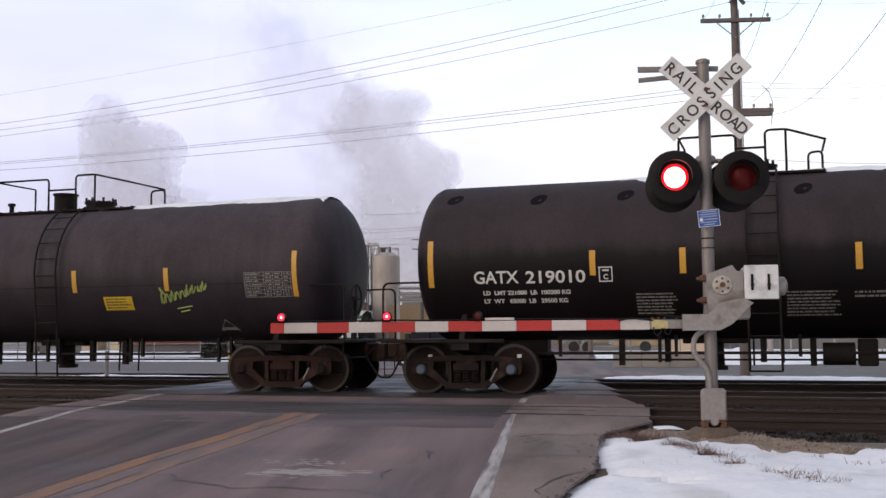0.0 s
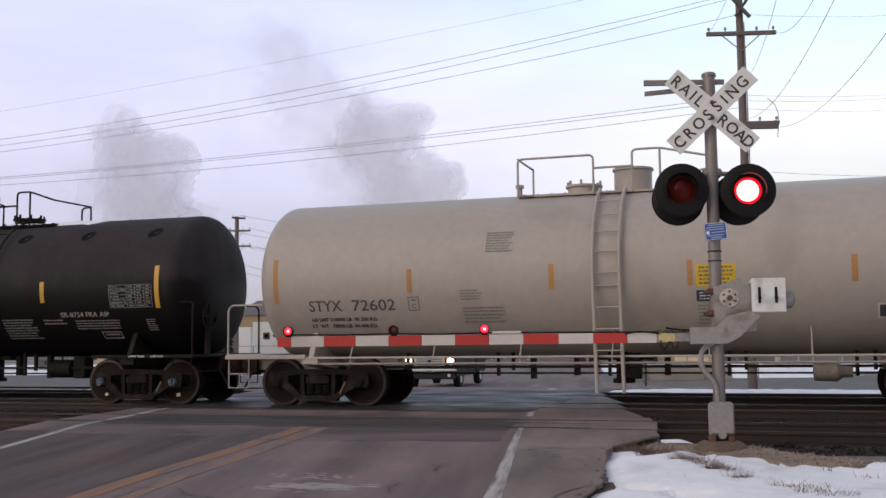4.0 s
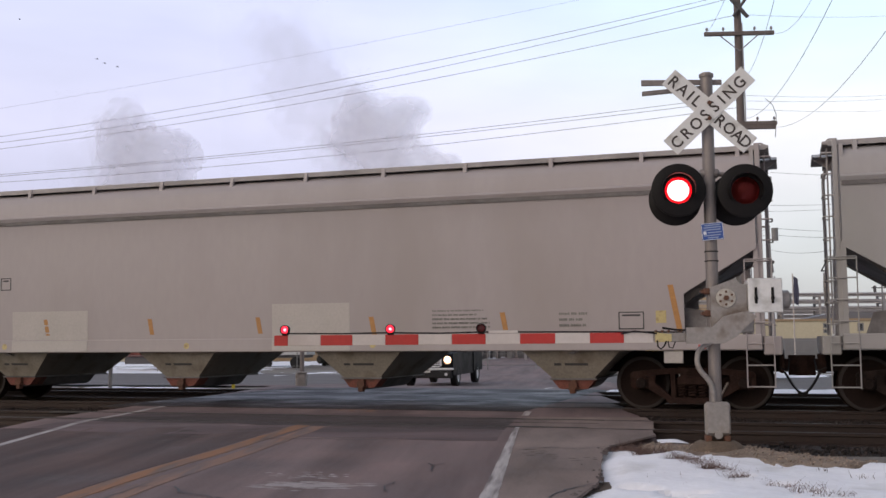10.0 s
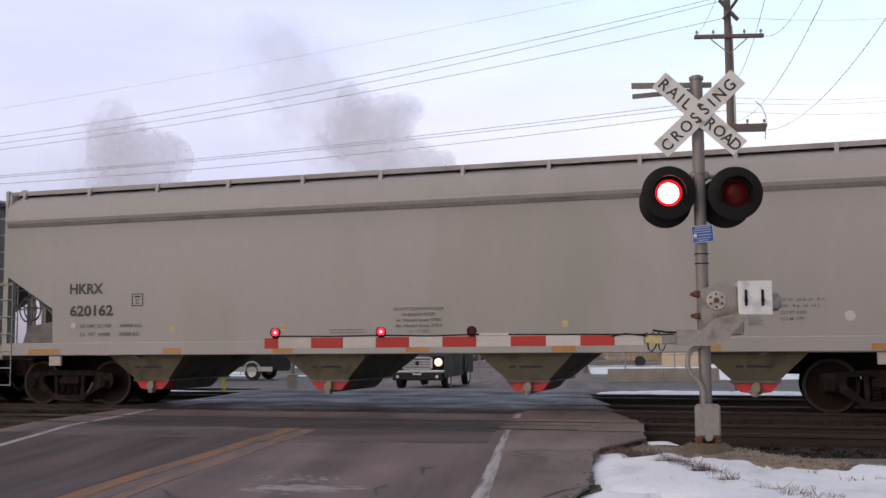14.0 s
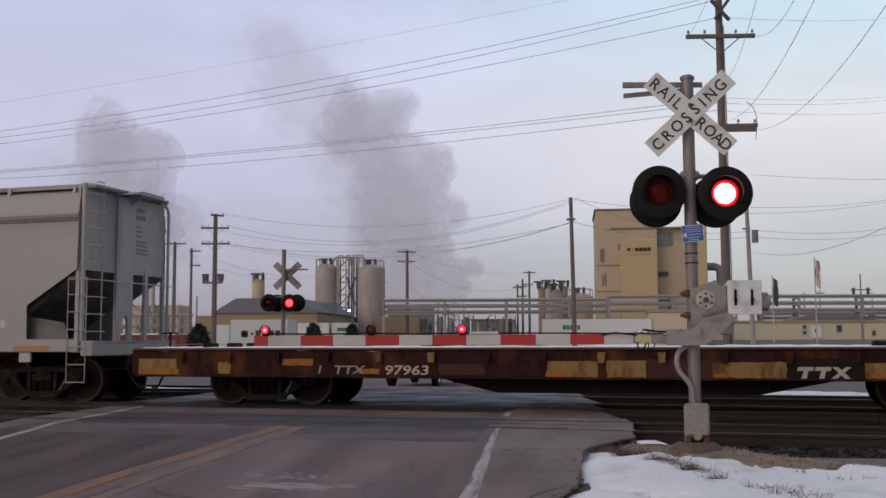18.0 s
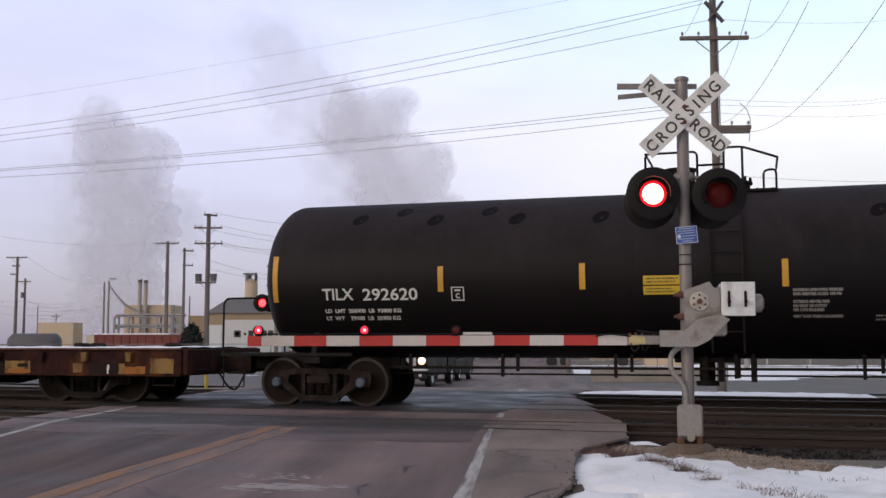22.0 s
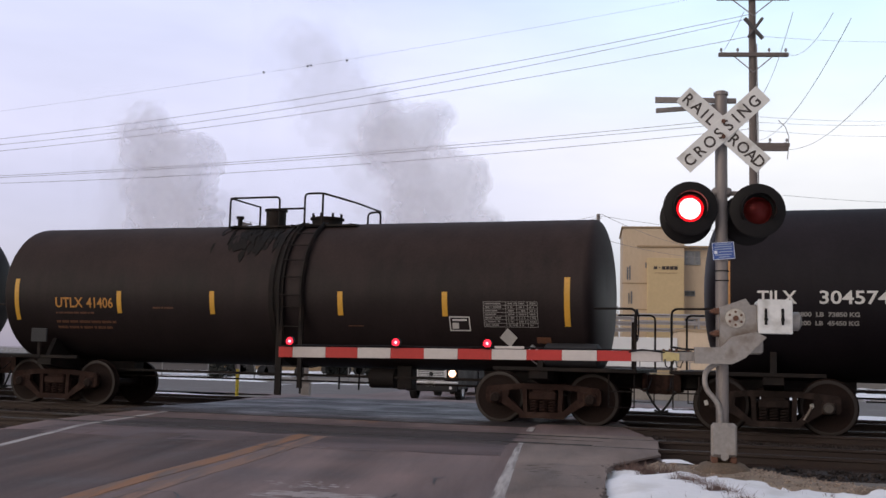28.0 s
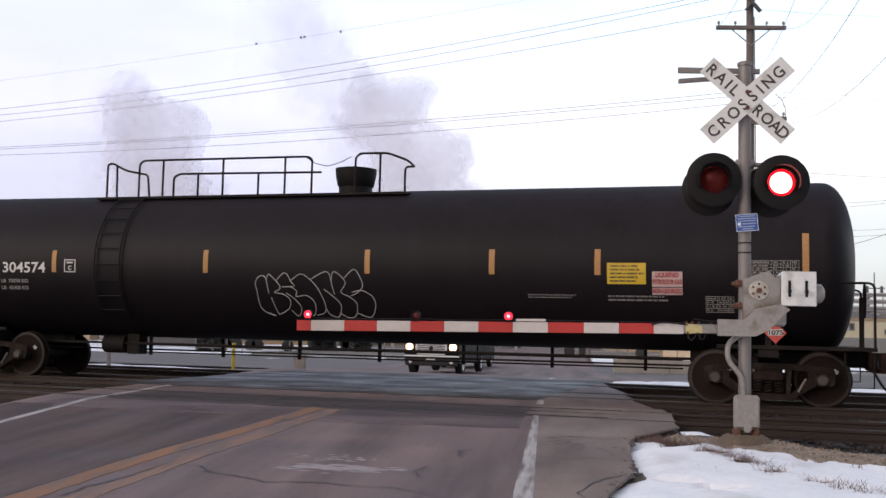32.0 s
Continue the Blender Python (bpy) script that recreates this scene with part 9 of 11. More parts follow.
pole(-50.87, 113.45, 8.25, ((8.50, 0.0, 0.8, 30),), POLE_PALE, 0.16)
for px, top, d in (((-64.79, 124.01), 5.88, 130), ((-64.88, 129.05), 5.12, 135), ((-14.12, 114.51), 6.08, 115), ((-12.66, 111.65), 5.35, 112), ((-11.57, 117.83), 5.06, 118), ((-35.36, 97.01), 5.71, 100), ((-36.87, 96.84), 4.90, 100), ((33.74, 145.08), 8.06, 140), ((31.63, 144.84), 7.76, 140), ((40.67, 145.85), 7.76, 140)):
    pole(px[0], px[1], top, ((top - 0.4, 0.6, 0.6, 0),) if d > 130 else (), STEEL_GREY if d < 130 else POLE_PALE, 0.1, label="thin far utility pole")
# wires between them
for (a, b, s_) in (((-23.14, 67.37, 9.93), (0.55, 59.93, 9.43), 1.3), ((-22.55, 67.51, 9.06), (0.55, 59.94, 9.34), 1.7), ((-24.36, 67.30, 9.11), (0.55, 59.95, 9.24), 1.9), ((-22.42, 67.62, 7.88), (0.53, 60.05, 8.11), 1.5), ((-24.19, 67.41, 8.05), (0.53, 60.05, 8.04), 1.2), ((-22.57, 67.62, 7.73), (-15.85, 103.47, 10.44), 0.9), ((-15.12, 103.55, 10.44), (0.53, 60.05, 8.11), 0.6), ((-23.27, 67.63, 6.72), (-26.24, 107.55, 8.34), 0.5), ((-23.28, 67.68, 6.15), (-26.24, 107.56, 8.22), 0.5),
                   ((0.55, 59.93, 9.43), (10.88, 63.25, 7.70), 0.8), ((0.55, 59.94, 9.34), (25.05, 82.63, 11.89), 0.9), ((0.53, 60.05, 8.04), (10.88, 63.28, 7.36), 0.5), ((11.05, 63.26, 7.76), (21.89, 72.45, 8.77), 0.3), ((11.04, 63.30, 7.36), (21.89, 72.49, 8.40), 0.3), ((11.0, 63.70, 6.49), (12.52, 41.39, 5.68), 0.6), ((10.94, 62.97, 11.04), (23.51, 77.34, 12.72), 0.1), ((10.90, 63.13, 9.10), (23.49, 77.46, 11.34), 0.2),
                   ((-56.11, 104.54, 10.44), (-52.15, 114.80, 8.06), 1.0), ((-55.94, 104.49, 5.71), (-52.19, 115.02, 5.54), 0.8), ((-58.55, 104.21, 5.61), (-55.94, 104.49, 5.71), 0.1), ((-50.77, 112.92, 8.26), (-36.55, 96.64, 4.54), 2.4), ((-50.77, 112.94, 8.01), (-47.75, 115.58, 4.73), 1.2), ((-15.85, 103.48, 10.39), (-5.54, 134.93, 10.15), 0.9), ((-15.87, 103.56, 9.37), (-6.08, 135.03, 8.33), 1.6), ((-50.46, 89.50, 10.89), (-33.81, 87.00, 9.95), 0.5), ((-15.80, 103.78, 6.93), (-23.03, 108.17, 5.35), 0.6), ((-15.80, 103.78, 6.93), (-11.20, 109.51, 4.97), 0.6)):
    wire(a, b, s_, 0.011)

for i in range(5):
    wire((-50.8 + 0.15 * i, 112.9, 8.25 - 0.28 * i), (-46.9 + 0.5 * i, 113.2, 4.85 - 0.06 * i), 0.75 + 0.1 * i, 0.03)
    wire((-52.2, 114.8, 6.4 - 0.42 * i), (-64.6 - 4 * (i % 2), 120.0, 6.3 - 0.45 * i), 0.55, 0.014)

# ---- the plant ----
def block(name, x0, x1, y0, y1, z1, skin, label, category="building", roof=None, roof_h=0.0):
    b = thing(name, pose((x0 + x1) / 2, y0, BASE), label, category)
    w = (x1 - x0) / 2
    part("wall", Shape().box(-w, w, 0, y1 - y0, -0.3, z1 - BASE, 0.03), skin, b)
    if roof:
        h = z1 - BASE
        if roof_h:
            part("roof", Shape().prism([(-w - 0.2, h), (w + 0.2, h), (w + 0.2, h + 0.12), (w * 0.6, h + roof_h), (-w * 0.6, h + roof_h), (-w - 0.2, h + 0.12)], -0.25, y1 - y0 + 0.25), roof, b, "grey roof")
        else:
            part("roof", Shape().box(-w - 0.1, w + 0.1, -0.1, y1 - y0 + 0.1, h, h + 0.2), roof, b, "flat roof edge")
    return b


def window(b, x0, x1, z0, z1, skin=None, y=-0.06, frame_skin=None):
    """A recessed pane in a raised frame on a wall at y = 0 of its building."""
    fr = Shape()
    t = 0.08
    for a, c, d, e in ((x0, x1, z0, z0 + t), (x0, x1, z1 - t, z1), (x0, x0 + t, z0 + t, z1 - t), (x1 - t, x1, z0 + t, z1 - t)):
        fr.box(a, c, y, y + 0.09, d, e)
    w = part("window", fr, frame_skin or STEEL_GREY, b, "framed window")
    part("pane", Shape().box(x0 + t, x1 - t, y + 0.03, y + 0.07, z0 + t, z1 - t), skin or WINDOW_DARK, w)
    return w


# tall cream process building
tb = thing("process_building", pose(3.16, 111.0, BASE), "tall cream concrete process building with a yellow sign panel", "building")
k = 0.0595
tz = lambda py: 15.07 - (py - 363) * k - BASE
tx = lambda px: (px - 1043) * k
part("wall", Shape().box(0, tx(1150), 0, 10, -0.3, tz(363), 0.05), CREAM_WALL, tb, "tall cream wall")
part("wall", Shape().box(tx(1150), tx(1216), 0.6, 10, -0.3, tz(393), 0.05), CREAM_WALL, tb, "lower cream wall")
part("corner_tower", Shape().box(tx(1216), tx(1236), 0.2, 10, -0.3, tz(388), 0.05), YELLOW_WALL, tb, "yellow corner pier")
part("sign_panel", Shape().box(tx(1085), tx(1148), -0.9, 0, -0.3, tz(417), 0.04), YELLOW_WALL, tb, "projecting yellow panel")
part("parapet", Shape().box(-0.15, tx(1150) + 0.1, -0.12, 10, tz(363), tz(360), 0.03), TAN_WALL, tb)
part("ledge", Shape().box(tx(1068), tx(1216), -0.15, 0.7, tz(397), tz(394), 0.02), TAN_WALL, tb, "thin ledge")
for py in (462, 508):
    part("floor_band", Shape().box(-0.05, tx(1085), -0.06, 0, tz(py), tz(py - 2)), TAN_WALL, tb)
for x0, x1, y0, y1 in ((1050, 1053, 455, 432), (1054, 1057, 455, 430), (1053, 1055, 497, 478), (1057, 1060, 497, 475), (1082, 1085, 434, 424)):
    window(tb, tx(x0), tx(x1), tz(y0), tz(y1))
for x0, x1, y0, y1, s_ in ((1148, 1158, 427, 402, WINDOW_GREY), (1158, 1168, 427, 402, WINDOW_GREY), (1168, 1178, 427, 402, WINDOW_GREY), (1150, 1169, 482, 472, WINDOW_DARK), (1150, 1169, 530, 522, WINDOW_DARK)):
    window(tb, tx(x0), tx(x1), tz(y0), tz(y1), s_, y=0.5)
# plain logo on the panel: square and bar
part("logo_square", Shape().box(tx(1096), tx(1102), -0.95, -0.91, tz(437), tz(432)), SIGN_BLACK, tb, "black logo square")
part("logo_dot", Shape().box(tx(1105), tx(1107), -0.95, -0.91, tz(435), tz(433.5)), SIGN_BLACK, tb)
for i in range(4):
    part("logo_bar", Shape().box(tx(1110 + 7 * i), tx(1116 + 7 * i), -0.95, -0.91, tz(437.5), tz(431.5)), SIGN_BLACK, tb, "black logo bar")
part("logo_underline", Shape().box(tx(1097), tx(1137), -0.95, -0.91, tz(444), tz(443)), TAN_WALL, tb)
part("duct", Shape().tube([(tx(1234), 2, tz(463)), (tx(1252), 2, tz(463)), (tx(1259), 2, tz(466)), (tx(1262), 2, tz(474)), (tx(1262), 2, tz(545))], 0.42, 12), STEEL_GREY, tb, "bent grey duct", 60)


def silo(x, y, top, r, label="pale steel silo with a railed top", skin=None):
    s_ = thing("silo", pose(x, y, BASE), label, "silo", "silos")
    h = top - BASE
    prof = [(0, r)]
    for i in range(1, 9):
        z = h * i / 9
        prof += [(z - 0.03, r), (z, r + 0.003), (z + 0.03, r)]
    part("shell", Shape().lathe(prof + [(h, r), (h + 0.45, r * 0.55), (h + 0.55, 0)], 28, "z"), skin or STEEL_PALE, s_, "", 50)
    for i in range(10):
        t = 2 * math.pi * i / 10
        part("rail_post", Shape().cyl((r * 0.95 * math.cos(t), r * 0.95 * math.sin(t), h), (r * 0.95 * math.cos(t), r * 0.95 * math.sin(t), h + 0.95), 0.04, n=5), STEEL_GREY, s_)
    part("top_rail", Shape().tube([(r * 0.95 * math.cos(2 * math.pi * i / 16), r * 0.95 * math.sin(2 * math.pi * i / 16), h + 0.95) for i in range(17)], 0.04, 5), STEEL_GREY, s_, "", 60)
    part("vent", Shape().cyl((-0.3, 0, h + 0.3), (-0.3, 0, h + 1.0), 0.3, n=10).cyl((0.5, 0, h + 0.3), (0.5, 0, h + 1.2), 0.16, n=8).box(-0.9, 0.2, -0.3, 0.3, h + 1.0, h + 1.15), STEEL_DARK, s_, "", 50)
    return s_


silo(-28.72, 123.07, 10.22, 1.36)
silo(-23.35, 123.56, 10.08, 1.70)
st = thing("silo_stair_tower", pose(-26.35, 123.31, BASE), "open steel frame between the silos", "steel frame")
hz = 11.43 - BASE
for x in (-0.9, 0.5, 1.1):
    for y in (-0.8, 0.8):
        part("leg", Shape().box(x - 0.09, x + 0.09, y - 0.09, y + 0.09, 0, hz), STEEL_GREY if x > 0 else STEEL_PALE, st)
for i in range(8):
    z = hz * (i + 1) / 8
    part("beam", Shape().box(-0.95, 1.15, -0.88, -0.76, z - 0.08, z + 0.05), STEEL_GREY if i < 6 else STEEL_PALE, st)
    part("brace", Shape().tube([(-0.9, -0.8, z - hz / 8), (0.6, -0.8, z)], 0.06, 5), STEEL_DARK, st, "", 60)
part("pipe", Shape().tube([(-1.6, 0, hz * 0.7), (-1.6, 0, hz - 0.3), (-1.3, 0, hz + 0.1), (2.2, 0, hz), (2.4, 0, hz - 0.8)], 0.12, 8), STEEL_PALE, st, "pale bent pipe", 60)
part("lower_room", Shape().box(-1.0, 1.2, -0.8, 0.8, 0, hz * 0.4), STEEL_DARK, st)
for x in (-0.75, 0.15, 1.0, 1.75):
    part("riser", Shape().tube(bent([(x, -0.9, 0.5), (x, -0.9, hz + 0.25), (x + 0.55, -0.9, hz + 0.25), (x + 0.55, -0.9, hz - 1.0)], 0.3), 0.075, 7), STEEL_PALE, st, "pale conveying pipe", 60)
part("cross_brace", Shape().tube([(0.3, -0.95, hz * 0.52), (1.3, -0.95, hz * 0.80)], 0.1, 6), STEEL_DARK, st, "", 60)
part("cross_brace", Shape().tube([(1.3, -1.0, hz * 0.52), (0.3, -1.0, hz * 0.80)], 0.1, 6), STEEL_DARK, st, "", 60)
yl = thing("yard_lamp", pose(-24.47, 116.13, BASE), "small bright white yard lamp on a post", "lamp")
part("post", Shape().cyl((0, 0, 0), (0, 0, 5.3), 0.05, n=6), STEEL_GREY, yl)
part("bulb", Shape().lathe([(-0.14, 0.0), (-0.1, 0.1), (0, 0.14), (0.1, 0.1), (0.14, 0.0)], 10, "z", (0, 0, 5.38)), LAMP_GLOW, yl, "bright white bulb", 60)
silo(-34.80, 115.24, 7.99, 0.72, "small cream roof silo", CREAM_WALL)
silo(-2.85, 120.83, 7.07, 0.42, "thin tan silo among the pipework", TAN_WALL)
silo(-2.0, 124.92, 7.47, 0.5, "thin tan silo among the pipework")
silo(-1.19, 123.02, 6.91, 0.75, "grey silo among the pipework")
silo(-0.35, 127.15, 7.50, 0.5, "thin pale silo among the pipework")
silo(1.55, 126.0, 6.55, 1.6, "round cream tank behind the pipework", CREAM_WALL)

# low sheds
b1 = block("shed", -35.46, -24.95, 103, 120, 4.24, TAN_WALL, "long tan shed with a grey roof", roof=ROOF_GREY, roof_h=1.5)
for i in range(5):
    window(b1, -4 + 1.9 * i, -3 + 1.9 * i, 1.2, 2.2)
block("roof_unit", -34.68, -33.78, 108, 110, 5.65, STEEL_GREY, "grey ventilator on the shed roof", "ventilator")
block("roof_unit", -26.06, -24.88, 110, 112, 5.54, STEEL_GREY, "grey ventilator on the shed roof", "ventilator")
block("plant_building", -58.3, -51.8, 135, 140, 6.35, CREAM_WALL, "cream boiler house behind pipework")
block("plant_building", -40.96, -37.22, 112, 125, 4.26, TAN_WALL, "tan workshop behind the trailers")
b2 = block("small_building", -54.75, -50.85, 105, 107.2, 3.40, CREAM_WALL, "small flat cream building")
window(b2, -0.6, 0.4, 0.5, 2.4)
block("small_building", -49.49, -48.10, 105, 112, 2.05, PALE_WALL, "low pale hut in the yard")
block("plant_building", -21.12, -16.72, 122, 132, 5.72, STEEL_GREY, "grey metal process shed")
block("plant_building", -22.20, -17.12, 120, 121.5, 4.17, TAN_WALL, "brown tank house beside the silos")
block("plant_building", -11.87, -6.97, 130, 142, 3.92, STEEL_GREY, "low grey works building", roof=ROOF_GREY)
b4 = block("works_office", 9.97, 25.95, 88, 98, 2.70, PALE_WALL, "long low pale yellow office building", roof=TAN_WALL)
kk = 86 / 1847
for a, c, z0, z1 in ((1408, 1415, 570, 578), (1408, 1415, 580, 587), (1465, 1475, 570, 584), (1524, 1531, 580, 590)):
    x0 = (a - 1385.5) * kk
    window(b4, x0, x0 + (c - a) * kk, 1.13 - BASE + (600 - z1) * kk, 1.13 - BASE + (600 - z0) * kk)
part("skirt", Shape().box(-8.0, 8.0, -0.05, 0.05, -0.3, 1.33 - BASE), STEEL_GREY, b4, "grey skirting")
part("roof_ridge", Shape().prism([(-1.0, 2.7 - BASE), (7.9, 2.7 - BASE), (5.8, 3.3 - BASE), (3.6, 3.45 - BASE), (1.6, 3.3 - BASE)], 0.5, 6), ROOF_GREY, b4, "low dark roof ridge")
dr = part("door", Shape().box(1.7, 2.55, -0.10, 0.0, 1.45 - BASE, 2.45 - BASE, 0.02), TRAILER_WHITE, b4, "white porch door")
part("pane", Shape().box(2.0, 2.2, -0.12, -0.10, 1.9 - BASE, 2.2 - BASE), WINDOW_DARK, dr)
block("gatehouse", 6.37, 9.28, 81, 85, 3.43, CREAM_WALL, "small cream gatehouse beside the offices", roof=TAN_WALL)

# stacks, tanks, pipework
for sx, sy, sz_ in (((-55.94, 134.44, 9.71)), ((-55.16, 134.55, 9.63))):
    c_ = thing("chimney", pose(sx, sy, BASE), "pale steel boiler chimney", "chimney", "boiler chimneys")
    part("flue", Shape().cyl((0, 0, 0), (0, 0, sz_ - BASE), 0.27, n=14), STEEL_PALE, c_, "", 50)
    part("cap", Shape().cyl((0, 0, sz_ - BASE - 0.35), (0, 0, sz_ - BASE), 0.30, n=14), STEEL_DARK, c_, "sooty rim", 50)


def rack(name, a, b, z0, z1, step, label):
    """Pipe rack: pairs of legs, beams and long pipes."""
    a, b = Vector(a), Vector(b)
    d = (b - a)
    L_ = d.length
    r_ = thing(name, Matrix.Translation((a.x, a.y, BASE)) @ Matrix.Rotation(math.atan2(d.y, d.x), 4, "Z"), label, "pipe rack")
    x = 0.0
    while x < L_:
        for y in (-0.8, 0.8):
            part("leg", Shape().box(x - 0.1, x + 0.1, y - 0.1, y + 0.1, 0, z1 - BASE), RACK_GREY, r_)
        for z in (z0, (z0 + z1) / 2, z1):
            part("beam", Shape().box(x - 0.08, x + 0.08, -0.9, 0.9, z - BASE - 0.1, z - BASE + 0.05), RACK_GREY, r_)
        x += step
    rg = random.Random(5)
    for z in (z0, (z0 + z1) / 2, z1):
        part("long_beam", Shape().box(0, L_, -0.95, -0.83, z - BASE - 0.06, z - BASE + 0.06), RACK_GREY, r_)
        for k in range(3):
            y = -0.6 + 0.55 * k
            part("pipe", Shape().cyl((0, y, z - BASE + 0.2), (L_, y, z - BASE + 0.2), rg.uniform(0.06, 0.17), n=8), STEEL_PALE if k % 2 else RACK_GREY, r_, "", 50)
    return r_


rack("pipe_rack", (-17.80, 100.74, 4.47), (3.99, 103.17, 4.31), 3.98, 5.14, 6.0, "grey steel pipe rack carrying long pipes")
rack("pipe_rack", (3.91, 101.15, 4.25), (38.24, 104.97, 4.01), 3.98, 5.33, 6.0, "grey steel pipe rack carrying long pipes")
rack("pipe_rack", (20.52, 115.16, 3.60), (42.82, 117.64, 3.44), 3.54, 4.44, 4.0, "low steel pipe rack behind the offices")
rack("pipe_rack", (-49.82, 113.40, 3.93), (-42.20, 114.25, 3.87), 1.75, 4.17, 1.6, "dense dark pipework beside the boiler house")
rg = random.Random(17)
for i in range(26):
    px = 725 + i * 6.2 + rg.uniform(-2, 2)
    x = (px - 784) / 1847 * 112 - 12.3 + 0.0
    v = thing("process_vessel", pose(x, 113 + rg.uniform(-4, 6), BASE), "small grey process vessel and piping", "vessel", "process vessels")
    h, r_ = rg.uniform(1.5, 4.6), rg.uniform(0.12, 0.45)
    part("vessel", Shape().cyl((0, 0, 0), (0, 0, h), r_, n=10), rg.choice((STEEL_GREY, STEEL_PALE, STEEL_DARK)), v, "", 50)
    part("pipe", Shape().tube([(0, 0, h - 0.1), (0.2, 0, h + 0.3), (rg.uniform(0.6, 1.6), 0, h + 0.3), (rg.uniform(1.0, 1.8), 0, 0.3)], 0.06, 5), STEEL_GREY, v, "", 60)


def trailer(x0, x1, y, z0, z1, label, marks):
    t = thing("trailer", pose((x0 + x1) / 2, y, BASE), label, "trailer", "parked trailers")
    w = (x1 - x0) / 2
    part("box", Shape().box(-w, w, 0, 2.4, z0 - BASE, z1 - BASE, 0.03), TRAILER_WHITE, t, "white trailer box")
    part("chassis", Shape().box(-w * 0.95, w * 0.95, 0.2, 2.2, z0 - BASE - 0.2, z0 - BASE), STEEL_DARK, t)
    for x in (-w * 0.7, -w * 0.45, w * 0.6):
        part("wheel", Shape().cyl((x, 0.1, 0.35), (x, 0.4, 0.35), 0.42, n=14), RUBBER, t, "", 50)
    for a, b, c, d, ink in marks:
        part("logo_bar", Shape().box(a, b, -0.02, -0.004, c - BASE, d - BASE), ink, t, "plain logo shape")
    return t


kt = 75 / 1847
lz = lambda py: 2.87 - (py - 557) * kt
trailer(-24.12, -19.88, 73.2, 0.35, 2.87, "white box trailer with a plain black logo", [((412 - 444.5) * kt, (424 - 444.5) * kt, lz(588), lz(576), SIGN_BLACK), ((415 - 444.5) * kt, (421 - 444.5) * kt, lz(585), lz(579), TRAILER_WHITE), ((430 - 444.5) * kt, (434 - 444.5) * kt, lz(584), lz(580), SIGN_BLACK)] + [((438 + 12 * i - 444.5) * kt, (447 + 12 * i - 444.5) * kt, lz(588), lz(576), SIGN_BLACK) for i in range(4)])
trailer(-23.13, -20.37, 88.3, 0.6, 2.92, "white storage container with green lettering", [(-0.5, 0.6, 2.2, 2.5, GREEN_INK)])
trailer(-20.22, -18.38, 88.6, 0.6, 2.92, "white storage container with green lettering", [(-0.4, 0.5, 2.2, 2.5, GREEN_INK)])
trailer(-1.92, 6.39, 80.8, 0.7, 2.94, "long white trailer with a plain green logo", [(-2.55 + 0.27 * i, -2.33 + 0.27 * i, 2.15, 2.48, GREEN_INK) for i in range(5)])
trailer(-26.42, -25.16, 76, 0.3, 2.56, "white parked van box by the street", [])

bc = thing("boxcar", pose(-28.23, 67.6, BASE), "brick red wagon with snow on its roof", "wagon")
part("body", Shape().box(-3.05, 3.05, 0, 2.6, 0.9, 1.77 - BASE, 0.03), BOXCAR_RED, bc, "ribbed red body")
part("roof_snow", Shape().box(-3.05, 2.2, -0.02, 2.6, 1.77 - BASE, 1.85 - BASE, 0.02), SNOW, bc, "snow on the roof")
part("underframe", Shape().box(-2.9, 2.9, 0.2, 2.4, 0.4, 0.9), STEEL_DARK, bc)
for i in range(11):
    part("rib", Shape().box(-2.9 + 0.57 * i, -2.82 + 0.57 * i, -0.05, 0, 0.95, 1.77 - BASE - 0.05), BOXCAR_RED, bc)
ft = thing("tank_wagon", pose(-45.12, 86, BASE), "dark far tank wagon on a siding", "tank car")
part("tank", Shape().lathe([(-2.3, 0), (-2.2, 0.6), (-1.9, 0.85), (1.9, 0.85), (2.2, 0.6), (2.3, 0)], 20, "x", (0, 0, 1.75)), STEEL_DARK, ft, "", 50)
part("frame", Shape().box(-2.4, 2.4, -0.8, 0.8, 0.6, 0.95), STEEL_DARK, ft)
for x in (-1.9, -1.2, 1.2, 1.9):
    part("wheel", Shape().cyl((x, -0.7, 0.42), (x, -0.6, 0.42), 0.44, n=14), STEEL_DARK, ft, "", 50)


def shrub(x, y, w, h, seed):
    s_ = thing("shrub", pose(x, y, BASE), "small dark evergreen tree", "tree", "evergreens")
    part("trunk", Shape().cyl((0, 0, 0), (0, 0, h * 0.5), 0.08, 0.04, 6), POLE_WOOD, s_)
    rg = random.Random(seed)
    lf = Shape()
    for _ in range(1400):
        z = rg.random() * h
        rad = w * math.sqrt(max(0.0, 1 - (z / h) ** 2.4)) * (0.45 + 0.55 * rg.random() ** 0.5)
        a = rg.uniform(0, 6.283)
        c = Vector((rad * math.cos(a), rad * math.sin(a), z))
        d = Vector((rg.gauss(0, 1), rg.gauss(0, 1), rg.gauss(0.4, 1))).normalized() * rg.uniform(0.2, 0.42)
        e = d.orthogonal().normalized() * 0.11
        lf.add([c - e, c + e, c + d, c + d * 0.3 + Vector((0, 0, 0.05))], [(0, 1, 2), (0, 2, 3), (1, 3, 2)])
    part("crown", lf, FOLIAGE, s_, "dark ragged crown", 0)


shrub(-24.56, 67.92, 0.85, 2.34 - BASE, 1)
shrub(-19.33, 78.60, 0.80, 2.55 - BASE, 2)
shrub(-16.40, 78.93, 0.62, 2.51 - BASE, 3)

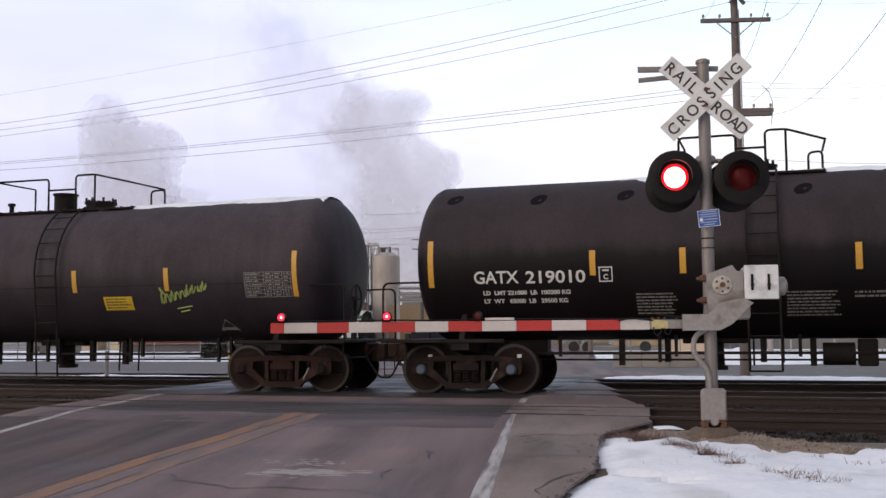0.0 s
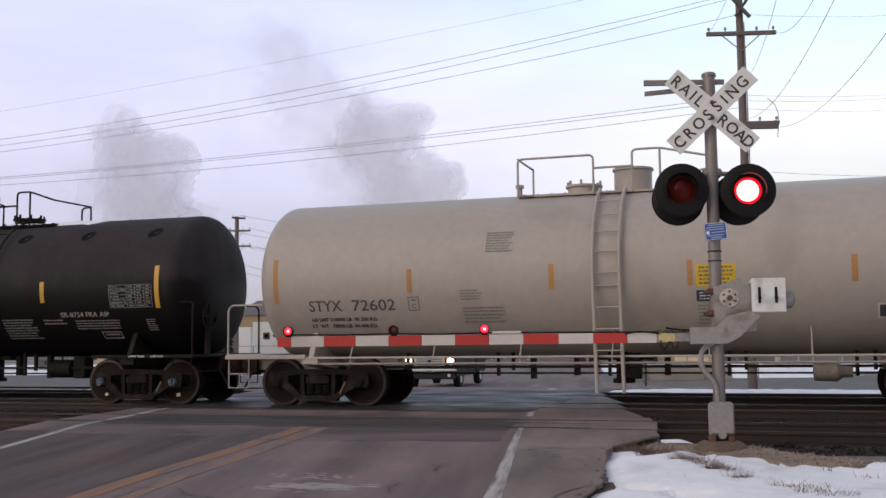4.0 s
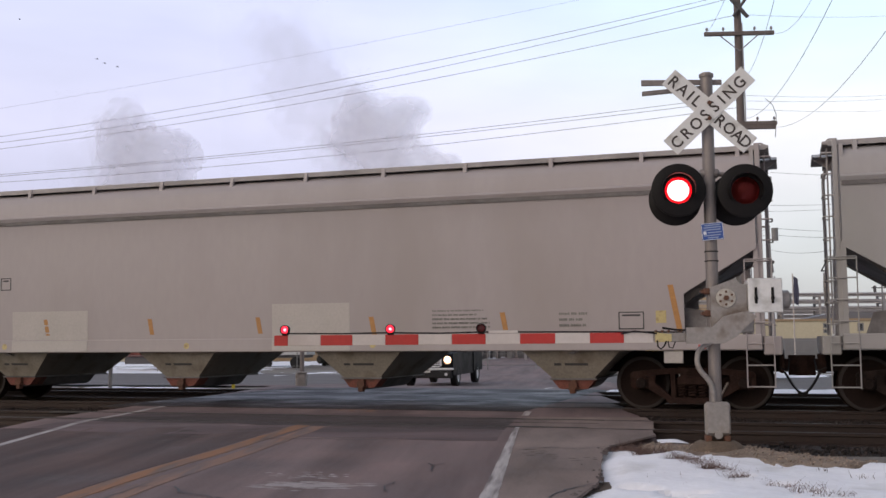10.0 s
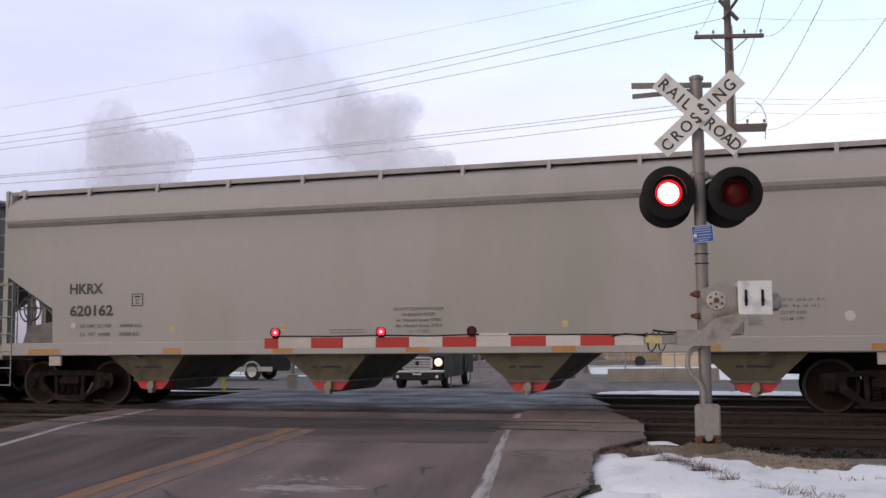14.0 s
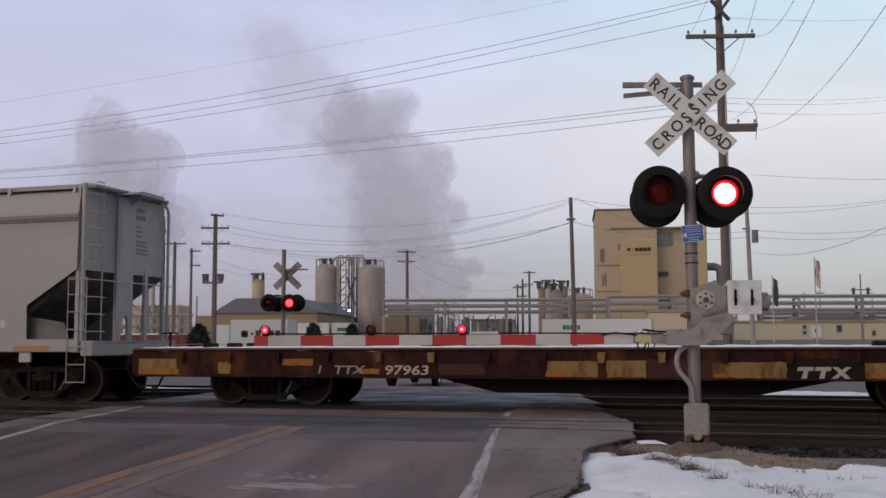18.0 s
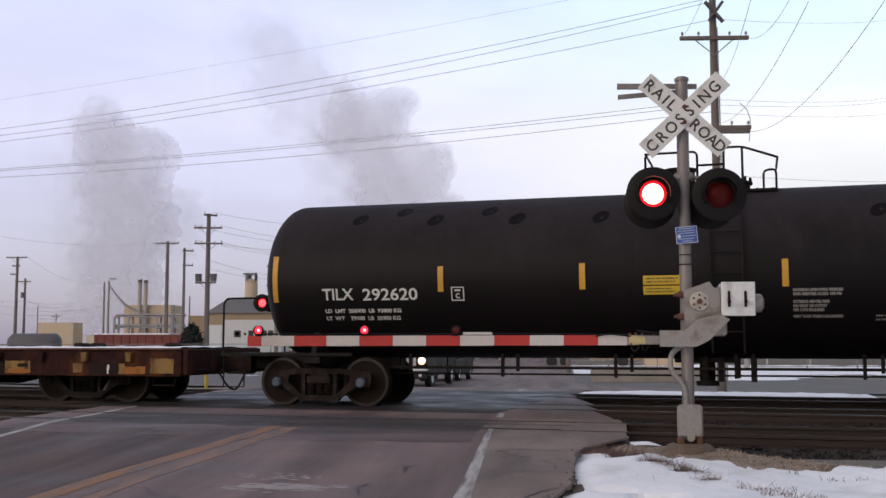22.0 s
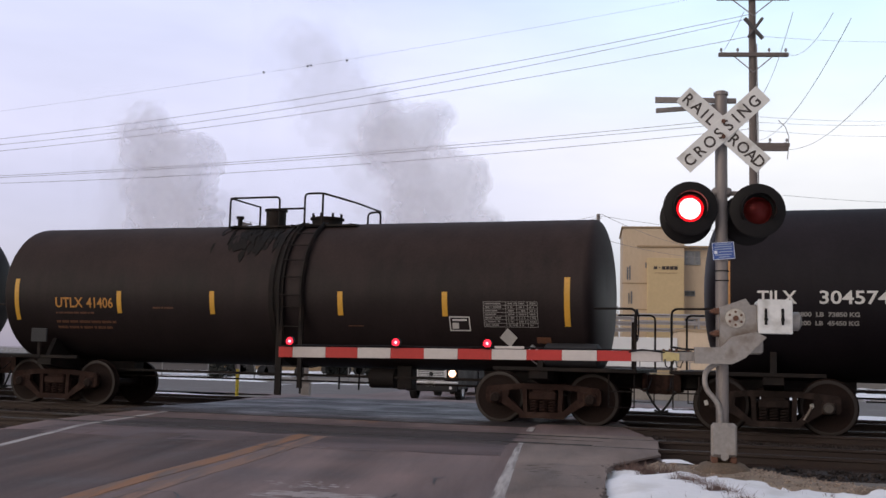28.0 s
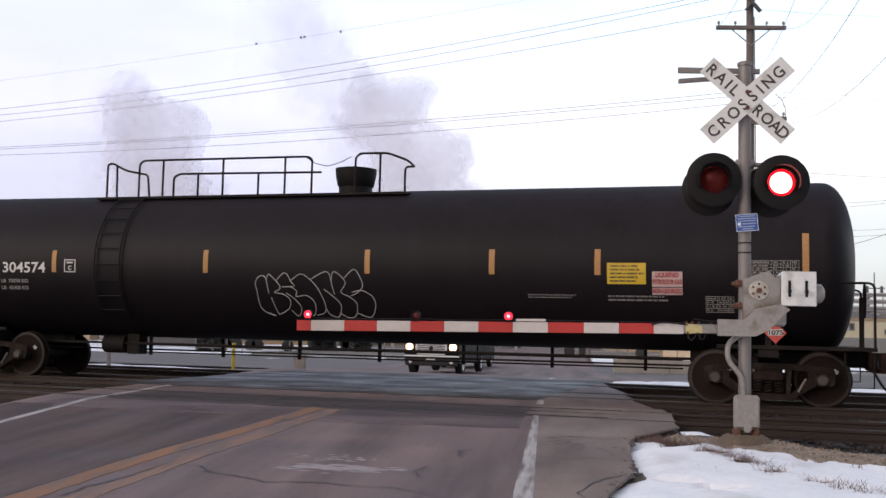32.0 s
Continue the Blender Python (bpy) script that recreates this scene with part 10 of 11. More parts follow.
# flagpoles
STRIPE_RED = mat("flag_red", (0.30, 0.05, 0.06), 0.8)
FLAG_DARK = mat("flag_dark", (0.05, 0.05, 0.08), 0.8)
for (fx, fy, fz), skin in (((18.83, 82.31, 7.62), STRIPE_RED), ((15.62, 82.08, 6.22), FLAG_DARK)):
    f_ = thing("flagpole", pose(fx, fy, BASE), "thin white flagpole with a limp flag", "flagpole", "flagpoles")
    part("shaft", Shape().cyl((0, 0, 0), (0, 0, fz - BASE), 0.06, 0.04, 8), STEEL_PALE, f_, "", 50)
    fl = Shape()
    for i in range(7):
        for j in range(5):
            fl.v.append((0.05 + 0.09 * j + 0.03 * math.sin(i * 1.3 + j), 0.06 * math.sin(j * 2.4 + i * 0.5), fz - BASE - 0.2 - 0.34 * i - 0.05 * j))
    for i in range(6):
        for j in range(4):
            fl.m = 0 if (j + i // 2) % 2 else 1
            fl.f.append([i * 5 + j, i * 5 + j + 1, (i + 1) * 5 + j + 1, (i + 1) * 5 + j])
            fl.k.append(fl.m)
    part("flag", fl, [skin, SIGN_WHITE if skin is STRIPE_RED else FLAG_DARK], f_, "limp folded flag", 60)
tx_, ty_, tz_ = (23.68, 87.99, 6.62)
lt = thing("loudspeaker_mast", pose(tx_, ty_, BASE), "thin mast with dark loudspeakers", "mast")
part("shaft", Shape().cyl((0, 0, 0), (0, 0, tz_ - BASE), 0.12, 0.05, 8), STEEL_GREY, lt, "", 50)
for x in (-0.75, 0.75):
    part("horn", Shape().box(0.75 * x - 0.09, 0.75 * x + 0.09, -0.15, 0.15, tz_ - BASE - 1.65, tz_ - BASE - 1.1, 0.03), STEEL_DARK, lt)
part("bracket", Shape().box(-0.8, 0.8, -0.04, 0.04, tz_ - BASE - 1.32, tz_ - BASE - 1.24), STEEL_DARK, lt)

# roadside things past the tracks
def post(x, y, z0, z1, r, skin, label, name="marker_post"):
    p = thing(name, pose(x, y, z0), label, "post")
    part("shaft", Shape().cyl((0, 0, -0.1), (0, 0, z1 - z0), r, n=10), skin, p, "", 50)
    part("cap", Shape().cyl((0, 0, z1 - z0), (0, 0, z1 - z0 + 0.02), r * 1.15, n=10), skin, p, "", 50)


YELLOW_POST = mat("yellow_marker", (0.55, 0.42, 0.04), 0.6)
post(-10.03, 29.0, -0.2, 0.62, 0.05, YELLOW_POST, "slim yellow marker post")
post(-13.6, 28.7, -0.15, 0.62, 0.06, POLE_PALE, "weathered wooden stub post")
cb_ = thing("junction_cabinet", pose(-8.64, 31.3, -0.3), "small pale grey roadside cabinet", "cabinet")
part("body", Shape().box(-0.13, 0.13, -0.1, 0.1, -0.1, 0.55, 0.02), ALU, cb_)
part("lid", Shape().box(-0.15, 0.15, -0.12, 0.12, 0.55, 0.59, 0.01), ALU, cb_)
bw_ = thing("barrier_wall", pose(1.3, 46, -0.55, 0, 0, 7), "low pale concrete barrier wall", "wall", kind="structure")
for i in range(4):
    part("wall_block", Shape().prism([(0.15, 0), (0.15, 0.2), (0.06, 0.62), (-0.06, 0.62), (-0.15, 0.2), (-0.15, 0)], 1.2 * i + 0.01, 1.2 * i + 1.19, "x"), CONCRETE, bw_)
fn = thing("chain_fence", pose(-60, 62, BASE, 0, 0, 3), "thin wire fence with steel posts", "fence")
for i in range(40):
    part("post", Shape().cyl((3.0 * i, 0, 0), (3.0 * i, 0, 1.7), 0.035, n=6), STEEL_GREY, fn)
for z in (0.3, 1.0, 1.68):
    part("rail", Shape().cyl((0, 0, z), (117, 0, z), 0.02, n=5), STEEL_GREY, fn)


# ---- steam over the plant ----
def steam_material(name, thick):
    """Drops of water in air: see-through by the steam's own thickness, which each point of the shell carries."""
    m = bpy.data.materials.new(name)
    m.use_nodes = True
    nt = m.node_tree
    N, L = nt.nodes.new, nt.links.new
    out = nt.nodes["Material Output"]
    nt.nodes.remove(nt.nodes["Principled BSDF"])
    at = N("ShaderNodeAttribute")
    at.attribute_name = "thickness"
    co = N("ShaderNodeTexCoord")
    nz = N("ShaderNodeTexNoise")
    nz.inputs["Scale"].default_value, nz.inputs["Detail"].default_value = 0.16, 4
    L(co.outputs["Object"], nz.inputs["Vector"])
    vary = N("ShaderNodeMapRange")
    vary.inputs["From Min"].default_value, vary.inputs["From Max"].default_value = 0.3, 0.7
    vary.inputs["To Min"].default_value, vary.inputs["To Max"].default_value = 0.78 * thick, 1.15 * thick
    L(nz.outputs["Fac"], vary.inputs["Value"])
    k = N("ShaderNodeMath")
    k.operation = "MULTIPLY"
    L(at.outputs["Fac"], k.inputs[0])
    L(vary.outputs[0], k.inputs[1])
    tr = N("ShaderNodeBsdfTransparent")
    df = N("ShaderNodeBsdfDiffuse")
    df.inputs[0].default_value = (0.80, 0.76, 0.82, 1)
    tl = N("ShaderNodeBsdfTranslucent")
    tl.inputs[0].default_value = (0.80, 0.76, 0.82, 1)
    body = N("ShaderNodeMixShader")
    body.inputs[0].default_value = 0.5
    L(df.outputs[0], body.inputs[1])
    L(tl.outputs[0], body.inputs[2])
    mx = N("ShaderNodeMixShader")
    L(k.outputs[0], mx.inputs[0])
    L(tr.outputs[0], mx.inputs[1])
    L(body.outputs[0], mx.inputs[2])
    L(mx.outputs[0], out.inputs[0])
    return m


STEAM = steam_material("grey_steam", 0.36)
STEAM_THIN = steam_material("thin_steam", 0.17)
PUFFS = []


def billow(p, name, nodes, skin, edge, seed, y):
    """One rigid cloud: a bulging double shell round overlapping rounds (metres across, height, half width)."""
    cx, cz = sum(n[0] for n in nodes) / len(nodes), sum(n[1] for n in nodes) / len(nodes)
    x0, x1 = min(n[0] - 1.9 * n[2] for n in nodes), max(n[0] + 1.9 * n[2] for n in nodes)
    z0, z1 = min(n[1] - 1.9 * n[2] for n in nodes), max(n[1] + 1.9 * n[2] for n in nodes)
    xs, zs = np.arange(x0, x1, 0.7), np.arange(z0, z1, 0.7)

    def amount(x, z):
        v = Vector((x * 0.075, seed, z * 0.075))
        wx = x + 5.5 * noise.noise(v) + 2.6 * noise.noise(v * 2.7) + 1.1 * noise.noise(v * 6.3)
        wz = z + 5.5 * noise.noise(v + Vector((0, 40, 0))) + 2.6 * noise.noise(v * 2.7 + Vector((0, 40, 0))) + 1.1 * noise.noise(v * 6.3 + Vector((0, 40, 0)))
        d = 0.0
        for nx, nz_, r in nodes:
            e = ((wx - nx) ** 2 + (wz - nz_) ** 2) / (r * r)
            if e < 6:
                d += math.exp(-1.1 * e)
        # round lobes stand out along the rim
        d += 0.30 * (0.45 - abs(noise.noise(v * 4.2))) * min(1, 2 * d)
        # the windward rim is crisper than the lee
        soft = edge * (0.75 + 0.5 * max(-1, min(1, (cx - x) / 14)) + 0.25)
        t = max(0.0, min(1.0, (d - 0.42 + 0.5 * soft) / soft))
        return t * t * (3 - 2 * t) * min(1.0, 0.62 + 0.28 * d)

    sh = Shape()
    dens = []
    grid = [[amount(x, z) for x in xs] for z in zs]
    n = len(xs)
    for side in (-1, 1):
        o = len(sh.v)
        for j, z in enumerate(zs):
            for i, x in enumerate(xs):
                sh.v.append((x - cx, side * 7.0 * math.sqrt(grid[j][i]), z - cz))
                dens.append(grid[j][i])
        for j in range(len(zs) - 1):
            for i in range(n - 1):
                q = [o + j * n + i, o + j * n + i + 1, o + (j + 1) * n + i + 1, o + (j + 1) * n + i]
                if max(dens[k] for k in q) > 0.004:
                    sh.f.append(q)
                    sh.k.append(0)
    me = sh.mesh(name, skin, 60)
    me.attributes.new("thickness", "FLOAT", "POINT").data.foreach_set("value", dens)
    o = new(name, me)
    o.parent = p
    PUFFS.append((o, cx, y, cz, len(PUFFS)))


def plume(thick, thin, label, seed):
    p = thing("steam_plume", pose(0, 0, 0), label, "steam", kind="stuff")
    billow(p, "billow", thick, STEAM, 0.6, seed, 290)
    billow(p, "veil", thin, STEAM_THIN, 0.9, seed + 9, 300)


plume(((-133, 62, 8), (-127, 57, 8.5), (-121, 51, 8.5), (-129, 46, 9.5), (-122, 39, 9.5), (-129, 31, 10), (-123, 21, 10), (-126, 9, 10)),
      ((-140, 62, 10), (-139, 48, 12), (-137, 34, 13), (-118, 38, 11), (-130, 22, 14)), "grey steam plume drifting over the plant", 3)
plume(((-60, 68, 7.5), (-51, 67, 8), (-58, 60, 8), (-53, 54, 8.5), (-41, 50, 8.5), (-50, 45, 9), (-40, 42, 9), (-48, 34, 9.5), (-39, 29, 9.5), (-46, 21, 10), (-38, 16, 9), (-42, 6, 10)),
      ((-86, 93, 10), (-82, 82, 11), (-75, 74, 11), (-67, 64, 11), (-60, 54, 11), (-56, 40, 11), (-52, 26, 12)), "tall grey steam plume above the silos", 5)
# ---- vehicles beyond the tracks ----
CAR_BLACK = mat("dark_car_paint", (0.009, 0.0085, 0.0105), 0.5, spec=0.12, var=0.15, bump=0.0, dirt=(0.016, 0.015, 0.017), amount=0.3, dirt_scale=1.5)
CHROME = mat("chrome", (0.72, 0.72, 0.74), 0.35, metal=0.15, var=0.05, bump=0.0)
GLASS_DARK = mat("tinted_glass", (0.012, 0.013, 0.015), 0.12, spec=0.35, var=0.05, bump=0.0)
HEADLAMP = mat("headlamp_on", (0.9, 0.9, 0.85), 0.3, bump=0, glow=(1.0, 0.78, 0.55), power=9.0)
HEADLAMP_RIM = mat("headlamp_bowl", (0.5, 0.45, 0.4), 0.3, bump=0, glow=(1.0, 0.50, 0.26), power=1.5)
CAR_WHITE = mat("silver_car_paint", (0.35, 0.35, 0.36), 0.3, var=0.08, bump=0.0)
TYRE = mat("tyre", (0.02, 0.02, 0.02), 0.85)


def pickup(m, paint, label, lit=True, trim=None):
    """A full-size pickup facing -y; origin on the ground under its front bumper."""
    c = thing("pickup_truck", m, label, "pickup truck")
    W = 0.98
    body = Shape()
    body.prism([(0.12, 0.42), (0.05, 0.62), (0.05, 1.12), (0.14, 1.22), (1.55, 1.27), (1.55, 0.42)], -W, W, "x")
    part("hood", body, paint, c, "dark hood and wings", 30)
    part("cab", Shape().prism([(1.5, 0.42), (1.5, 1.25), (2.15, 1.84), (2.6, 1.93), (3.7, 1.92), (4.0, 1.78), (4.02, 0.42)], -W * 0.93, W * 0.93, "x"), paint, c, "crew cab", 30)
    part("bed", Shape().prism([(4.0, 0.5), (4.0, 1.28), (5.75, 1.28), (5.78, 0.5)], -W * 0.97, W * 0.97, "x"), paint, c, "pickup bed", 30)
    part("windscreen", Shape().add([(-0.78, 1.50, 1.23), (0.78, 1.50, 1.23), (0.68, 2.11, 1.83), (-0.68, 2.11, 1.83), (-0.78, 1.56, 1.22), (0.78, 1.56, 1.22), (0.68, 2.16, 1.81), (-0.68, 2.16, 1.81)], [(0, 1, 2, 3), (7, 6, 5, 4), (0, 4, 5, 1), (2, 6, 7, 3), (1, 5, 6, 2), (0, 3, 7, 4)]), GLASS_DARK, c, "dark windscreen")
    for s in (-1, 1):
        for y0, y1 in ((1.95, 2.8), (2.9, 3.75)):
            part("side_window", Shape().box(s * W * 0.93 - 0.01, s * W * 0.93 + 0.012, y0, y1, 1.27, 1.74, 0.01), GLASS_DARK, c)
    part("bumper", Shape().box(-W - 0.01, W + 0.01, -0.08, 0.14, 0.61, 0.70, 0.03), CHROME, c, "chrome front bumper", 40)
    part("valance", Shape().box(-0.94, 0.94, -0.06, 0.2, 0.33, 0.615, 0.04), RUBBER, c, "black lower fascia")
    part("nose", Shape().box(-W + 0.02, W - 0.02, 0.0, 0.5, 0.68, 1.20, 0.06), paint, c, "upright dark nose", 40)
    gf = Shape()
    for a, b, d, e in ((-0.50, 0.50, 1.13, 1.18), (-0.50, 0.50, 0.72, 0.77), (-0.57, -0.50, 0.76, 1.14), (0.50, 0.57, 0.76, 1.14)):
        gf.box(a, b, -0.05, 0.06, d, e, 0.015)
    g_ = part("grille", gf, CHROME, c, "chrome framed grille", 40)
    for z in (0.82, 0.88, 0.94, 1.00, 1.06):
        part("grille_bar", Shape().box(-0.5, 0.5, -0.035, 0.04, z - 0.016, z + 0.016, 0.005), CHROME, g_)
    part("grille_back", Shape().box(-0.5, 0.5, -0.015, 0.03, 0.76, 1.14), RUBBER, g_)
    part("emblem", Shape().lathe([(-0.055, 0.0), (-0.05, 0.06), (-0.03, 0.085)], 14, "y", (0, 0, 0.95)), RUBBER, g_)
    for s in (-1, 1):
        h = part("headlight", Shape().box(s * 0.765 - 0.185, s * 0.765 + 0.185, -0.03, 0.1, 0.80, 1.12, 0.05), GLASS_DARK, c, "tall headlight housing")
        part("beam_lamp", Shape().lathe([(-0.05, 0.0), (-0.045, 0.075), (-0.034, 0.105)], 16, "y", (s * 0.79, -0.008, 1.0)), HEADLAMP if lit else GLASS_DARK, h, "lit headlamp", 50)
        part("lamp_bowl", Shape().lathe([(-0.036, 0.0), (-0.034, 0.12), (-0.026, 0.15)], 16, "y", (s * 0.79, -0.005, 0.99)), HEADLAMP_RIM if lit else GLASS_DARK, h, "glowing lamp bowl", 50)
        part("fog_lamp", Shape().cyl((s * 0.74, -0.07, 0.47), (s * 0.74, -0.03, 0.47), 0.06, n=12), CHROME, c, "", 50)
        part("mirror", Shape().box(s * 1.05 - 0.10, s * 1.05 + 0.10, 1.72, 1.86, 1.24, 1.50, 0.03), RUBBER, c, "wing mirror")
        if trim:
            part("rocker_trim", Shape().box(s * W * 0.985 - 0.02, s * W * 0.985 + 0.02, 0.12, 5.76, 0.42, 0.66, 0.01), trim, c, "silver lower body trim")
            for y in (0.98, 4.65):
                part("wheel_arch", Shape().tube(arc((s * W * 0.99, y, 0.42), 0.47, 0, 180, 14, "yz"), 0.045, 6), trim, c, "silver wheel arch", 60)
    pl = part("number_plate", Shape().box(-0.16, 0.16, -0.105, -0.085, 0.53, 0.69, 0.004), SIGN_WHITE, c, "white number plate")
    part("plate_bar", Shape().box(-0.12, 0.12, -0.108, -0.1055, 0.585, 0.645), GREY_INK, pl, "dark bar")
    for s in (-1, 1):
        for y in (0.98, 4.65):
            w = part("wheel", Shape().lathe([(-0.12, 0.24), (-0.13, 0.34), (-0.10, 0.40), (0.10, 0.40), (0.13, 0.34), (0.12, 0.24)], 24, "x", (s * 0.86, y, 0.40)), TYRE, c, "black tyre", 40)
            part("rim", Shape().lathe([(s * 0.11, 0.25), (s * 0.06, 0.2), (s * 0.10, 0.07), (s * 0.11, 0.0)], 20, "x", (s * 0.86, y, 0.40)), CHROME, w, "bright wheel rim", 40)
    return c


PICKUP = pickup(pose(-5.79, 37.9, -0.46, 0, 0, -5.3), CAR_BLACK, "dark pickup truck waiting with headlights lit")


def saloon(m, paint, label):
    c = thing("car", m, label, "car")
    part("body", Shape().prism([(0.0, 0.35), (0.0, 0.85), (0.3, 0.95), (4.3, 1.0), (4.5, 0.85), (4.5, 0.35)], -0.88, 0.88, "x"), paint, c, "car body", 30)
    part("cabin", Shape().prism([(1.1, 0.95), (1.75, 1.42), (3.3, 1.45), (4.1, 1.0)], -0.76, 0.76, "x"), GLASS_DARK, c, "dark glazed cabin", 30)
    part("roof", Shape().box(-0.72, 0.72, 1.8, 3.25, 1.43, 1.47, 0.015), paint, c)
    for s in (-1, 1):
        for y in (0.85, 3.6):
            w = part("wheel", Shape().lathe([(-0.1, 0.2), (-0.1, 0.3), (-0.07, 0.33), (0.07, 0.33), (0.1, 0.3), (0.1, 0.2)], 20, "x", (s * 0.8, y, 0.33)), TYRE, c, "black tyre", 40)
            part("rim", Shape().lathe([(s * 0.09, 0.2), (s * 0.06, 0.1), (s * 0.08, 0.0)], 16, "x", (s * 0.8, y, 0.33)), CHROME, w, "", 40)
        part("headlight", Shape().box(s * 0.65 - 0.15, s * 0.65 + 0.15, -0.02, 0.1, 0.66, 0.80, 0.02), GLASS_DARK, c)
    return c


QUEUE = saloon(pose(-5.4, 45.5, -0.5, 0, 0, -5), CAR_BLACK, "dark car queuing behind the pickup truck")
PASSING = pickup(pose(20, 36.5, -0.42, 0, 0, -100), CAR_BLACK, "dark pickup truck with silver trim driving along the far street", False, CAR_WHITE)


# ---- birds ----
BIRD = mat("dark_feathers", (0.02, 0.02, 0.022), 0.8)
BIRDS = []
for i in range(4):
    b = thing("bird", pose(0, 0, 0), "small dark bird near the overhead wires", "bird", "birds")
    part("body", Shape().lathe([(-0.042, 0.0), (-0.026, 0.013), (0.0, 0.021), (0.023, 0.016), (0.033, 0.012), (0.042, 0.006), (0.052, 0.0)], 10, "x"), BIRD, b, "", 60)
    part("tail", Shape().prism([(-0.038, -0.004), (-0.078, -0.012), (-0.078, 0.012), (-0.038, 0.004)], -0.003, 0.003, "z"), BIRD, b)
    for s in (-1, 1):
        wg = part("wing", Shape().prism([(0.02, 0.0), (0.01, s * 0.078), (-0.02, s * 0.065), (-0.016, 0.0)], -0.003, 0.003, "z"), BIRD, b)
        wg.matrix_basis = pose(0, s * 0.013, 0.008)
        BIRDS.append((b, wg, s, i))


# ---- what moves ----
RUN = [(0, 0.0), (1, 3.92), (2, 7.81), (3, 11.65), (4, 15.5), (5, 19.37), (6, 23.28), (7, 27.19), (8, 31.10), (9, 35.01), (10, 38.92), (11, 42.84), (12, 46.76), (13, 50.67), (14, 54.58), (15, 58.49), (16, 62.40), (17, 66.31), (18, 70.23), (19, 74.15), (20, 78.06), (21, 81.98), (22, 85.95), (23, 89.95), (24, 93.94), (25, 97.93), (26, 101.92), (27, 105.91), (28, 109.87), (29, 113.81), (30, 117.75), (31, 121.68), (32, 125.55)]


def run_at(t):
    for (a, p), (b, q) in zip(RUN, RUN[1:]):
        if a <= t <= b:
            return p + (q - p) * (t - a) / (b - a)
    return RUN[-1][1]


def flash_rows(base, lit_first, period=0.5425, first=8.99, lag=0.0):
    """The reflector faces out while lit and turns its dark back out between. lit_first: lit in the even half periods."""
    rows, ang = [], 0.0
    t = first - period * 17
    k = -17
    angle = 0.0 if ((k % 2 == 0) == lit_first) else 180.0
    rows.append((0.0, base @ pose(0, 0, 0, 0, 0, angle)))
    while t < 32.0:
        if t > 0.1:
            new_angle = 0.0 if ((k % 2 == 0) == lit_first) else 180.0
            tc = t + (lag if new_angle > 0 else 0.0)
            f = round(tc * FPS) - 1
            whole = FPS * round((f + 1.5) / FPS)
            if f < whole < f + 3:
                f = whole if whole <= tc * FPS else whole - 3
            for i, w in enumerate((0.0, 0.36, 0.68, 1.0)):
                a = angle + (new_angle - angle) * w
                tt = (f + i) / FPS
                if tt < 32.0:
                    rows.append((tt, base @ pose(0, 0, 0, 0, 0, a)))
            angle = new_angle
        t += period
        k += 1
    rows.append((32.0, base @ pose(0, 0, 0, 0, 0, angle)))
    return rows


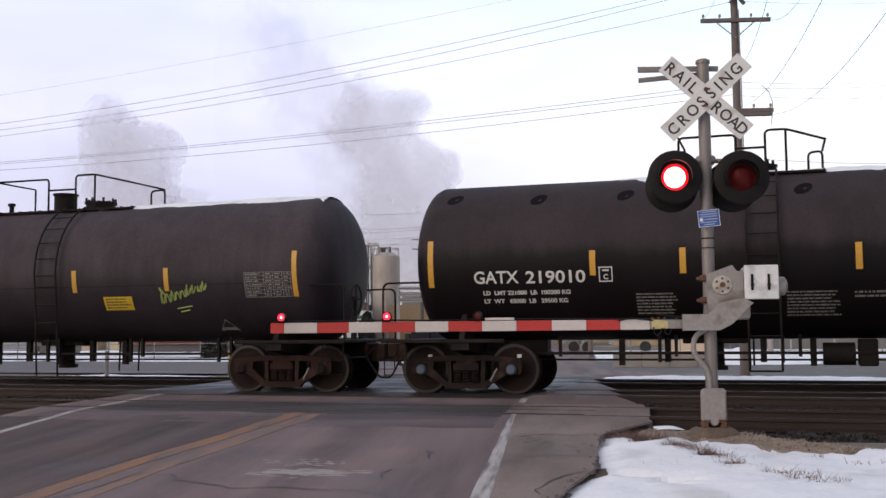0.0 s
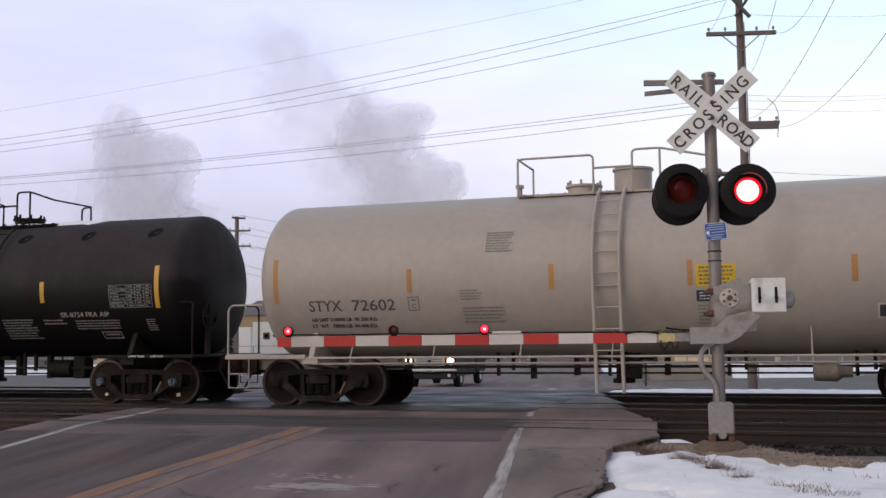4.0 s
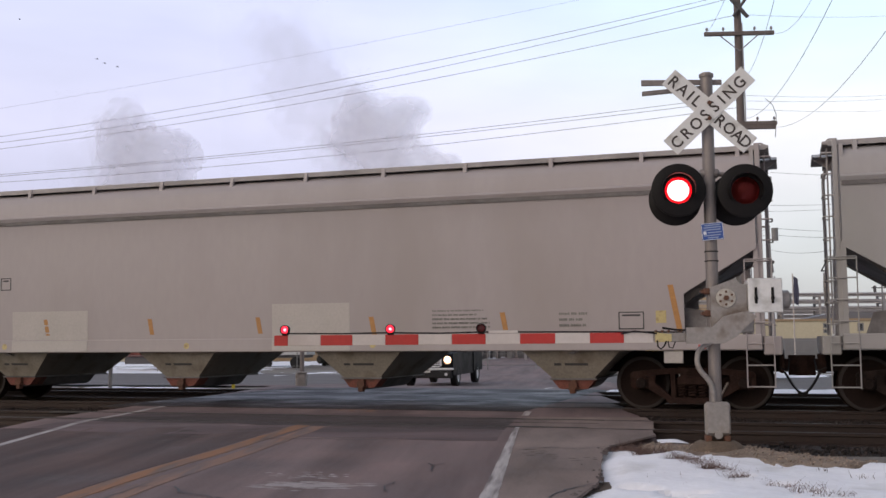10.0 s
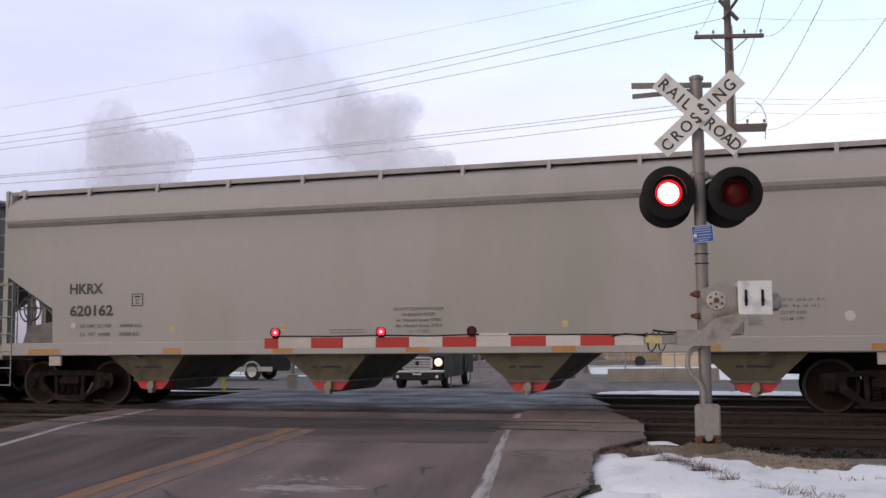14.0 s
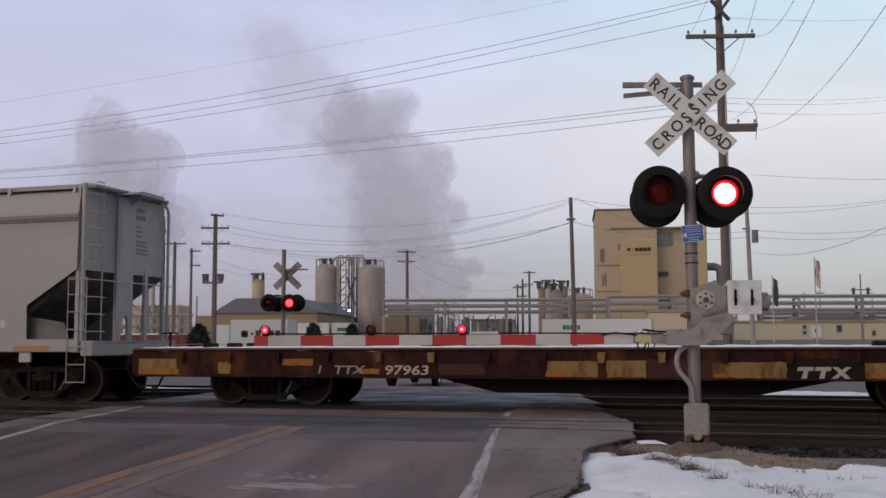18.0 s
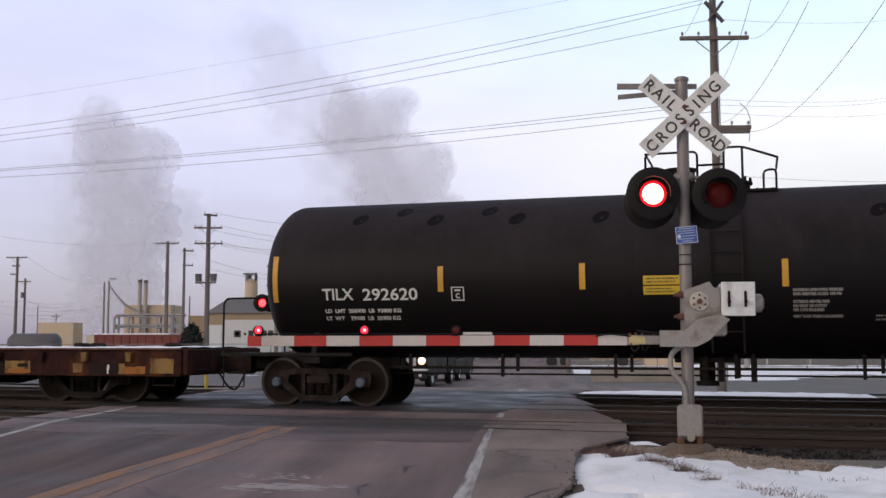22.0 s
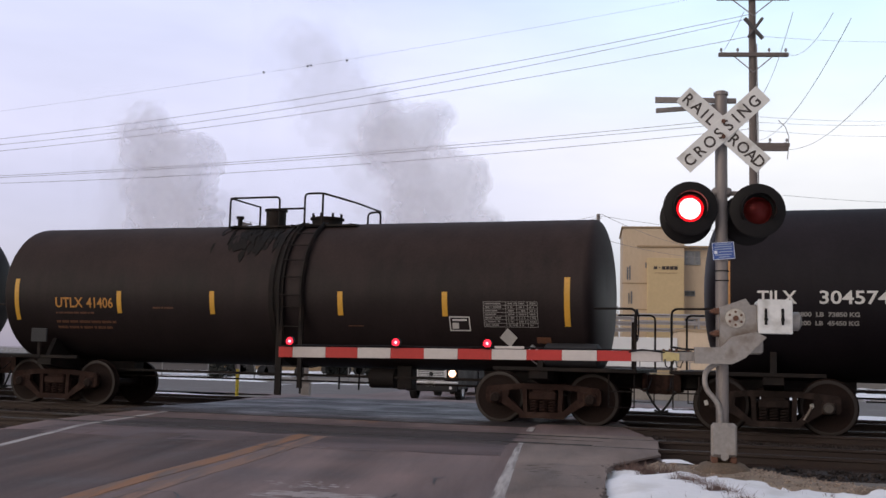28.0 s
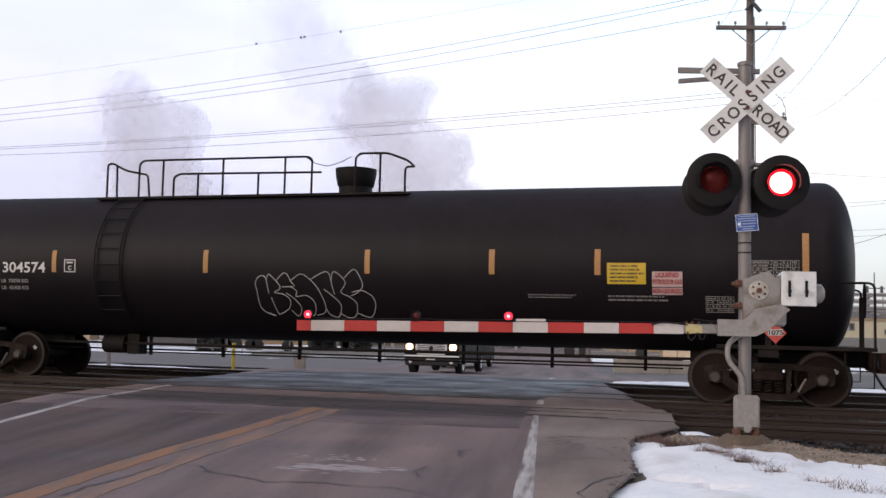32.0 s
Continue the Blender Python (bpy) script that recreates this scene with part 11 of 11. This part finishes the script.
def motions():
    turn = -math.degrees(TRACK)
    for car, s in CARS:
        walk(car, [(t, pose(*on_track(s - d), 0, 0, turn)) for t, d in RUN])
    steps = [i / 10 for i in range(321)]
    angles = [-math.degrees(run_at(t) / WR) for t in steps]
    for w in ROLLING:
        base = w.matrix_basis.copy()
        walk(w, [(t, base @ pose(0, 0, 0, 0, a, 0)) for t, a in zip(steps, angles)])
    for ob, even in ((REFL_L, False), (REFL_R, True), (FREFL_L, False), (FREFL_R, True)):
        walk(ob, flash_rows(ob.matrix_basis.copy(), even))
    # the small lamps on the barrier fade late
    for ob, even in ((GATE_B, False), (GATE_C, True)):
        walk(ob, flash_rows(ob.matrix_basis.copy(), even, lag=0.11))
    # the barrier sinks a little on its hinge late on
    root = pose(1.1, 12.12, 1.19)
    down = Matrix.Translation((-1.1, 0, -1.19))
    walk(barrier, [(t, root @ pose(0, 0, 0, 0, a, 0) @ down) for t, a in ((0, 0), (24.2, 0), (26.5, -0.35), (29, -0.55), (31, -0.62), (32, -0.62))])
    # steam drifts slowly to the right and up
    for o, x, y, z, i in PUFFS:
        walk(o, [(t, pose(x + 0.22 * (t - 19) + 1.2 * math.sin(0.25 * t + i), y, z + 0.12 * (t - 19) + 1.0 * math.sin(0.2 * t + 2 * i), 0, 3 * math.sin(0.1 * t + i), 0)) for t in (0, 4, 8, 12, 16, 20, 24, 28, 32)])
    # one car crosses the view on the far street
    turn = -math.degrees(TRACK) - 90
    drive = ((0, 44.0), (6, 11.0), (7, 5.2), (8, 3.7), (8.7, 2.2), (9, 1.2), (12, -11.5), (13, -18.0), (14, -25.7), (14.5, -29.7), (15, -33.8), (16, -42.0), (18, -59.0), (24, -110.0), (32, -178.0))
    walk(PASSING, [(t, pose(*on_track(s, 28.3, -0.5), 0, 0, turn)) for t, s in drive])
    # the waiting pickup creeps forward before the train has passed
    walk(PICKUP, [(0, pose(-5.79, 37.9, -0.46, 0, 0, -5.3)), (27.5, pose(-5.79, 37.9, -0.46, 0, 0, -5.3)), (30, pose(-5.50, 36.97, -0.455, 0, 0, -5.3)), (31, pose(-5.42, 36.9, -0.455, 0, 0, -5.3)), (32, pose(-5.42, 36.9, -0.455, 0, 0, -5.3))])
    # a second car draws up behind the waiting pickup
    walk(QUEUE, [(0, pose(-14.0, 110, -0.5, 0, 0, 7.6)), (13, pose(-14.0, 110, -0.5, 0, 0, 7.6)), (18.5, pose(-7.2, 58, -0.5, 0, 0, 4)), (20.5, pose(-5.4, 45.5, -0.5, 0, 0, -5)), (32, pose(-5.4, 45.5, -0.5, 0, 0, -5))])
    # birds: circle high on the left, then settle on the top wire
    spots = ((-16.78, 11.105), (-15.05, 11.22), (-14.92, 11.23), (-13.55, 11.325))
    early = ((-20.66, 41.66, 13.45), (-20.35, 41.7, 13.26), (-19.8, 41.8, 13.1), (-24.5, 42.0, 15.5))
    late = ((-9.81, 31.3, 9.85), (-9.46, 31.32, 10.05), (-9.01, 31.36, 10.18), (-7.81, 31.5, 10.48))
    for b, wing, side, i in BIRDS:
        rest = MAINP + U * spots[i][0]
        rest.z = spots[i][1] + 0.024
        rows = [(0, pose(-60 - 2 * i, 44, 15 + 0.4 * i)), (6, pose(-42 - 2 * i, 42, 15 + 0.3 * i)), (10, pose(*early[i])), (12, pose(-27 - i, 44, 20)), (18, pose(-50 - i, 48, 24)), (24, pose(-42 - i, 45, 20)), (26.4, pose(-13.5 - 0.4 * i, 35, 10.2 + 0.2 * i)), (27.0, pose(*late[i], 0, 0, 30)), (27.5, pose(rest.x, rest.y, rest.z, 0, 0, 60)), (32, pose(rest.x, rest.y, rest.z, 0, 0, 60))]
        if side < 0:
            walk(b, rows)
        base = wing.matrix_basis.copy()
        flap = [(k * 0.2, base @ pose(0, 0, 0, side * (35 if k % 2 else -25), 0, 0)) for k in range(136)]
        flap += [(27.3, base @ pose(0, 0, 0, -side * 40, 0, 0)), (27.5, base @ pose(0, 0, 0, -side * 78, 0, 0)), (32, base @ pose(0, 0, 0, -side * 78, 0, 0))]
        walk(wing, flap)


motions()
